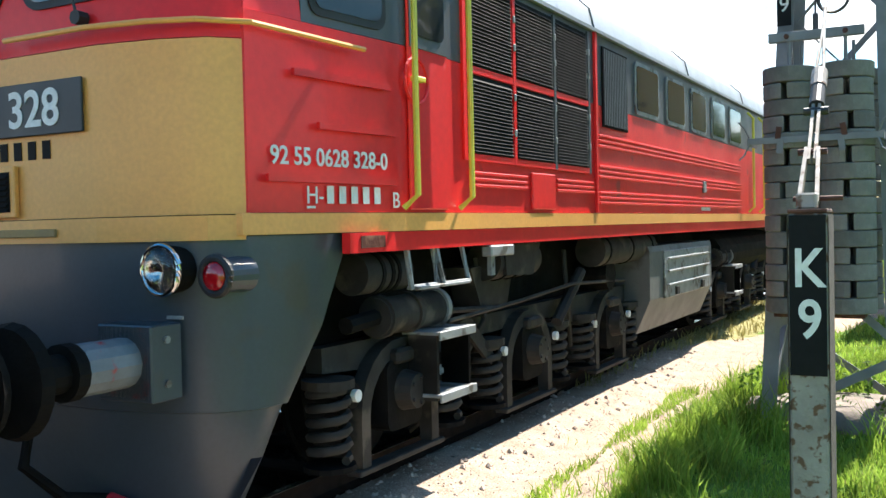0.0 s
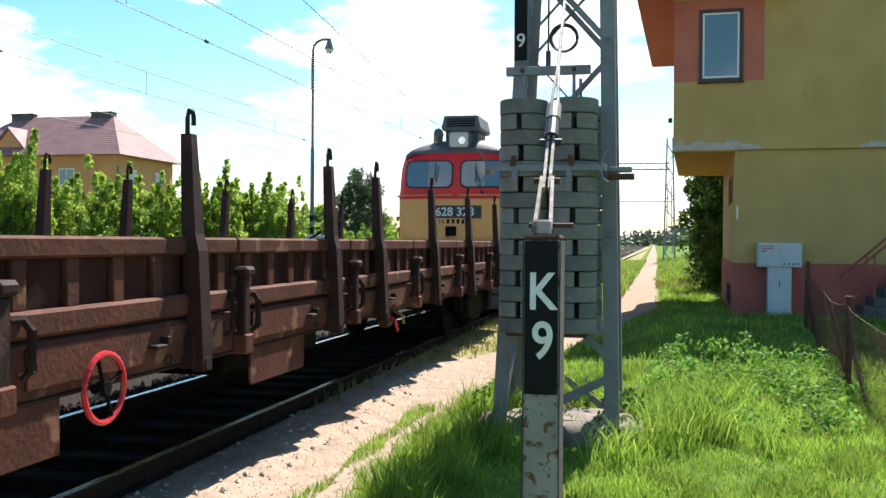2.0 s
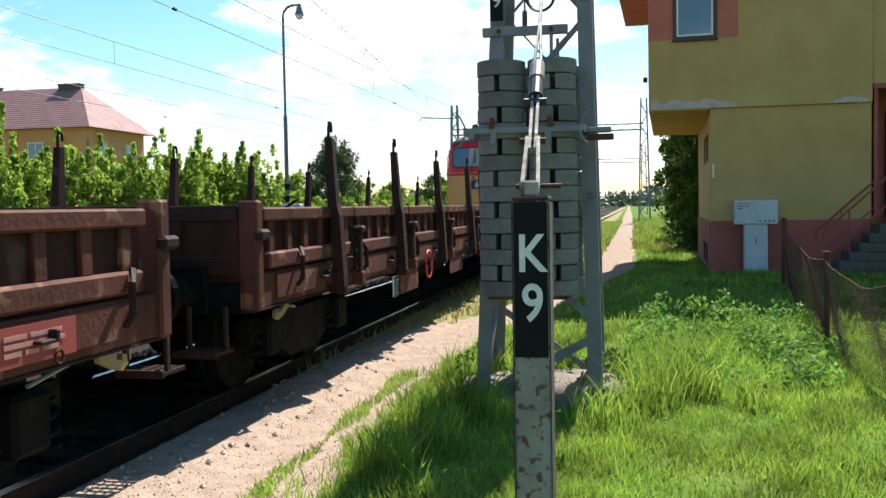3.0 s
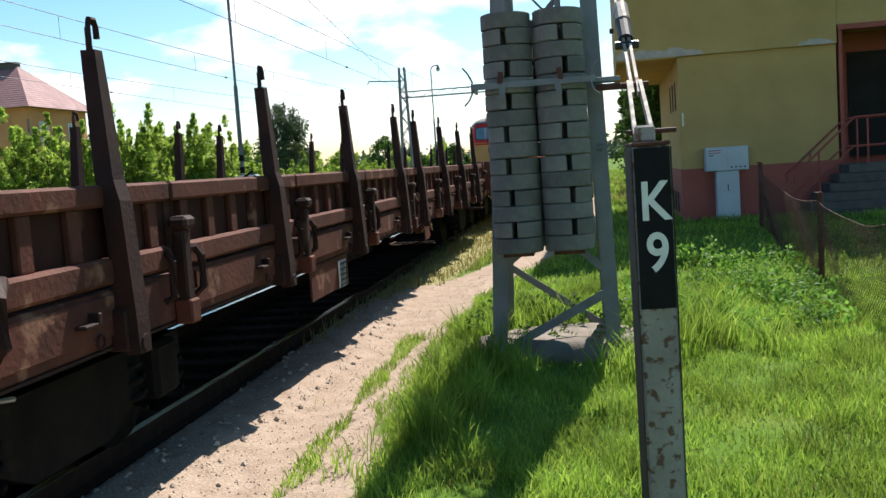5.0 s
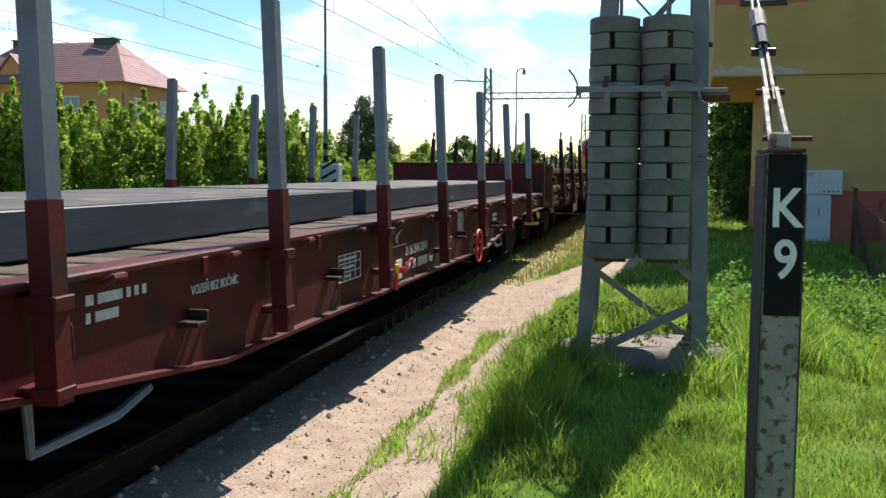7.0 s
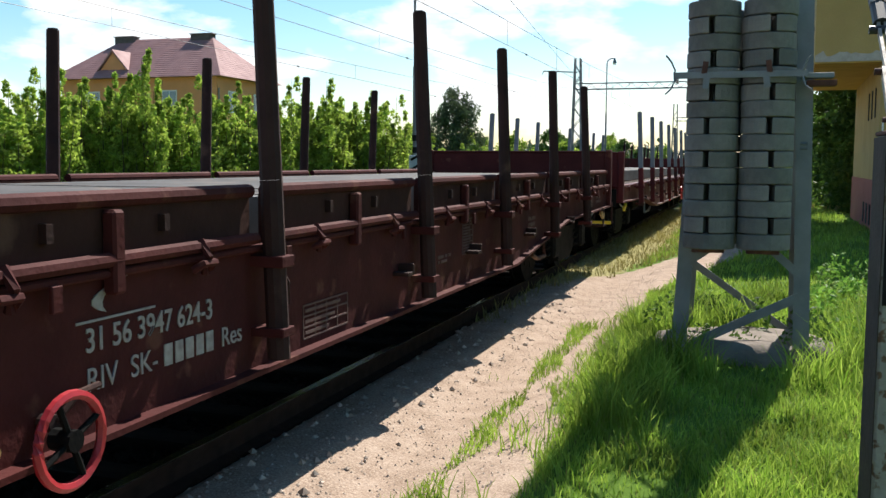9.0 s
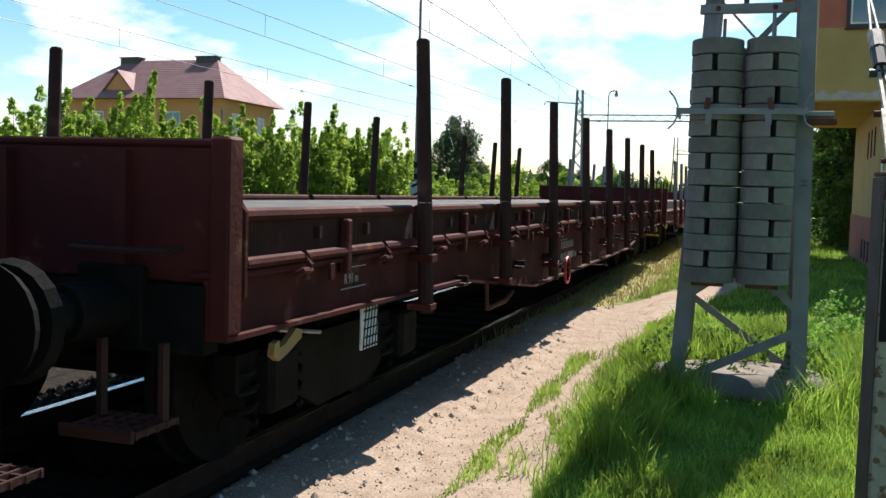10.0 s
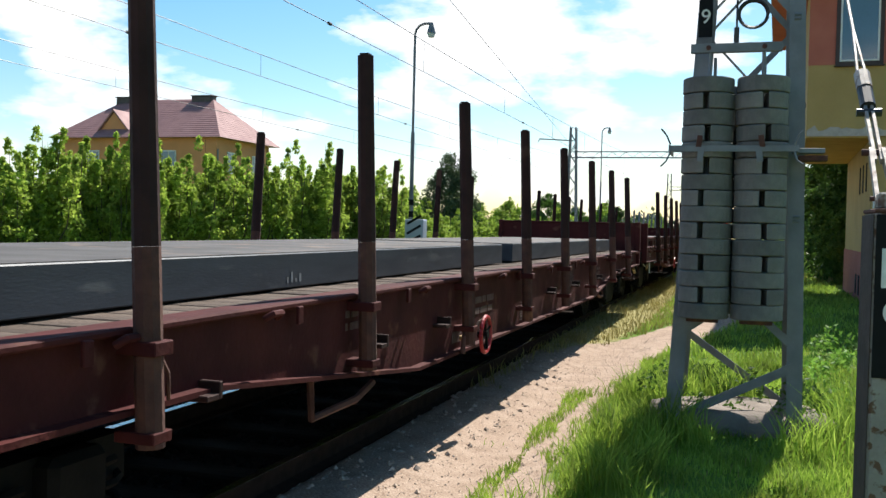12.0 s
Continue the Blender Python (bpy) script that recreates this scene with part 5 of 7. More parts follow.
def wheelset(parent, y, r, tread=0.75):
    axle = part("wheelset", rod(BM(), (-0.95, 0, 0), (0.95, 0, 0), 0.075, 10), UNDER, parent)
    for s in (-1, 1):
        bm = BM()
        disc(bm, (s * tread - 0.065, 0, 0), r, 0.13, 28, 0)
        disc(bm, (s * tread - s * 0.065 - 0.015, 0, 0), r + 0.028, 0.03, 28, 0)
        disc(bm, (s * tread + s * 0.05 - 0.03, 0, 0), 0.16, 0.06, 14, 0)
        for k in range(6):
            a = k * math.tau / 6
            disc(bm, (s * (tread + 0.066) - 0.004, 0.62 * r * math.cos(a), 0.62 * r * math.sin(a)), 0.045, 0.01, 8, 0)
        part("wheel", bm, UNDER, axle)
    at = Vector((0, y, RAIL_Z + r))
    axle.matrix_basis = Matrix.Translation(at)
    rollers.append((axle, at, r))
    return axle


def buffer(parent, x, y, z, way, rod_mat, head_r=0.22, long=0.52):
    b = part("buffer", rod(BM(), (x, y, z), (x, y + way * long * 0.55, z), 0.115, 14), rod_mat, parent)
    part("buffer_plunger", rod(BM(), (x, y + way * long * 0.5, z), (x, y + way * long * 0.95, z), 0.085, 12), UNDER, b)
    part("buffer_head", rod(BM(), (x, y + way * long * 0.93, z), (x, y + way * long, z), head_r, 20, head_r * 0.92), UNDER, b)
    part("buffer_base", boxm(x - 0.16, x + 0.16, min(y, y + way * 0.05), max(y, y + way * 0.05), z - 0.17, z + 0.17, 0.01), rod_mat, b)
    return b


def spring(parent, x, y, z0, z1, r, turns=4):
    pts = [(x + r * math.cos(a), y + r * math.sin(a), z0 + (z1 - z0) * k / (turns * 10)) for k in range(turns * 10 + 1) for a in (k * math.tau / 10,)]
    return part("coil_spring", tube(BM(), pts, r * 0.26, 5), UNDER, parent)


# ---- locomotive ----
def front_plan(x):
    """How far back the cab's front lies at x from the middle."""
    x = abs(x)
    for (xa, ya), (xb, yb) in (((0, 0), (0.62, 0.0)), ((0.62, 0.0), (0.95, 0.06)), ((0.95, 0.06), (1.17, 0.15)), ((1.17, 0.15), (1.28, 0.28))):
        if x <= xb + 1e-6:
            return ya + (yb - ya) * (x - xa) / (xb - xa)
    return 0.28


FRONT_X = [-1.28, -1.24, -1.17, -1.06, -0.95, -0.78, -0.62, -0.3, 0, 0.3, 0.62, 0.78, 0.95, 1.06, 1.17, 1.24, 1.28]


def skin(bm, rows, thick=0.03):
    """A sheet through rows of points, with thickness behind it (towards +y)."""
    grid = [[bm.verts.new(p) for p in r] for r in rows]
    back = [[bm.verts.new((p[0] * 0.985, p[1] + thick, p[2])) for p in r] for r in rows]
    for g, flip in ((grid, False), (back, True)):
        for i in range(len(g) - 1):
            for j in range(len(g[0]) - 1):
                q = (g[i][j], g[i][j + 1], g[i + 1][j + 1], g[i + 1][j])
                bm.faces.new(q[::-1] if flip else q)
    edge = [(0, j) for j in range(len(rows[0]))] + [(i, len(rows[0]) - 1) for i in range(1, len(rows))] + \
           [(len(rows) - 1, j) for j in range(len(rows[0]) - 2, -1, -1)] + [(i, 0) for i in range(len(rows) - 2, 0, -1)]
    for (a, b), (c, d) in zip(edge, edge[1:] + edge[:1]):
        bm.faces.new((grid[a][b], back[a][b], back[c][d], grid[c][d]))
    bmesh.ops.recalc_face_normals(bm, faces=bm.faces)
    return bm


def front_band(z0, z1, out=0.0, tilt0=0.0, tilt1=0.0, shrink=1.0):
    return [[(x * (1 if z == z0 else shrink), front_plan(x) - out + ti, z) for x in FRONT_X] for z, ti in ((z0, tilt0), (z1, tilt1))]


def curved_pane(s, x0, x1, z0, z1, r, out, thick):
    """A round-cornered pane that follows the cab front between x0 and x1."""
    xs_ = [x0 + r * (1 - math.cos(a)) for a in (0.12, 0.5, 0.9, 1.25, 1.57)] + [x0 + r + (x1 - x0 - 2 * r) * k / 8 for k in range(1, 8)] + \
          [x1 - r * (1 - math.cos(a)) for a in (1.57, 1.25, 0.9, 0.5, 0.12)]
    rows = []
    for f in (0, 0.25, 0.5, 0.75, 1):
        row = []
        for x in xs_:
            e = max(0.0, r - min(x - x0, x1 - x))
            cut = r - math.sqrt(max(0.0, r * r - e * e))
            z = z0 + cut + (z1 - z0 - 2 * cut) * f
            row.append((s * x, front_plan(x) - out + 0.1129 * (z - 2.574), z))
        rows.append(row)
    return skin(BM(), rows, thick)


def smooth_dome(c, r, bulge):
    """A shallow glass dome facing -y."""
    bm = BM()
    rings = []
    for k in range(5):
        a = math.pi / 2 * k / 5
        rings.append([bm.verts.new((c[0] + r * math.cos(a) * math.cos(q * math.tau / 20), c[1] - bulge * math.sin(a), c[2] + r * math.cos(a) * math.sin(q * math.tau / 20))) for q in range(20)])
    for p_, q_ in zip(rings[:-1], rings[1:]):
        for k in range(20):
            bm.faces.new((p_[k], p_[(k + 1) % 20], q_[(k + 1) % 20], q_[k]))
    bm.faces.new(rings[-1])
    bm.faces.new(rings[0][::-1])
    bmesh.ops.recalc_face_normals(bm, faces=bm.faces)
    for f in bm.faces:
        f.smooth = True
    return bm


def locomotive():
    root = thing("diesel_locomotive", "red and ochre diesel locomotive with grey skirt and light roof", "locomotive", m=pose(TRACK_X, LOCO_Y, 0))
    L, W = 16.2, 1.42
    # body core, closed behind the panels
    plan = [(x * 0.97, front_plan(x) + 0.17) for x in FRONT_X] + [(W - 0.02, 1.5), (W - 0.02, L), (-W + 0.02, L), (-W + 0.02, 1.5)]
    part("body", prism(BM(), plan, 2, 1.60, 3.36), DARK_IN, root)
    part("cab_head", prism(BM(), [(x * 0.93, front_plan(x) + 0.14) for x in FRONT_X] + [(1.38, 1.44), (-1.38, 1.44)], 2, 3.26, 3.34), LOCO_RED, root)
    nose = smooth(part("nose_panel", skin(BM(), front_band(1.76, 2.57)), LOCO_YELLOW, root, "ochre painted nose panel"), 50)
    part("front_beam", skin(BM(), front_band(1.64, 1.755, 0.03)), LOCO_YELLOW, root)
    wall_rows = [[(x * k, front_plan(x) + ti, z) for x in FRONT_X] for z, ti, k in ((2.574, 0.0, 1.0), (3.05, 0.054, 0.99), (3.26, 0.077, 0.972), (3.38, 0.092, 0.945), (3.47, 0.110, 0.90), (3.53, 0.138, 0.84))]
    smooth(part("windscreen_wall", skin(BM(), wall_rows), LOCO_RED, root), 50)
    # side walls
    for s in (1, -1):
        cab = BM()
        prism(cab, [(s * 1.285, 0.27), (s * W, 1.44), (s * (W - 0.03), 1.44), (s * 1.255, 0.27)], 2, 1.765, 2.71)
        side_cab = part("cab_side", cab, LOCO_RED, root)
        corner = BM()
        rows = [[corner.verts.new((s * x * k, y + dy, z)) for x, y in ((1.275, 0.28), (1.321, 0.66), (1.285, 0.66), (1.235, 0.28))] for z, k, dy in ((2.714, 1.0, 0.0), (3.05, 0.988, 0.045), (3.26, 0.97, 0.07), (3.36, 0.945, 0.085))]
        for lo, hi in zip(rows[:-1], rows[1:]):
            for k in range(4):
                corner.faces.new((lo[k], lo[(k + 1) % 4], hi[(k + 1) % 4], hi[k]))
        corner.faces.new(rows[0][::-1])
        corner.faces.new(rows[-1])
        bmesh.ops.recalc_face_normals(corner, faces=corner.faces)
        part("cab_corner", corner, LOCO_RED, root)
        part("cab_side_band", prism(BM(), [(s * 1.321, 0.66), (s * W, 1.44), (s * (W - 0.03), 1.44), (s * 1.291, 0.66)], 2, 2.714, 3.34), BAND_GREY, root)
        part("side_wall", boxm(min(s * W, s * (W - 0.03)), max(s * W, s * (W - 0.03)), 1.44, L, 1.765, 2.71), LOCO_RED, root)
        part("window_band", boxm(min(s * W, s * (W - 0.03)), max(s * W, s * (W - 0.03)), 1.44, L, 2.714, 3.34), BAND_GREY, root, "dark grey window band")
        part("ochre_stripe", prism(BM(), [(s * 1.29, 0.22), (s * (W + 0.012), 1.44), (s * (W + 0.012), L), (s * (W - 0.04), L), (s * (W - 0.04), 1.44), (s * 1.25, 0.22)], 2, 1.66, 1.762), LOCO_YELLOW, root)
        part("frame_band", boxm(min(s * W, s * (W - 0.05)), max(s * W, s * (W - 0.05)), 0.9, L, 1.55, 1.657), LOCO_RED, root)

        def sx(a, b):
            return (min(s * a, s * b), max(s * a, s * b))
        # pressed ribs on the cab side
        for z, y0, y1 in ((2.45, 0.55, 1.30), (2.20, 0.72, 1.34), (1.93, 0.36, 1.34)):
            xa, xb = 1.285 + 0.115 * y0, 1.285 + 0.115 * y1
            part("pressed_rib", bar(BM(), (s * xa, y0, z), (s * xb, y1, z), 0.02, 0.035), LOCO_RED, side_cab)
        # door with rails
        door = part("door", boxm(*sx(W + 0.002, W + 0.022), 1.50, 1.97, 1.78, 3.25, 0.008), LOCO_RED, root, "red cab door")
        part("door_upper", boxm(*sx(W + 0.023, W + 0.030), 1.51, 1.96, 2.71, 3.24, 0.002), BAND_GREY, door)
        part("door_window", prism(BM(), rrect(1.56, 1.91, 2.78, 3.2, 0.06), 0, *sx(W + 0.031, W + 0.036)), WIN_SIDE, door)
        part("door_recess", tube(BM(), ring_pts((s * (W + 0.024), 1.58, 2.52), 0.13, 20, 0), 0.012, 5, True), LOCO_RED, door)
        part("door_handle", boxm(*sx(W + 0.03, W + 0.07), 1.50, 1.62, 2.51, 2.54, 0.005), RAILY, door)
        for y in (1.42, 2.10):
            pts = [(s * (W + 0.02), y, 1.79), (s * (W + 0.10), y + 0.02, 1.86), (s * (W + 0.10), y + 0.02, 3.18), (s * (W + 0.02), y, 3.27)]
            part("grab_rail", tube(BM(), pts, 0.019, 8), RAILY, root, "yellow grab rail")
        seal = part("cab_window_seal", prism(BM(), rrect(0.05, 0.66, 2.76, 3.24, 0.08), 0, *sx(0.001, 0.010)), RUBBER, root)
        seal.matrix_basis = pose(s * 1.321, 0.66, 0, 0, 0, -s * 7.23)
        part("cab_window", prism(BM(), rrect(0.09, 0.62, 2.80, 3.20, 0.06), 0, *sx(0.011, 0.015)), WIN_SIDE, seal)
        # air grilles
        for k in range(3):
            y0, y1 = 2.24 + 0.77 * k, 2.24 + 0.77 * (k + 1) - 0.055
            for z0, z1 in ((2.15, 2.66), (2.72, 3.28)):
                g = part("air_grille", boxm(*sx(W + 0.001, W + 0.008), y0, y1, z0, z1), LOUVRE, root, "black louvred air grille")
                bm = BM()
                q = z0 + 0.02
                while q < z1 - 0.02:
                    prism(bm, [(s * (W + 0.008), q), (s * (W + 0.024), q - 0.008), (s * (W + 0.008), q + 0.012)], 1, y0 + 0.015, y1 - 0.015)
                    q += 0.024
                part("louvres", bm, LOUVRE, g)
            for hz in (2.3, 2.55, 2.9, 3.1):
                part("hinge", boxm(*sx(W + 0.002, W + 0.03), y1 + 0.01, y1 + 0.04, hz, hz + 0.05, 0.004), SILVER, root)
        for q in (2.21, 2.985, 3.755, 4.53):
            part("grille_post", boxm(*sx(W + 0.001, W + 0.02), q - 0.022, q + 0.022, 2.10, 3.30), LOCO_RED if q < 3 else BAND_GREY, root)
        part("grille_rail", boxm(*sx(W + 0.001, W + 0.018), 2.23, 4.55, 2.665, 2.712), LOCO_RED, root)
        part("grille_rail", boxm(*sx(W + 0.001, W + 0.018), 2.23, 4.55, 2.10, 2.145), LOCO_RED, root)
        part("body_joint", boxm(*sx(W + 0.001, W + 0.025), 4.68, 4.73, 1.77, 3.34), LOCO_RED, root)
        lou = part("side_louvre", boxm(*sx(W + 0.001, W + 0.012), 4.9, 5.62, 2.53, 3.24), LOUVRE, root)
        bm = BM()
        for k in range(14):
            box(bm, *sx(W + 0.012, W + 0.022), 4.93 + 0.048 * k, 4.955 + 0.048 * k, 2.55, 3.22)
        part("slats", bm, BAND_GREY, lou)
        for y0, y1 in ((5.87, 6.70), (7.0, 7.78), (8.08, 8.83), (9.14, 9.92), (10.2, 10.99)):
            w = part("side_window", prism(BM(), rrect(y0, y1, 2.73, 3.25, 0.07), 0, *sx(W + 0.001, W + 0.014)), SILVER, root, "rounded engine-room window")
            part("pane", prism(BM(), rrect(y0 + 0.04, y1 - 0.04, 2.77, 3.21, 0.06), 0, *sx(W + 0.0142, W + 0.019)), WIN_SIDE, w)
        for zc in (2.40, 2.13, 1.90):
            for k in range(3):
                z = zc + 0.045 * (k - 1)
                part("side_rib", boxm(*sx(W + 0.001, W + 0.016), 4.78, 10.95, z - 0.011, z + 0.011, 0.004), LOCO_RED, root)
        for k in range(3):
            part("side_rib", boxm(*sx(W + 0.001, W + 0.016), 2.26, 3.20, 1.93 + 0.04 * k, 1.952 + 0.04 * k, 0.004), LOCO_RED, root)
            part("side_rib", boxm(*sx(W + 0.001, W + 0.016), 3.78, 4.64, 1.93 + 0.04 * k, 1.952 + 0.04 * k, 0.004), LOCO_RED, root)
        part("side_hatch", boxm(*sx(W + 0.001, W + 0.02), 3.27, 3.72, 1.79, 2.06, 0.006), LOCO_RED, root)
        part("fuse_box", boxm(*sx(W + 0.001, W + 0.03), 8.6, 8.72, 2.02, 2.16, 0.006), SILVER, root)
        for y in (11.45, 12.3):
            part("grab_rail", tube(BM(), [(s * (W + 0.02), y, 1.79), (s * (W + 0.10), y, 1.86), (s * (W + 0.10), y, 3.18), (s * (W + 0.02), y, 3.27)], 0.019, 8), RAILY, root, "yellow grab rail")
        # folding step frame under the cab door
        for y0, y1, out in ((1.55, 1.86, 1.40), (1.90, 2.24, 1.42)):
            part("door_step", tube(BM(), [(s * 1.37, y0, 1.56), (s * out, y0, 1.33), (s * out, y1, 1.33), (s * 1.37, y1, 1.56)], 0.020, 6), SILVER, root)
        part("step_tread", boxm(*sx(1.36, 1.44), 1.56, 2.23, 1.315, 1.335, 0.004), SILVER, root)
        # running gear
        for b0 in (1.78, 10.44):
            frame = BM()
            prism(frame, [(b0 - 0.70, 1.02), (b0 + 4.7, 1.02), (b0 + 4.7, 0.86), (b0 + 3.2, 0.78), (b0 + 2.7, 0.88), (b0 + 1.3, 0.88), (b0 + 0.8, 0.78), (b0 - 0.70, 0.88)], 0, *sx(0.98, 1.09))
            part("bogie_frame", frame, BOGIE, root, "grimy grey-brown bogie frame")
            for k, ay in enumerate((b0, b0 + 1.98, b0 + 3.98)):
                arc = [math.pi * j / 12 for j in range(13)]
                ring = [(ay + 0.45, 0.30)] + [(ay + 0.45 * math.cos(a), 0.60 + 0.41 * math.sin(a)) for a in arc] + [(ay - 0.45, 0.30)]
                ring += [(ay - 0.36, 0.30)] + [(ay + 0.36 * math.cos(a), 0.58 + 0.33 * math.sin(a)) for a in arc[::-1]] + [(ay + 0.36, 0.30)]
                horn = part("horn_guide", prism(BM(), ring, 0, *sx(1.09, 1.18)), BOGIE, root, "arched horn guide round the axle box")
                part("keeper_bar", boxm(*sx(1.10, 1.20), ay - 0.50, ay + 0.50, 0.265, 0.298, 0.006), BOGIE, horn)
                axle_box = part("axle_box", prism(BM(), rrect(ay - 0.20, ay + 0.20, 0.46, 0.88, 0.06), 0, *sx(1.0, 1.20)), UNDER, root)
                part("axle_cap", rod(BM(), (s * 1.20, ay, 0.69), (s * 1.30, ay, 0.69), 0.125, 16, 0.105), BOGIE, axle_box, "round axle cap with bolts")
                for j in range(5):
                    a = j * math.tau / 5
                    part("cap_bolt", rod(BM(), (s * 1.29, ay + 0.08 * math.cos(a), 0.69 + 0.08 * math.sin(a)), (s * 1.312, ay + 0.08 * math.cos(a), 0.69 + 0.08 * math.sin(a)), 0.014, 6), BOGIE, axle_box)
                part("axle_box_lug", boxm(*sx(1.12, 1.24), ay - 0.13, ay + 0.13, 0.86, 0.95, 0.02), BOGIE, axle_box)
                for dy in (-0.66, 0.66):
                    pts = [(s * 1.10 + 0.108 * math.cos(a), ay + dy + 0.108 * math.sin(a), 0.40 + 0.0127 * a) for a in [q * 0.5236 for q in range(61)]]
                    coil = smooth(part("coil_spring", tube(BM(), pts, 0.027, 6), BOGIE, root, "thick coil spring"), 60)
                    part("spring_seat", disc(BM(), (s * 1.10, ay + dy, 0.345), 0.15, 0.03, 14), UNDER, coil)
                    part("spring_cap", disc(BM(), (s * 1.10, ay + dy, 0.80), 0.15, 0.05, 14), BOGIE, coil)
                for dy in (-0.53, 0.50):
                    part("white_pin", rod(BM(), (s * 1.15, ay + dy, 0.74), (s * 1.215, ay + dy, 0.74), 0.036, 10), WHITE, root, "white painted pin")
                    part("pin_collar", rod(BM(), (s * 1.12, ay + dy, 0.74), (s * 1.18, ay + dy, 0.74), 0.075, 12), UNDER, root)
                part("brake_hanger", bar(BM(), (s * 1.06, ay + 0.86, 1.0), (s * 1.06, ay + 0.72, 0.42), 0.05, 0.06), UNDER, root)
            cyl = smooth(part("brake_cylinder", rod(BM(), (s * 1.20, b0 - 0.32, 1.16), (s * 1.20, b0 + 0.40, 1.16), 0.112, 20), BOGIE, root, "horizontal brake cylinder"))
            for q in (-0.30, 0.02, 0.36):
                part("cylinder_band", rod(BM(), (s * 1.20, b0 + q, 1.16), (s * 1.20, b0 + q + 0.045, 1.16), 0.128, 20), SILVER if q > 0.1 else BOGIE, cyl)
            part("piston_rod", rod(BM(), (s * 1.20, b0 - 0.62, 1.14), (s * 1.20, b0 - 0.32, 1.16), 0.05, 8), UNDER, cyl)
            part("brake_rod", rod(BM(), (s * 1.17, b0 + 0.40, 1.13), (s * 1.17, b0 + 1.35, 1.07), 0.022, 6), BOGIE, cyl)
            part("damper", rod(BM(), (s * 1.2, b0 + 3.1, 1.25), (s * 1.2, b0 + 2.5, 0.85), 0.05, 8), BOGIE, root)
            part("sand_pipe", tube(BM(), [(s * 1.12, b0 + 1.15, 1.45), (s * 1.16, b0 + 1.2, 1.0), (s * 1.02, b0 + 0.75, 0.45), (s * 0.85, b0 + 0.62, 0.28)], 0.022, 6), BOGIE, root)
            part("sand_pipe", tube(BM(), [(s * 1.12, b0 + 2.9, 1.45), (s * 1.14, b0 + 2.9, 1.1), (s * 1.04, b0 + 3.25, 0.5), (s * 0.85, b0 + 3.35, 0.28)], 0.022, 6), BOGIE, root)
            part("pipe", tube(BM(), [(s * 1.24, b0 + 0.5, 1.06), (s * 1.25, b0 + 1.6, 1.10), (s * 1.24, b0 + 2.8, 1.16), (s * 1.22, b0 + 4.3, 1.10)], 0.016, 5), BOGIE, root)
            part("gusset", prism(BM(), [(b0 + 0.95, 1.05), (b0 + 1.35, 0.72), (b0 + 1.28, 0.66), (b0 + 0.80, 1.02)], 0, *sx(1.14, 1.17)), BOGIE, root)
            part("motor_duct", prism(BM(), [(b0 + 1.0, 1.38), (b0 + 1.75, 1.42), (b0 + 1.60, 1.08), (b0 + 1.15, 1.10)], 0, *sx(0.95, 1.16)), BOGIE, root)
            for z in (1.02, 0.64):
                st = part("foot_step", boxm(*sx(1.16, 1.42), b0 + 0.0 + 0.04, b0 + 0.52, z, z + 0.022, 0.005), SILVER, root, "worn metal foot step")
                part("step_edge", boxm(*sx(1.42, 1.435), b0 + 0.04, b0 + 0.52, z - 0.03, z + 0.024, 0.004), SILVER, st)
                for q in (0.05, 0.47):
                    part("step_hanger", boxm(*sx(1.20, 1.40), b0 + q, b0 + q + 0.03, z - 0.02 if z < 1 else 0.66, z + 0.002 if z > 1 else 1.0), BOGIE if q < 0.3 else UNDER, st)
        for y0, y1, r in ((5.2, 6.9, 0.15), (1.25, 1.75, 0.12), (2.95, 3.7, 0.14)):
            tank = smooth(part("air_tank", rod(BM(), (s * 1.18, y0, 1.42), (s * 1.18, y1, 1.42), r, 20), BOGIE, root, "grimy cylindrical air tank"))
            for q in (y0 + 0.15, (y0 + y1) / 2, y1 - 0.18):
                part("tank_strap", rod(BM(), (s * 1.18, q, 1.42), (s * 1.18, q + 0.03, 1.42), r + 0.01, 16), UNDER, tank)
        part("fan_housing", rod(BM(), (s * 0.9, 5.6, 1.18), (s * 1.24, 5.6, 1.18), 0.15, 16), UNDER, root)
        part("bracket_lamp", boxm(*sx(1.36, 1.44), 2.55, 2.92, 1.47, 1.545, 0.01), SILVER, root)
        part("bracket_leg", boxm(*sx(1.37, 1.40), 2.62, 2.68, 1.34, 1.47), SILVER, root)
        part("signal_flap", prism(BM(), [(3.0, 1.54), (3.65, 1.54), (3.50, 1.30), (3.02, 1.32)], 0, *sx(1.30, 1.33)), BOGIE, root)
        box_ = part("battery_box", prism(BM(), [(s * 0.95, 1.42), (s * 1.34, 1.42), (s * 1.36, 1.36), (s * 1.36, 0.86), (s * 1.20, 0.50), (s * 0.95, 0.50)], 1, 6.5, 9.3), BOX_GREY, root, "grey battery box with a ribbed lid")
        lid = part("lid", boxm(*sx(1.362, 1.385), 7.0, 9.1, 0.84, 1.36, 0.008), SILVER, box_)
        for z in (0.97, 1.12, 1.26):
            part("lid_rib", boxm(*sx(1.385, 1.405), 7.12, 8.98, z, z + 0.025, 0.006), SILVER, lid)
        for q in (7.4, 8.6):
            part("lid_latch", boxm(*sx(1.385, 1.415), q, q + 0.10, 0.86, 0.95, 0.006), BOGIE, lid)
        part("fuel_tank", rod(BM(), (s * 1.0, 10.2, 1.2), (s * 1.0, 14.5, 1.2), 0.3, 16), UNDER, root)
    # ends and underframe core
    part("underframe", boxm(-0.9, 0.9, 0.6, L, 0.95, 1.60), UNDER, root)
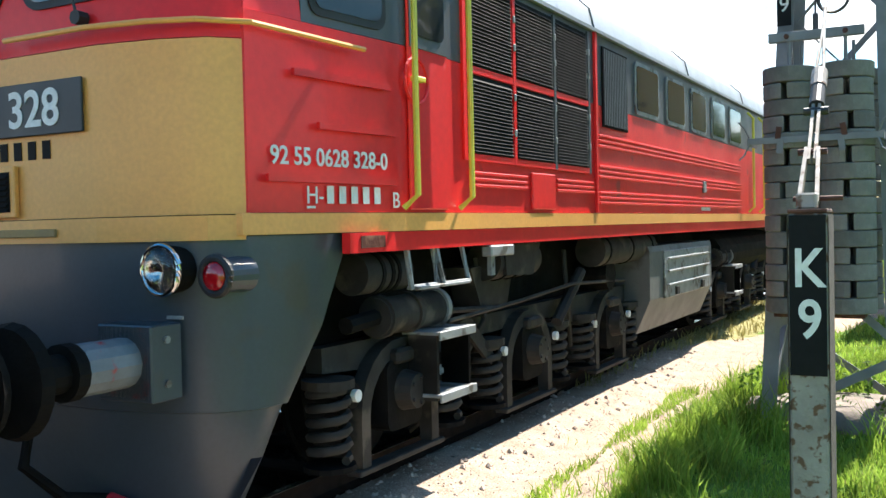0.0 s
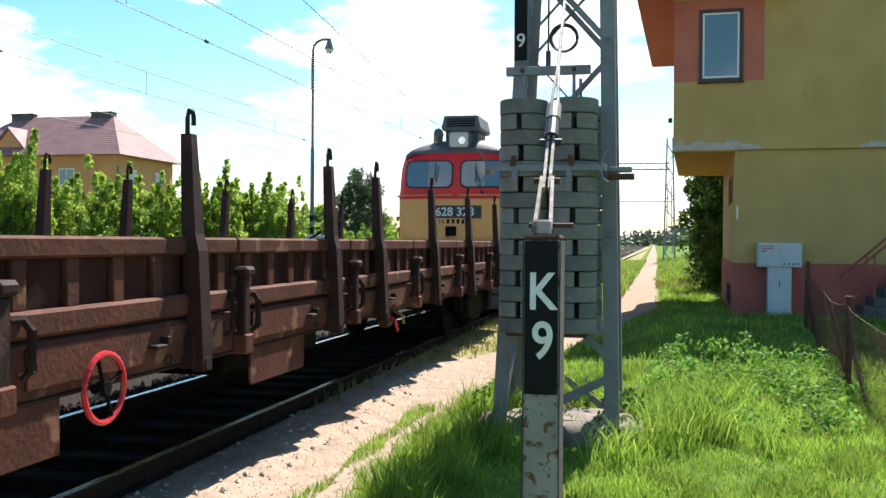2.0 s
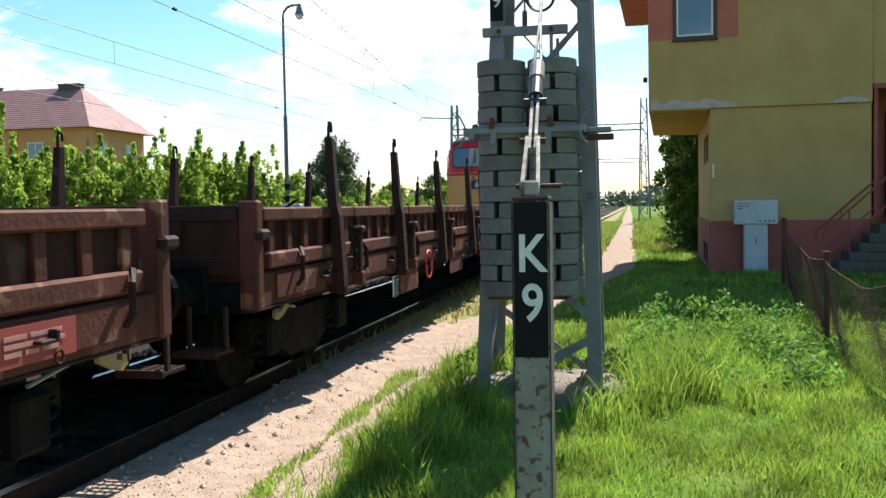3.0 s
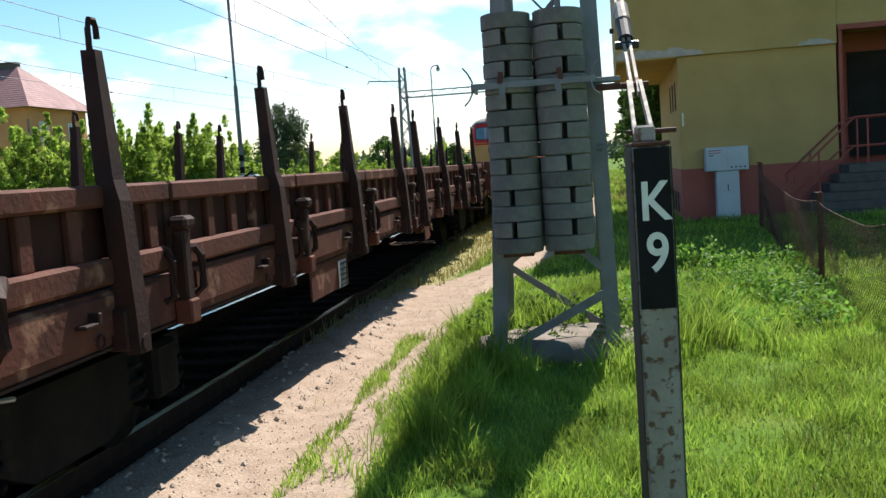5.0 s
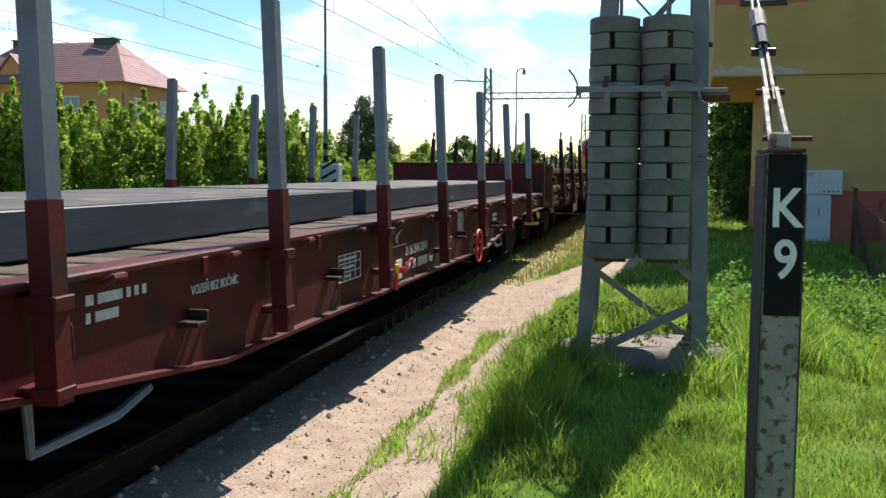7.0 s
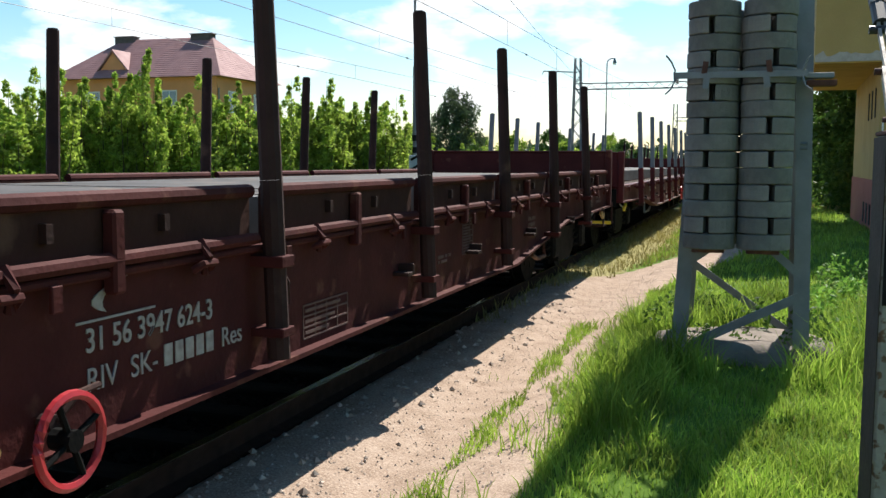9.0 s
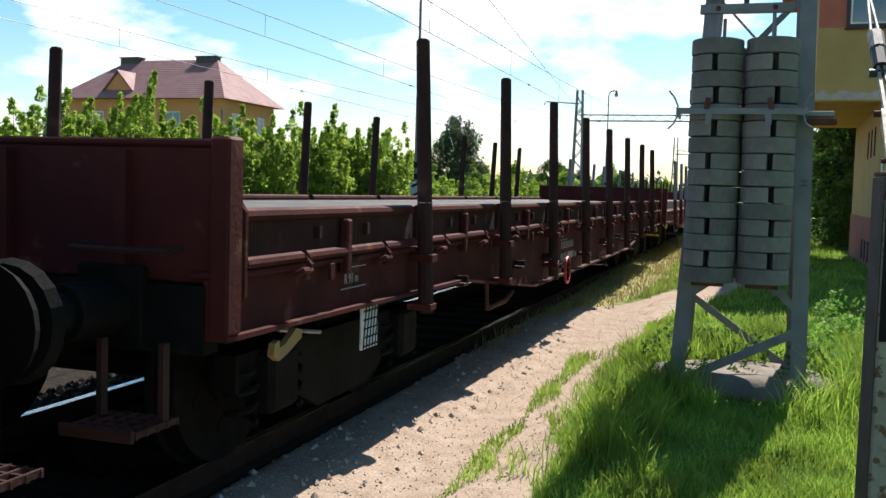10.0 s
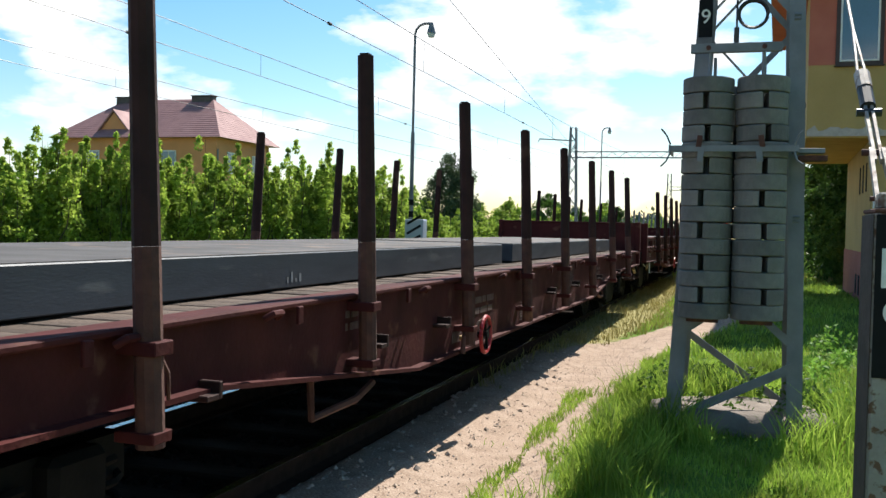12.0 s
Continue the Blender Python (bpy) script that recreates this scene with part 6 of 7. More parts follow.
    for ay in (1.78, 3.76, 5.76, 10.44, 12.42, 14.42):
        wheelset(root, ay, 0.525)
    # skirt and plough
    def wrap(z, ends, shrink, dy):
        pts = [(x * shrink, front_plan(x) + dy, z) for x in FRONT_X]
        e = [(1.36 * shrink if ends > 0.5 else 1.31 * shrink, ends, z)]
        return [(-e[0][0], e[0][1], z)] + pts + e
    smooth(part("skirt", skin(BM(), [wrap(0.84, 0.50, 0.995, 0.02), wrap(1.20, 0.72, 1.0, 0.01), wrap(1.655, 0.98, 1.0, 0.0)], 0.03), LOCO_GREY, root, "blue-grey painted skirt"), 55)
    smooth(part("plough", skin(BM(), [wrap(0.30, 0.24, 0.86, 0.06), wrap(0.60, 0.36, 0.955, 0.03), wrap(0.836, 0.47, 0.985, 0.025)], 0.03), LOCO_GREY, root), 55)
    part("skirt_core", prism(BM(), [(x * 0.93, front_plan(x) + 0.06) for x in FRONT_X] + [(1.1, 0.7), (-1.1, 0.7)], 2, 0.95, 1.64), UNDER, root)
    for s in (-1, 1):
        by = front_plan(0.875)
        b = buffer(root, s * 0.875, by - 0.12, 1.10, -1, BUFFER_GREY, 0.24, 0.66)
        part("guide_sleeve", rod(BM(), (s * 0.875, by - 0.46, 1.10), (s * 0.875, by - 0.52, 1.10), 0.125, 16), UNDER, b)
        part("buffer_box", boxm(s * 0.875 - 0.17, s * 0.875 + 0.17, by - 0.17, by + 0.02, 0.92, 1.27, 0.008), LOCO_GREY, b)
        for q in (-0.10, 0.10):
            part("bolt", disc(BM(), (s * 0.875 + (0.17 if s > 0 else -0.18), by - 0.08, 1.10 + q), 0.018, 0.012, 8, 0), SILVER, b)
        lx = 1.0
        lz, ly = 1.51, front_plan(lx)
        hl = part("head_lamp", rod(BM(), (s * lx, ly + 0.03, lz), (s * lx, ly - 0.085, lz), 0.105, 24, 0.118), UNDER, root)
        part("rim", tube(BM(), ring_pts((s * lx, ly - 0.09, lz), 0.112, 28, 1), 0.013, 8, True), CHROME, hl, "chromed lamp rim")
        part("reflector", rod(BM(), (s * lx, ly - 0.088, lz), (s * lx, ly - 0.03, lz), 0.104, 24, 0.03), CHROME, hl)
        part("lens", smooth_dome((s * lx, ly - 0.092, lz), 0.104, 0.03), LAMP_CLEAR, hl, "clear headlamp lens")
        tx, ty_, tz = 1.245, 0.20, 1.48
        rl = part("tail_lamp", rod(BM(), (s * tx, ty_ + 0.08, tz), (s * tx, ty_ - 0.12, tz), 0.085, 20, 0.075), LOCO_GREY, root)
        part("rim", tube(BM(), ring_pts((s * tx, ty_ - 0.12, tz), 0.082, 24, 1), 0.020, 8, True), RUBBER, rl)
        part("lens", smooth_dome((s * tx, ty_ - 0.125, tz), 0.068, 0.035), LAMP_RED, rl, "red tail lamp lens")
        part("maker_plate", boxm(s * 1.0 - 0.05, s * 1.0 + 0.05, front_plan(1.0) - 0.012, front_plan(1.0) - 0.004, 1.28, 1.296), SILVER, root)
    part("coupling_hook", tube(BM(), [(0, 0.05, 1.08), (0, -0.28, 1.08), (0, -0.36, 1.0), (0, -0.30, 0.92)], 0.05, 8), UNDER, root)
    part("screw_link", tube(BM(), [(0, -0.34, 1.0), (0, -0.5, 0.85), (0, -0.9, 0.9), (0, -1.1, 1.05)], 0.035, 6), UNDER, root)
    for s, c in ((-1, 1), (1, 1)):
        part("air_hose", tube(BM(), [(s * 0.35, 0.02, 0.98), (s * 0.36, -0.2, 0.9), (s * 0.40, -0.3, 0.62), (s * 0.48, -0.15, 0.45), (s * 0.62, 0.0, 0.42)], 0.028, 8), UNDER, root)
        part("hose_valve", rod(BM(), (s * 0.62, 0.0, 0.42), (s * 0.78, 0.02, 0.38), 0.035, 8), WHEEL_RED, root, "red painted hose valve")
    part("beam_trim", boxm(-0.6, 0.35, -0.045, -0.031, 1.67, 1.71, 0.004), OLD_YELLOW, root)
    # windscreens
    for s in (-1, 1):
        rim = part("windscreen_seal", curved_pane(s, 0.07, 1.12, 2.79, 3.38, 0.14, 0.012, 0.02), RUBBER, root)
        part("windscreen", curved_pane(s, 0.105, 1.085, 2.825, 3.345, 0.12, 0.018, 0.012), WIN, rim, "cab windscreen with reflected sky in its colour")
        bm = rod(BM(), (s * 0.55, -0.05, 2.72), (s * 0.42, -0.05, 3.15), 0.008, 5)
        rod(bm, (s * 0.42, -0.045, 2.92), (s * 0.42, -0.045, 3.3), 0.011, 5)
        part("wiper", bm, RUBBER, rim)
        part("wiper_motor", disc(BM(), (s * 0.55, -0.06, 2.70), 0.035, 0.06, 8, 1), RUBBER, rim)
    # rails and plates on the nose
    for s in (-1, 1):
        pts = [(s * x, front_plan(x) - 0.07, 2.64) for x in (0.06, 0.62, 0.95, 1.17)] + [(s * 1.33, 0.27, 2.64), (s * 1.44, 1.05, 2.62)]
        part("nose_rail", tube(BM(), pts, 0.014, 7), LOCO_YELLOW, root, "ochre nose handrail")
    plate = part("number_plate", boxm(-0.54, 0.54, -0.028, -0.012, 2.17, 2.43, 0.004), mat("number_panel", (0.018, 0.024, 0.032), (0.014, 0.018, 0.025), 0.5, bump=0.05), nose, "dark grey number panel")
    words("lettering", "628 328", 0.25, WHITE, nose, pose(-0.02, -0.031, 2.217, 90, 0, 0), align="CENTER", bold=0.018)
    words("mark", "H-", 0.125, BLACK, nose, pose(-0.36, -0.004, 2.055, 90, 0, 0))
    for k in range(5):
        part("letter_bar", boxm(-0.19 + 0.105 * k, -0.135 + 0.105 * k, -0.006, -0.001, 2.055, 2.145), BLACK, nose)
    vent = part("nose_vent", boxm(-0.24, 0.05, -0.035, -0.002, 1.77, 2.03, 0.006), LOCO_YELLOW, nose)
    bm = boxm(-0.21, 0.02, -0.04, -0.036, 1.80, 2.00)
    for k in range(7):
        prism(bm, [(-0.036, 1.81 + 0.028 * k), (-0.056, 1.80 + 0.028 * k), (-0.036, 1.825 + 0.028 * k)], 0, -0.20, 0.01)
    part("vent_slats", bm, LOUVRE, vent)
    part("socket", boxm(-0.52, -0.45, -0.05, -0.002, 2.45, 2.56, 0.01), SILVER, nose)
    # lettering on the cab side
    skew = Matrix.Translation((1.297, 0.30, 0)) @ pose(0, 0, 0, 0, 0, -6.57)
    words("lettering", "92 55 0628 328-0", 0.125, WHITE, root, skew @ Matrix.Translation((0.008, 0.10, 2.0)) @ SIDE, bold=0.015)
    words("mark", "H-", 0.125, WHITE, root, skew @ Matrix.Translation((0.008, 0.34, 1.81)) @ SIDE)
    words("mark", "B", 0.125, WHITE, root, skew @ Matrix.Translation((0.008, 1.03, 1.79)) @ SIDE)
    for k in range(5):
        ob = part("letter_bar", boxm(0.001, 0.005, 0.50 + 0.095 * k, 0.55 + 0.095 * k, 1.81, 1.90), WHITE, root)
        ob.matrix_basis = skew
    part("underline", boxm(0.001, 0.005, 0.35, 0.41, 1.785, 1.797), WHITE, root).matrix_basis = skew
    part("data_panel", boxm(1.421, 1.424, 1.0, 1.24, 1.575, 1.64), RUSTY_BROWN, root)
    for k in range(7):
        part("data_bar", boxm(1.4205, 1.424, 8.55 + 0.07 * k, 8.60 + 0.07 * k, 1.80, 1.85), WHITE, root)
    # roof
    arch = lambda hw, top, low=3.33: [(math.cos(math.pi * k / 12) * hw, low + (top - low) * math.sin(math.pi * k / 12) ** 0.75) for k in range(13)]
    secs = [(0.155, 0.93, 3.62, 3.51), (0.24, 1.11, 3.72, 3.46), (0.36, 1.21, 3.79, 3.37), (0.6, 1.285, 3.85, 3.29), (1.0, 1.36, 3.89, 3.28), (1.45, 1.43, 3.90, 3.33)]
    bm = BM()
    rows = [[bm.verts.new((x, y, z)) for x, z in arch(hw, top, low)] for y, hw, top, low in secs]
    for i in range(len(rows) - 1):
        for j in range(12):
            bm.faces.new((rows[i][j], rows[i][j + 1], rows[i + 1][j + 1], rows[i + 1][j]))
    bm.faces.new(rows[0][::-1])
    bm.faces.new(rows[-1])
    smooth(part("cab_roof", bm, ROOF_DARK, root, "sooty grey domed cab roof"), 40)
    bm = BM()
    prism(bm, arch(1.43, 3.90), 1, 1.452, L)
    smooth(part("roof", bm, ROOF_GREY, root, "light grey arched roof"), 40)
    for y in (1.46, 4.72, 8.0, 11.2):
        tube_pts = [(x, y, z + 0.004) for x, z in arch(1.43, 3.90)]
        part("roof_seam", tube(BM(), tube_pts, 0.012, 5), ROOF_DARK, root)
    for s in (-1, 1):
        part("gutter", boxm(min(s * 1.42, s * 1.455), max(s * 1.42, s * 1.455), 1.46, L, 3.325, 3.355), ROOF_GREY, root)
        for y0, y1 in ((4.9, 7.6), (8.4, 11.0)):
            bm = BM()
            prism(bm, [(s * 1.12, 3.66), (s * 0.72, 3.84), (s * 0.70, 3.93), (s * 0.80, 3.95), (s * 1.16, 3.70)], 1, y0, y1)
            part("roof_hatch", bm, BAND_GREY, root, "dark raised roof hatch")
    ac = part("air_conditioner", prism(BM(), [(-0.36, 4.02), (0.40, 4.02), (0.44, 4.08), (0.38, 4.33), (-0.34, 4.33), (-0.40, 4.08)], 1, 0.35, 1.55), ROOF_DARK, root, "grey roof air conditioner")
    part("intake", boxm(-0.28, 0.32, 0.335, 0.349, 4.10, 4.27), LOUVRE, ac)
    for k in range(3):
        part("slat", boxm(-0.28, 0.32, 0.325, 0.334, 4.13 + 0.05 * k, 4.145 + 0.05 * k), ROOF_DARK, ac)
    for x in (-0.3, 0.3):
        part("mount", boxm(x - 0.05, x + 0.05, 0.55, 1.4, 3.78, 4.02), ROOF_DARK, ac)
    hl = part("roof_headlight", prism(BM(), rrect(-0.20, 0.26, 3.62, 3.98, 0.07), 1, 0.12, 0.6), ROOF_DARK, root, "square roof headlight housing")
    part("glass", prism(BM(), rrect(-0.17, 0.23, 3.65, 3.95, 0.06), 1, 0.108, 0.119), LAMP_GLASS, hl)
    part("bulb_disc", disc(BM(), (0.10, 0.085, 3.78), 0.075, 0.022, 16, 1), CHROME, hl)
    hn = part("horn", rod(BM(), (-0.42, 0.55, 3.95), (-0.42, 0.15, 3.95), 0.03, 10, 0.10), ROOF_DARK, root)
    part("horn_shield", boxm(-0.72, -0.48, 0.28, 0.288, 3.84, 4.10), LAMP_CLEAR, hn, "clear wind shield of the horn")
    part("horn_bracket", boxm(-0.58, -0.40, 0.4, 0.5, 3.68, 3.95), ROOF_DARK, hn)
    vehicles.append((root, LOCO_Y))
    return root


locomotive()


# ---- wagons ----
def bogie(root, yc):
    for s in (-1, 1):
        bm = BM()
        prism(bm, [(yc - 1.25, 0.80), (yc + 1.25, 0.80), (yc + 1.25, 0.62), (yc + 0.62, 0.50), (yc + 0.35, 0.38), (yc - 0.35, 0.38), (yc - 0.62, 0.50), (yc - 1.25, 0.62)], 0,
              min(s * 0.96, s * 1.08), max(s * 0.96, s * 1.08))
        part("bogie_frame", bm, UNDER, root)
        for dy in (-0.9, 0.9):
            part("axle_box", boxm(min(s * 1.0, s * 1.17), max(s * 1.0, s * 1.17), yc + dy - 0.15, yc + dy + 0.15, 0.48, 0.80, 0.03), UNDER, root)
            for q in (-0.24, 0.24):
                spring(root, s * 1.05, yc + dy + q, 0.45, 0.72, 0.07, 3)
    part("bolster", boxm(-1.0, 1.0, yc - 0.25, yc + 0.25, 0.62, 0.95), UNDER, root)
    for dy in (-0.9, 0.9):
        wheelset(root, yc + dy, 0.46)


def end_gear(root, y, way, handle):
    """Buffers, coupling, hand hooks and shunter's step at one end. way: +1 at the end ahead."""
    for s in (-1, 1):
        buffer(root, s * 0.875, y, 1.10, way, UNDER, 0.23, 0.62)
        part("hand_rail", tube(BM(), [(s * 1.2, y + way * 0.02, 1.35), (s * 1.2, y + way * 0.13, 1.34), (s * 0.75, y + way * 0.13, 1.34), (s * 0.75, y + way * 0.02, 1.35)], 0.014, 6), STAKE_DARK, root)
        bm = BM()
        for k in range(6):
            q = s * 1.12 - 0.15 + 0.06 * k
            box(bm, q - 0.006, q + 0.006, y + 0.28 * way - 0.14, y + 0.28 * way + 0.14, 0.675, 0.70)
        for k in range(5):
            q = y + 0.28 * way - 0.13 + 0.065 * k
            box(bm, s * 1.12 - 0.16, s * 1.12 + 0.16, q - 0.006, q + 0.006, 0.672, 0.697)
        st = part("shunter_step", bm, STAKE_DARK, root, "grated shunter's step")
        part("step_edge", boxm(s * 1.12 - 0.16, s * 1.12 + 0.16, y + 0.28 * way - 0.165, y + 0.28 * way - 0.142, 0.665, 0.715, 0.004), SAFETY if root.name.startswith("flat_wagon") and handle == SAFETY else STAKE_DARK, st)
        for dx in (-0.14, 0.14):
            part("step_hanger", boxm(s * 1.12 + dx - 0.012, s * 1.12 + dx + 0.012, y + 0.22 * way - 0.02, y + 0.22 * way + 0.02, 0.70, 1.0), STAKE_DARK, st)
        blade = [(-0.17, 0.09), (-0.11, 0.12), (0.0, 0.035), (0.055, 0.02), (0.06, 0.07), (0.10, 0.055), (0.115, -0.02), (0.06, -0.065), (-0.03, -0.03), (-0.16, 0.045)]
        lever = part("uncoupling_lever", prism(BM(), [(y + way * (d - 0.55), 0.87 + 0.7 * h) for d, h in blade], 0, s * 1.36 - 0.016, s * 1.36 + 0.016), handle, root, "painted hook-shaped hand lever")
        part("lever_rod", rod(BM(), (s * 1.26, y - way * 0.7, 0.93), (s * 1.26, y - way * 1.15, 0.86), 0.012, 6), SILVER, lever)
    part("coupling", tube(BM(), [(0, y - way * 0.05, 1.08), (0, y + way * 0.25, 1.08), (0, y + way * 0.45, 0.86), (0, y + way * 0.72, 0.98)], 0.05, 8), UNDER, root)
    part("air_hose", tube(BM(), [(0.32, y, 1.0), (0.34, y + way * 0.2, 0.9), (0.36, y + way * 0.35, 0.6), (0.3, y + way * 0.65, 0.65)], 0.028, 7), UNDER, root)


def stencil_bars(root, x, y, z, rows, material=None, size=0.035):
    """Unreadable small lettering as plain bars, from y ahead."""
    for i, row in enumerate(rows):
        q = y
        for w in row:
            part("stencil_bar", boxm(x, x + 0.003, q, q + w, z - i * size * 1.7, z - i * size * 1.7 + size), material or (MARK if root.get("marks", 1) else FADED), root)
            q += w + 0.03


def grid_mark(root, x, y0, y1, z0, z1, cols, rows):
    ink = MARK if root.get("marks", 1) else FADED
    for k in range(cols + 1):
        q = y0 + (y1 - y0) * k / cols
        part("mark_line", boxm(x, x + 0.003, q - 0.004, q + 0.004, z0, z1), ink, root)
    for k in range(rows + 1):
        q = z0 + (z1 - z0) * k / rows
        part("mark_line", boxm(x, x + 0.0035, y0, y1, q - 0.004, q + 0.004), ink, root)
    for j in range(rows):
        part("grid_bar", boxm(x, x + 0.003, y0 + 0.02, y0 + (y1 - y0) * (0.55 + 0.4 * ((j * 7) % 3) / 3), z0 + (z1 - z0) * (j + 0.35) / rows, z0 + (z1 - z0) * (j + 0.65) / rows), ink, root)


def hooked_stake(root, s, y):
    bm = BM()
    secs = [(0.90, 1.43, 1.50, 0.060), (1.05, 1.40, 1.50, 0.062), (1.62, 1.38, 1.47, 0.060), (1.72, 1.355, 1.445, 0.056), (2.32, 1.335, 1.405, 0.036)]
    rows = [[bm.verts.new(q) for q in ((s * x0, y - w, z), (s * x1, y - w, z), (s * x1, y + w, z), (s * x0, y + w, z))] for z, x0, x1, w in secs]
    for a, b in zip(rows[:-1], rows[1:]):
        for k in range(4):
            bm.faces.new((a[k], a[(k + 1) % 4], b[(k + 1) % 4], b[k]))
    bm.faces.new(rows[0][::-1])
    bm.faces.new(rows[-1])
    bmesh.ops.recalc_face_normals(bm, faces=bm.faces)
    st = part("stake", bm, STAKE_DARK, root, "dark rusty stake with a hook at its top")
    x = s * 1.37
    part("hook", tube(BM(), [(x, y - 0.015, 2.28), (x, y - 0.015, 2.42), (x, y + 0.005, 2.465), (x, y + 0.045, 2.465), (x, y + 0.062, 2.43), (x, y + 0.062, 2.38)], 0.015, 6), STAKE_DARK, st)
    part("pivot", disc(BM(), (s * 1.42 - (0.08 if s < 0 else 0), y, 0.95), 0.04, 0.09, 10, 0), STAKE_DARK, st)
    part("shoe", boxm(min(s * 1.36, s * 1.46), max(s * 1.36, s * 1.46), y - 0.09, y + 0.09, 0.92, 1.12, 0.01), STAKE_DARK, st)


def hinge_post(root, s, y):
    hp = part("hinge_post", boxm(min(s * 1.39, s * 1.46), max(s * 1.39, s * 1.46), y - 0.045, y + 0.045, 0.97, 1.44, 0.012), STAKE_DARK, root, "stout latch post of the drop sides")
    part("post_head", boxm(min(s * 1.38, s * 1.49), max(s * 1.38, s * 1.49), y - 0.07, y + 0.07, 1.44, 1.51, 0.02), STAKE_DARK, hp)
    part("post_foot", boxm(min(s * 1.38, s * 1.48), max(s * 1.38, s * 1.48), y - 0.06, y + 0.06, 0.93, 1.06, 0.01), RUSTY_BROWN, hp)
    for d in (-0.19, 0.19):
        pts = [(s * 1.40, y + d, 1.07), (s * 1.45, y + d, 1.10), (s * 1.45, y + d, 1.28), (s * 1.42, y + d * 0.9, 1.33), (s * 1.39, y + d * 0.6, 1.33)]
        part("latch_bow", tube(BM(), pts, 0.024, 6), STAKE_DARK, hp)


def dropside_wagon(number, label):
    y0 = WAGON_Y[number]
    root = thing("stake_wagon", label, "railway wagon", "freight wagons", m=pose(TRACK_X, y0, 0))
    L = 19.0
    part("floor", boxm(-1.30, 1.30, -L, 0, 1.16, 1.22), BROWN_DARK, root)
    part("centre_sill", boxm(-0.35, 0.35, -L, 0, 0.80, 1.158), UNDER, root)
    stakes = [1.75, 4.05, 6.30, 8.62, 10.0, 12.45, 14.8, 17.15]
    posts = [0.2, 2.52, 4.88, 7.2, 9.45, 11.8, 14.2, 16.48, 18.8]
    plates, card = (((-11.55, -10.55), (-14.6, -13.7)), -14.88) if number == 0 else (((-8.3, -7.9), (-13.95, -12.75)), -12.98)
    for s in (-1, 1):
        sx = lambda a, b: (min(s * a, s * b), max(s * a, s * b))
        part("sole_bar", boxm(*sx(1.28, 1.38), -L, 0, 0.95, 1.21, 0.01), RUSTY_BROWN, root, "rust-brown pressed sole bar")
        part("sole_lip", boxm(*sx(1.28, 1.385), -L, 0, 0.935, 0.949), STAKE_DARK, root)
        for a, b in zip(posts[:-1], posts[1:]):
            ya, yb = -b + 0.012, -a - 0.012
            side = part("drop_side", boxm(*sx(1.30, 1.335), ya, yb, 1.225, 1.68), BROWN_DARK, root, "ribbed steel drop side")
            part("top_rail", boxm(*sx(1.295, 1.39), ya, yb, 1.595, 1.70, 0.014), RUSTY_BROWN, side)
            part("mid_rail", boxm(*sx(1.335, 1.405), ya + 0.07, yb - 0.07, 1.235, 1.36, 0.016), RUSTY_BROWN, side)
            count = max(3, int((yb - ya) / 0.36))
            for k in range(count):
                q = ya + (yb - ya) * (k + 0.5) / count
                part("rib", boxm(*sx(1.335, 1.372), q - 0.05, q + 0.05, 1.36, 1.595, 0.006), RUSTY_BROWN, side)
            part("lower_plate", boxm(*sx(1.38, 1.395), ya + 0.22, yb - 0.22, 1.0, 1.19, 0.004), RUSTY_BROWN, side)
            q = (ya + yb) / 2 + 0.15
            part("catch", boxm(*sx(1.395, 1.45), q - 0.09, q + 0.03, 1.08, 1.10, 0.006), STAKE_DARK, side)
            part("catch", boxm(*sx(1.395, 1.45), q + 0.03, q + 0.06, 1.08, 1.14, 0.006), STAKE_DARK, side)
            part("ring", tube(BM(), ring_pts((s * 1.41, q + 0.1, 1.0), 0.032, 14, 0), 0.007, 5, True), STAKE_DARK, side)
        for q in stakes:
            hooked_stake(root, s, -q)
        for q in posts[1:-1]:
            hinge_post(root, s, -q)
        for yy in (-0.06, -L + 0.06):
            part("corner_post", boxm(*sx(1.27, 1.42), yy - 0.06, yy + 0.06, 0.95, 1.75, 0.015), RUSTY_BROWN, root)
            part("corner_latch", boxm(*sx(1.40, 1.47), yy - 0.09, yy + 0.09, 1.46, 1.54, 0.02), STAKE_DARK, root)
        for yy, d in ((-0.5, -0.35), (-L + 0.85, 0.35)):
            part("corner_bow", tube(BM(), [(s * 1.40, yy, 1.07), (s * 1.45, yy, 1.12), (s * 1.45, yy, 1.30), (s * 1.40, yy + 0.10, 1.36)], 0.024, 6), STAKE_DARK, root)
        part("panel_label", boxm(*sx(1.396, 1.40), -1.6, -0.95, 1.0, 1.18), mat("faded_red_panel", (0.36, 0.055, 0.045), (0.29, 0.05, 0.04), 0.7), root, "faded red data panel")
        part("skirt_plate", boxm(*sx(1.355, 1.375), *plates[0], 0.68, 0.935, 0.004), RUSTY_BROWN, root)
        part("skirt_plate", boxm(*sx(1.355, 1.375), *plates[1], 0.66, 0.935, 0.004), RUSTY_BROWN, root)
        if number == 0:
            handwheel(root, s * 1.47, -13.48, 0.95, 0.17, WHEEL_RED, UNDER)
        bd = part("card_holder", boxm(*sx(1.376, 1.388), card - 0.125, card + 0.125, 0.66, 0.90, 0.004), WHITE, root, "white card in a wire holder")
        bm = BM()
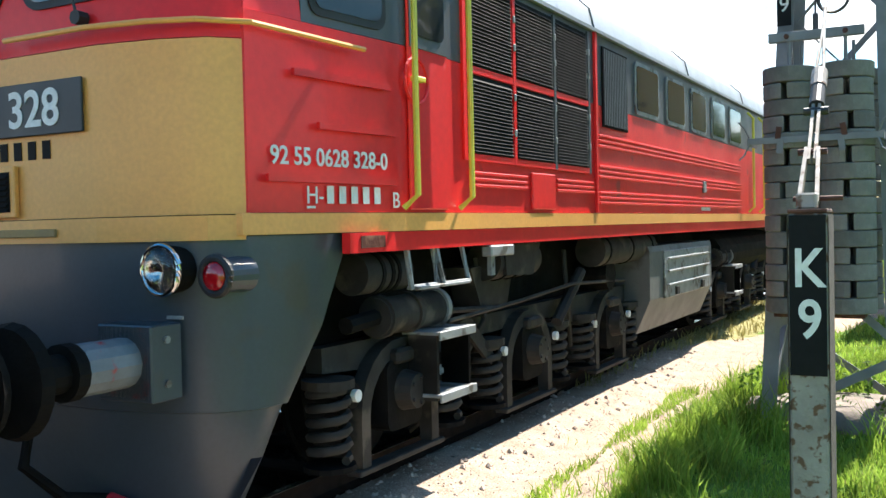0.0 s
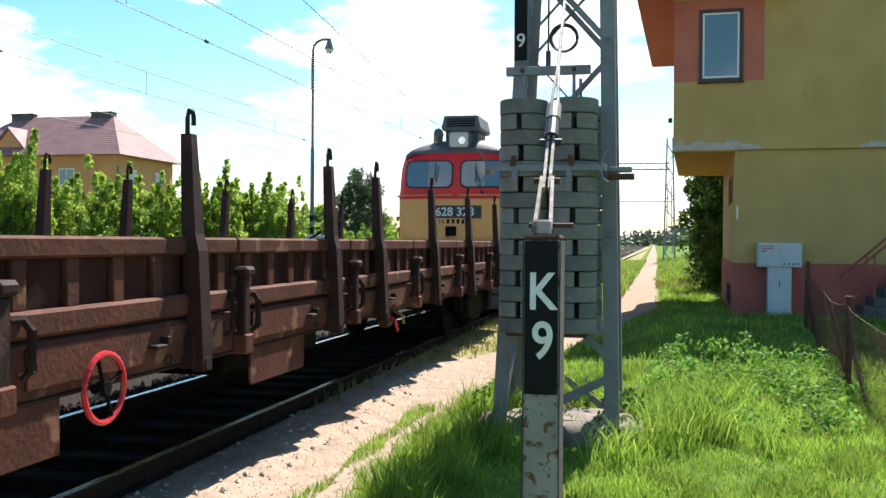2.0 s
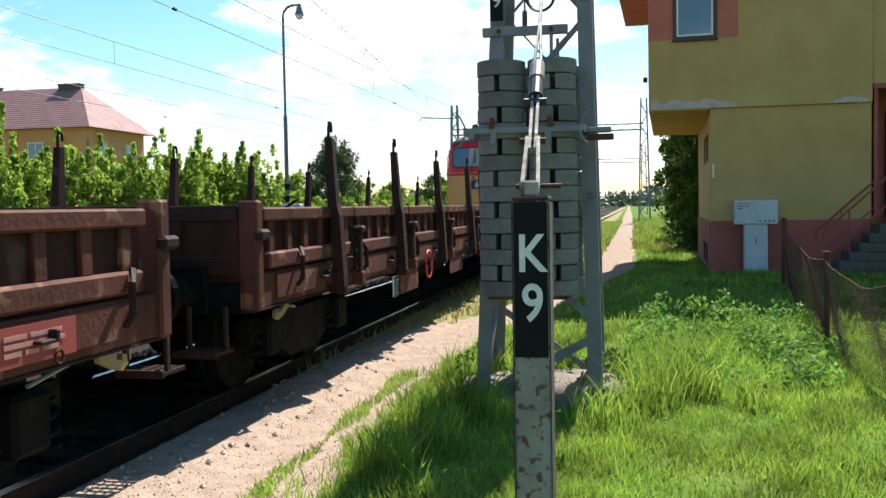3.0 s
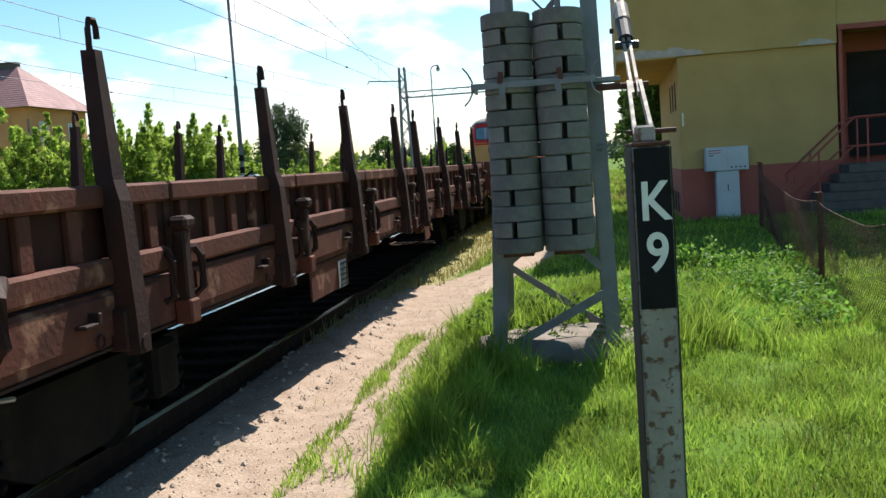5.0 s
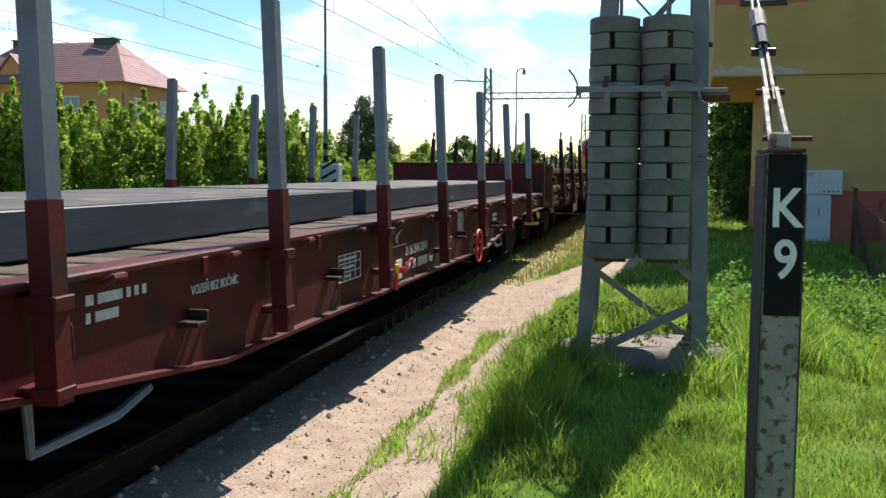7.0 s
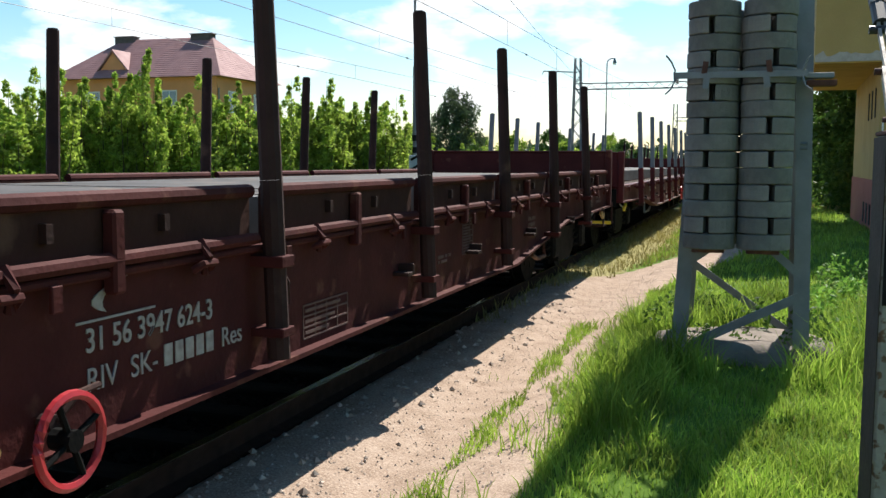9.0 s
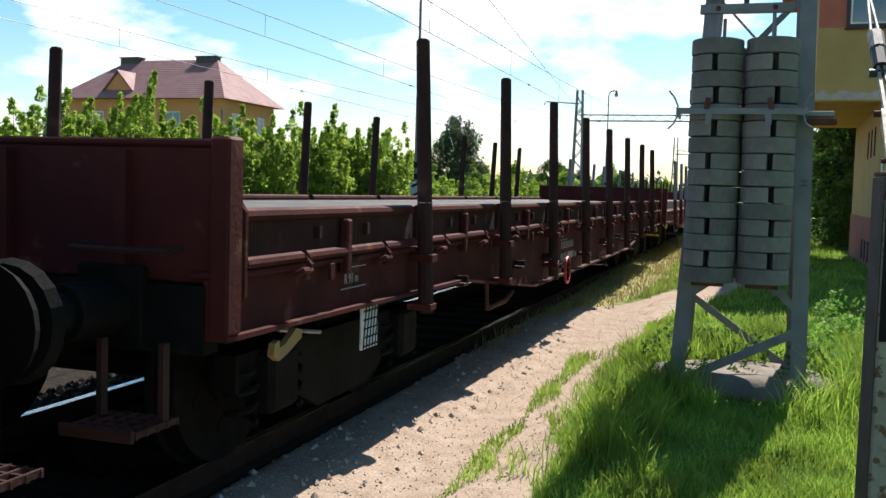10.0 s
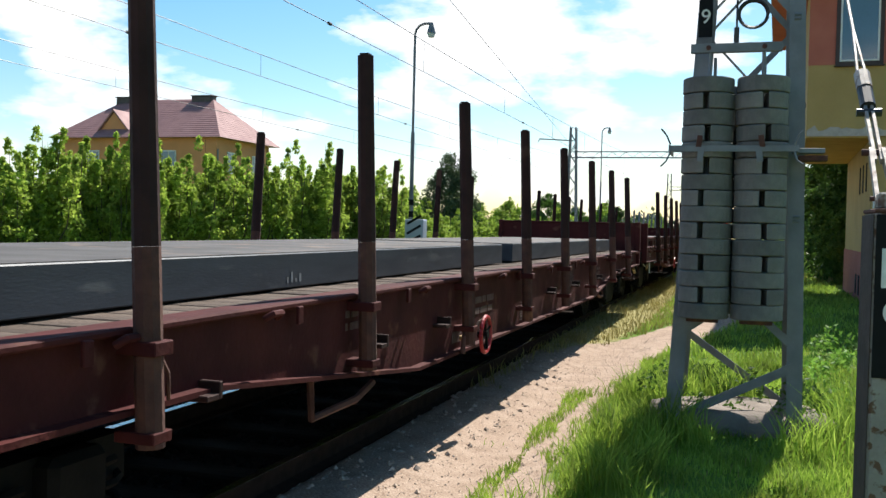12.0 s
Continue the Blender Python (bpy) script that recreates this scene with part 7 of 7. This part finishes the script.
        for k in range(5):
            bar(bm, (s * 1.391, card - 0.11 + 0.048 * k, 0.665), (s * 1.391, card - 0.11 + 0.048 * k + 0.04, 0.895), 0.004, 0.009)
            bar(bm, (s * 1.394, card - 0.115, 0.68 + 0.048 * k), (s * 1.394, card + 0.125, 0.68 + 0.048 * k), 0.004, 0.009)
        part("holder_mesh", bm, BLACK, bd)
    stencil_bars(root, 1.401, -1.5, 1.12, [(0.16, 0.24), (0.22, 0.2), (0.12, 0.1, 0.12)], mat("pale_red_ink", (0.52, 0.24, 0.20), None, 0.8), 0.022)
    for yy in (-0.03, -L + 0.03):
        part("end_wall", boxm(-1.27, 1.27, yy - 0.03, yy + 0.03, 1.16, 1.72, 0.008), BROWN_DARK, root)
        part("end_rail", boxm(-1.27, 1.27, yy - 0.05, yy + 0.05, 1.60, 1.69, 0.01), STAKE_DARK, root)
        part("head_stock", boxm(-1.30, 1.30, yy - 0.10 if yy > -1 else yy, yy if yy > -1 else yy + 0.10, 0.92, 1.158), UNDER, root)
        for x in (-0.8, -0.27, 0.27, 0.8):
            part("end_stiffener", boxm(x - 0.04, x + 0.04, yy - 0.07, yy + 0.07, 1.16, 1.6), STAKE_DARK, root)
    end_gear(root, 0, 1, OLD_YELLOW if number else SAFETY)
    end_gear(root, -L, -1, OLD_YELLOW)
    for q in (1.87, L - 1.87):
        bogie(root, -q)
    part("brake_gear", boxm(-0.6, 0.6, -10.4, -8.2, 0.55, 0.9, 0.03), UNDER, root)
    for s in (-1, 1):
        part("brake_valve", rod(BM(), (s * 1.15, -7.6, 0.78), (s * 1.15, -7.4, 0.78), 0.06, 8), RUST, root)
        part("brake_lever", tube(BM(), [(s * 1.2, -7.7, 0.92), (s * 1.32, -7.7, 0.82), (s * 1.32, -7.6, 0.7)], 0.018, 6), WHEEL_RED, root, "red brake changeover lever")
        part("brake_lever", tube(BM(), [(s * 1.2, -7.4, 0.92), (s * 1.32, -7.4, 0.85), (s * 1.32, -7.35, 0.76)], 0.018, 6), OLD_YELLOW, root, "yellow brake changeover lever")
    vehicles.append((root, y0))


dropside_wagon(0, "rust-brown stake wagon with ribbed drop sides and hooked stakes")
dropside_wagon(1, "brown drop-side stake wagon with dark hooked stakes")


def flat_wagon(number, label, body, stake_low, stake_high, style, figures, hook, first_stake, gap):
    """style: 'flat' with slabs on an open deck, 'boards' with its low side boards up."""
    y0 = WAGON_Y[number]
    root = thing("flat_wagon", label, "railway wagon", "freight wagons", m=pose(TRACK_X, y0, 0))
    root["marks"] = int(number == 2)
    L = 18.6
    W = 1.38
    part("centre_sill", boxm(-0.35, 0.35, -L, 0, 0.80, 1.15), UNDER, root)
    floor = part("deck_frame", boxm(-1.25, 1.25, -L + 0.05, -0.05, 1.14, 1.205), body, root)
    belly = [(0.0, 1.0), (-3.3, 0.97), (-5.7, 0.72), (-12.9, 0.72), (-15.3, 0.97), (-L, 1.0)]
    for s in (-1, 1):
        sx = lambda a, b: (min(s * a, s * b), max(s * a, s * b))
        web = part("side_sill", prism(BM(), [(0.0, 1.225), (-L, 1.225)] + belly[::-1], 0, *sx(1.29, 1.34)), body, root, "deep fish-bellied side sill")
        part("sill_top", boxm(*sx(1.22, W), -L, 0, 1.226, 1.256, 0.008), body, root)
        lip = belly + [(ya, za - 0.022) for ya, za in belly[::-1]]
        part("sill_flange", prism(BM(), lip, 0, *sx(1.26, 1.40)), body, web)
        for k in range(18):
            q = -0.6 - 1.02 * k
            part("lashing_eye", tube(BM(), [(s * 1.385, q - 0.06, 1.20), (s * 1.42, q - 0.04, 1.225), (s * 1.42, q + 0.04, 1.225), (s * 1.385, q + 0.06, 1.20)], 0.016, 6), body, web)
        for k in range(12):
            q = -1.1 - 1.5 * k
            part("edge_clip", boxm(*sx(W, W + 0.018), q - 0.025, q + 0.025, 1.15, 1.235, 0.004), body, web)
        for q in ((-3.2, -5.2, -7.3, -11.3, -13.2, -15.4) if number == 2 else (-3.2, -5.2, -7.1, -8.6, -12.4, -13.6, -15.4)):
            part("stop_block", boxm(*sx(1.34, 1.44), q - 0.07, q + 0.02, 0.93, 0.955, 0.004), STAKE_DARK, web)
            part("stop_block", boxm(*sx(1.34, 1.44), q + 0.02, q + 0.045, 0.93, 1.0, 0.004), STAKE_DARK, web)
        for k in range(8):
            q = -first_stake - gap * k
            lean = 0.038 + random.uniform(-0.008, 0.008)
            foot = 0.76 if -13 < q < -5.5 else 0.84
            at = lambda z: s * (1.445 - lean * (z - foot))
            if number == 2:
                low = bar(BM(), (at(foot), q, foot), (at(1.53), q, 1.53), 0.086, 0.088)
                high = bar(BM(), (at(1.531), q, 1.531), (at(2.53), q, 2.53), 0.076, 0.080)
            else:
                low = rod(BM(), (at(foot), q, foot), (at(1.53), q, 1.53), 0.050, 10, 0.049)
                high = rod(BM(), (at(1.531), q, 1.531), (at(2.53), q, 2.53), 0.049, 10, 0.044)
            st = part("stake", low, stake_low, root, "square side stake" if number == 2 else "round side stake")
            upper = part("stake_upper", high, stake_high, st)
            if number != 2:
                smooth(st)
                smooth(upper)
            part("stake_tip", boxm(at(2.53) - 0.025, at(2.53) + 0.025, q - 0.025, q + 0.025, 2.531, 2.542), DARK_IN, st)
            part("stake_strap", boxm(*sx(1.335, 1.495), q - 0.055, q + 0.055, 1.16, 1.21, 0.004), body, st)
            part("stake_strap", boxm(*sx(1.335, 1.495), q - 0.055, q + 0.055, 0.86, 0.90, 0.004), body, st)
            part("safety_chain", tube(BM(), [(s * 1.40, q + 0.07, 1.20), (s * 1.43, q + 0.12, 1.08), (s * 1.42, q + 0.14, 0.98)], 0.008, 5), stake_low, st)
        handwheel(root, s * 1.47, {2: -6.7, 3: -11.65, 4: -11.55}[number], (0.81, 0.78, 0.80)[number - 2], 0.172 if number == 2 else 0.138, WHEEL_RED if number == 2 else WHEEL_DARK, None if number == 2 else UNDER)
        # frames under the belly's ends
        for q, d in ((-4.0, 1), (-14.2 if number == 3 else -14.2, -1)):
            part("brake_hanger", tube(BM(), [(s * 1.25, q, 0.95), (s * 1.27, q, 0.62), (s * 1.30, q - 0.5 * d, 0.64), (s * 1.30, q - 0.75 * d, 0.70)], 0.022, 6), STAKE_GREY if number == 2 else RUST, root)
        if style == "boards":
            posts = [0.1] + [first_stake + gap * k for k in range(8)] + [L - 0.1]
            for a, b in zip(posts[:-1], posts[1:]):
                ya, yb = -b + 0.065, -a - 0.065
                bd = part("side_board", boxm(*sx(1.315, 1.345), ya, yb, 1.258, 1.47), BROWN_DARK, root, "low maroon side board, raised")
                part("board_top", tube(BM(), [(s * 1.345, ya, 1.485), (s * 1.345, yb, 1.485)], 0.030, 8), body, bd)
                part("board_pipe", tube(BM(), [(s * 1.375, ya, 1.285), (s * 1.375, yb, 1.285)], 0.026, 8), body, bd)
                q = (ya + yb) / 2
                part("board_stiffener", boxm(*sx(1.345, 1.40), q - 0.03, q + 0.03, 1.17, 1.45, 0.01), body, bd)
                for d in (-0.5, 0.5):
                    if ya < q + d < yb:
                        part("board_hinge", tube(BM(), [(s * 1.38, q + d, 1.31), (s * 1.42, q + d, 1.25), (s * 1.40, q + d, 1.18)], 0.018, 6), body, bd)
                        part("board_catch", boxm(*sx(1.345, 1.375), q + d * 0.6 - 0.015, q + d * 0.6 + 0.015, 1.36, 1.42), STAKE_DARK, bd)
        if number > 2:
            bd = part("card_holder", boxm(*sx(1.30, 1.318), -17.02, -16.79, 0.70, 0.96, 0.004), WHITE, root, "white card in a wire holder")
            bm = BM()
            for k in range(5):
                bar(bm, (s * 1.321, -17.01 + 0.044 * k, 0.705), (s * 1.321, -16.97 + 0.044 * k, 0.955), 0.004, 0.009)
                bar(bm, (s * 1.324, -17.015, 0.72 + 0.05 * k), (s * 1.324, -16.795, 0.72 + 0.05 * k), 0.004, 0.009)
            part("holder_mesh", bm, BLACK, bd)
            part("holder_strap", boxm(*sx(1.28, 1.299), -16.94, -16.87, 0.94, 1.02), UNDER, bd)
        # plates and valves
        ty, up = (-9.38, -0.01) if number == 2 else (-11.42, 0.06)
        if number == 2:
            part("plate", boxm(*sx(1.341, 1.346), ty - 0.30, ty - 0.12, 0.745, 0.905, 0.002), WHITE, root, "white brake instruction plate")
            part("hand_hole", prism(BM(), rrect(-8.80, -8.50, 1.05, 1.13, 0.03), 0, *sx(1.3405, 1.3435)), DARK_IN, root, "dark hand hole in the sill")
        part("brake_lever", tube(BM(), [(s * 1.35, ty - 0.22, 0.82), (s * 1.40, ty - 0.20, 0.83), (s * 1.41, ty - 0.12, 0.895), (s * 1.41, ty - 0.02, 0.90)], 0.011, 6), WHEEL_RED if number == 2 else STAKE_DARK, root, "brake lever with a round boss")
        part("lever_boss", rod(BM(), (s * 1.346, ty - 0.21, 0.82), (s * 1.40, ty - 0.21, 0.82), 0.028, 10), WHEEL_RED if number == 2 else STAKE_DARK, root)
        valve = part("brake_valve", rod(BM(), (s * 1.36, ty - 0.46, 0.80), (s * 1.41, ty - 0.46, 0.80), 0.020, 8), SAFETY if number == 2 else OLD_YELLOW, root, "yellow brake valve")
        part("valve_knob", rod(BM(), (s * 1.40, ty - 0.46, 0.80), (s * 1.40, ty - 0.47, 0.89), 0.010, 8, 0.019), SAFETY if number == 2 else OLD_YELLOW, valve)
        part("brake_valve", rod(BM(), (s * 1.42, ty - 0.58, 0.70), (s * 1.42, ty - 0.56, 0.83), 0.022, 10, 0.014), WHEEL_RED if number == 2 else RUST, root)
        part("valve_plate", boxm(*sx(1.341, 1.345), ty - 0.60, ty - 0.38, 0.77, 0.85), MARK if number == 2 else FADED, root)
        if s > 0:
            if figures:
                words("lettering", figures, 0.112, MARK if number == 2 else DIM, root, Matrix.Translation((1.343, ty, 0.93 + up)) @ SIDE @ Matrix.Diagonal((0.95, 1, 1, 1)), bold=0.010)
                words("mark", "RIV", 0.112, MARK if number == 2 else DIM, root, Matrix.Translation((1.343, ty, 0.80 + up)) @ SIDE)
                words("mark", "Res", 0.112, MARK if number == 2 else DIM, root, Matrix.Translation((1.343, ty + 0.82, 0.80 + up)) @ SIDE)
                words("mark", "SK-", 0.112, MARK if number == 2 else DIM, root, Matrix.Translation((1.343, ty + 0.23, 0.80 + up)) @ SIDE)
                for k in range(5):
                    part("letter_bar", boxm(1.341, 1.345, ty + 0.43 + 0.07 * k, ty + 0.48 + 0.07 * k, 0.80 + up, 0.88 + up), MARK if number == 2 else DIM, root)
                arm = (0.0, 0.07, 0.17, 0.30, 0.46, 0.64, 0.82, 1.0)
                outer = [(0.50 * (1 - a) ** 2 - 0.26 * 2 * a * (1 - a) + 1.0 * a * a, 0.0 * (1 - a) ** 2 + 0.42 * 2 * a * (1 - a) + a * a) for a in arm]
                inner = [(0.50 * (1 - a) ** 2 + 0.20 * 2 * a * (1 - a) + 1.0 * a * a, 0.03 * (1 - a) ** 2 + 0.46 * 2 * a * (1 - a) + a * a) for a in arm[1:-1]]
                gy_ = ty - 0.37 if number == 2 else ty - 0.02
                ink = MARK if number == 2 else DIM
                part("emblem", prism(BM(), [(gy_ + 0.26 * a, 1.05 + up + 0.115 * b) for a, b in outer + inner[::-1]], 0, 1.341, 1.345), ink, root, "plain curved white emblem")
                part("emblem_line", boxm(1.341, 1.345, gy_ - 0.02, gy_ + 0.40, 1.026 + up, 1.034 + up), ink, root)
            else:
                stencil_bars(root, 1.341, ty, 1.02, [(0.18, 0.1, 0.22), (0.12, 0.2, 0.14)], FADED, 0.05)
            grid_mark(root, 1.341, -7.25, -6.98, 0.93, 1.19, 3, 6)
            if number == 2:
                grid_mark(root, 1.341, -11.09, -10.62, 0.88, 1.06, 4, 3)
            else:
                grid_mark(root, 1.341, ty + 1.56, ty + 2.08, 0.76, 0.92, 4, 3)
            grid_mark(root, 1.341, -1.48, -1.27, 1.04, 1.18, 4, 6)
            stencil_bars(root, 1.341, -1.0, 1.13, [(0.1, 0.2), (0.12, 0.08, 0.1)])
            stencil_bars(root, 1.341, -7.82, 0.95, [(0.12, 0.05, 0.06), (0.03, 0.14)], size=0.02)
            stencil_bars(root, 1.341, -5.1, 1.06, [(0.12, 0.16), (0.06, 0.2)], size=0.035)
            stencil_bars(root, 1.341, -13.96, 1.12, [(0.05, 0.17, 0.03, 0.03, 0.03), (0.03, 0.16)], size=0.04)
            if number == 2:
                words("lettering", "VOZEŇ BEZ BOČNÍC", 0.062, MARK, root, Matrix.Translation((1.343, -13.14, 1.06)) @ SIDE @ Matrix.Diagonal((0.85, 1, 1, 1)))
            if number == 3:
                words("lettering", "R 91 m", 0.075, DIM, root, Matrix.Translation((1.343, -17.34, 1.105)) @ SIDE @ Matrix.Diagonal((0.85, 1, 1, 1)))
                for z in (1.075, 1.185):
                    part("mark_line", boxm(1.341, 1.344, -17.38, -17.05, z, z + 0.006), DIM, root)
    # deck planks
    plank = None
    yy = -0.25
    while yy > -L + 0.3:
        if plank is None:
            plank = part("plank", boxm(-1.215, 1.215, -0.105, 0.105, 0, 0.04, 0.006), DECK, floor).data
            bpy.data.objects.remove(floor.children[-1])
        ob = new("plank", plank)
        ob.parent = floor
        ob.matrix_basis = pose(random.uniform(-0.01, 0.01), yy, 1.207 + random.uniform(-0.004, 0.004), 0, 0, random.uniform(-0.3, 0.3))
        yy -= 0.225
    # ends
    for ye, way in ((-0.05, 1), (-L + 0.05, -1)):
        wall = part("end_flap", boxm(-1.33, 1.33, ye - 0.03, ye + 0.03, 1.205, 1.76, 0.01), body, root, "tall maroon end flap, raised")
        part("flap_top", boxm(-1.34, 1.34, ye - 0.04, ye + 0.04, 1.76, 1.79, 0.008), body, wall)
        for s in (-1, 1):
            part("flap_post", boxm(s * 1.36 - 0.045, s * 1.36 + 0.045, ye - 0.06, ye + 0.06, 1.0, 1.80, 0.012), body, wall)
            part("post_loop", tube(BM(), [(s * 1.36, ye + 0.07, 1.1), (s * 1.38, ye + 0.10, 1.15), (s * 1.38, ye + 0.10, 1.5), (s * 1.36, ye + 0.07, 1.55)], 0.02, 6), body, wall)
        for x in (-0.9, -0.3, 0.3, 0.9):
            part("flap_rib", boxm(x - 0.03, x + 0.03, ye + way * 0.032, ye + way * 0.07, 1.2, 1.74) if way > 0 else boxm(x - 0.03, x + 0.03, ye - 0.07, ye - 0.032, 1.2, 1.74), body, wall)
        part("head_stock", boxm(-1.3, 1.3, ye - 0.06, ye + 0.05, 0.92, 1.20), UNDER, root)
    end_gear(root, 0, 1, hook)
    end_gear(root, -L, -1, hook)
    for q in (1.87, L - 1.87):
        bogie(root, -q)
    part("brake_gear", boxm(-0.6, 0.6, -10.6, -8.0, 0.5, 0.85, 0.03), UNDER, root)
    vehicles.append((root, y0))
    return root, y0


def slabs(wagon, runs, z0, z1, half, lab):
    """Steel slabs that lie on a wagon's deck and travel with it."""
    root, y0 = wagon
    for k, (ya, yb, xa, xb) in enumerate(runs):
        slab = thing("steel_slab", lab, "steel slab", "slabs on the wagons", m=pose(TRACK_X, y0, 0))
        part("plate", boxm(xa, xb, -yb, -ya, z0, z1 - 0.004, 0.006), STEEL_PLATE, slab)
        part("upper_face", boxm(xa + 0.01, xb - 0.01, -yb + 0.01, -ya - 0.01, z1 - 0.004, z1), STEEL_TOP, slab, "lighter brownish upper face")
        for j in range(int((yb - ya) / 0.8)):
            q = -ya - 0.5 - 0.8 * j - random.uniform(0, 0.3)
            if j % 4 == 1:
                for i in range(4):
                    part("chalk_bar", boxm(xb + 0.001, xb + 0.003, q - 0.05 * i, q - 0.05 * i + random.uniform(0.012, 0.03), z0 + 0.03, z0 + random.uniform(0.05, 0.09)), CHALK, slab, "" if i else "chalked mark")
        vehicles.append((slab, y0))


WAGON_C = flat_wagon(2, "maroon flat wagon with red and grey stakes carrying steel slabs", MAROON, MAROON, STAKE_GREY, "flat", "31 56 3946 329-0", SAFETY, 2.3, 2.0)
WAGON_D = flat_wagon(3, "old maroon flat wagon with low side boards raised", MAROON_OLD, STAKE_DARK, STAKE_DARK, "boards", "31 56 3947 624-3", OLD_YELLOW, 2.3, 2.0)
WAGON_E = flat_wagon(4, "weathered brown-maroon flat wagon loaded with steel slabs", MAROON_OLD, RUST, STAKE_DARK, "flat", "", OLD_YELLOW, 2.15, 1.955)
SLAB_LABEL = "dark blue-grey steel slab lying on the wagon deck"
slabs(WAGON_C, [(0.8, 9.15, -0.95, 0.92), (9.5, 17.6, -0.95, 0.92)], 1.262, 1.47, 0, SLAB_LABEL)
slabs(WAGON_D, [(0.6, 9.2, -1.22, 1.22), (9.3, 18.0, -1.22, 1.22)], 1.262, 1.46, 0, "dark steel slab filling the wagon between its boards")
slabs(WAGON_E, [(0.85, 8.6, -0.95, 0.95), (9.05, 17.8, -0.95, 0.95)], 1.262, 1.46, 0, SLAB_LABEL)


# ---- motion of the train ----
def motions():
    times = [0.5 * k for k in range(25)]
    for ob, y0 in vehicles:
        walk(ob, [(t, on_track(y0 + travelled(t))) for t in times])
    fine_times = [k / 15 for k in range(181)]
    for axle, at, r in rollers:
        walk(axle, [(t, Matrix.Translation(at) @ Matrix.Rotation(-travelled(t) / r, 4, "X")) for t in fine_times])


motions()
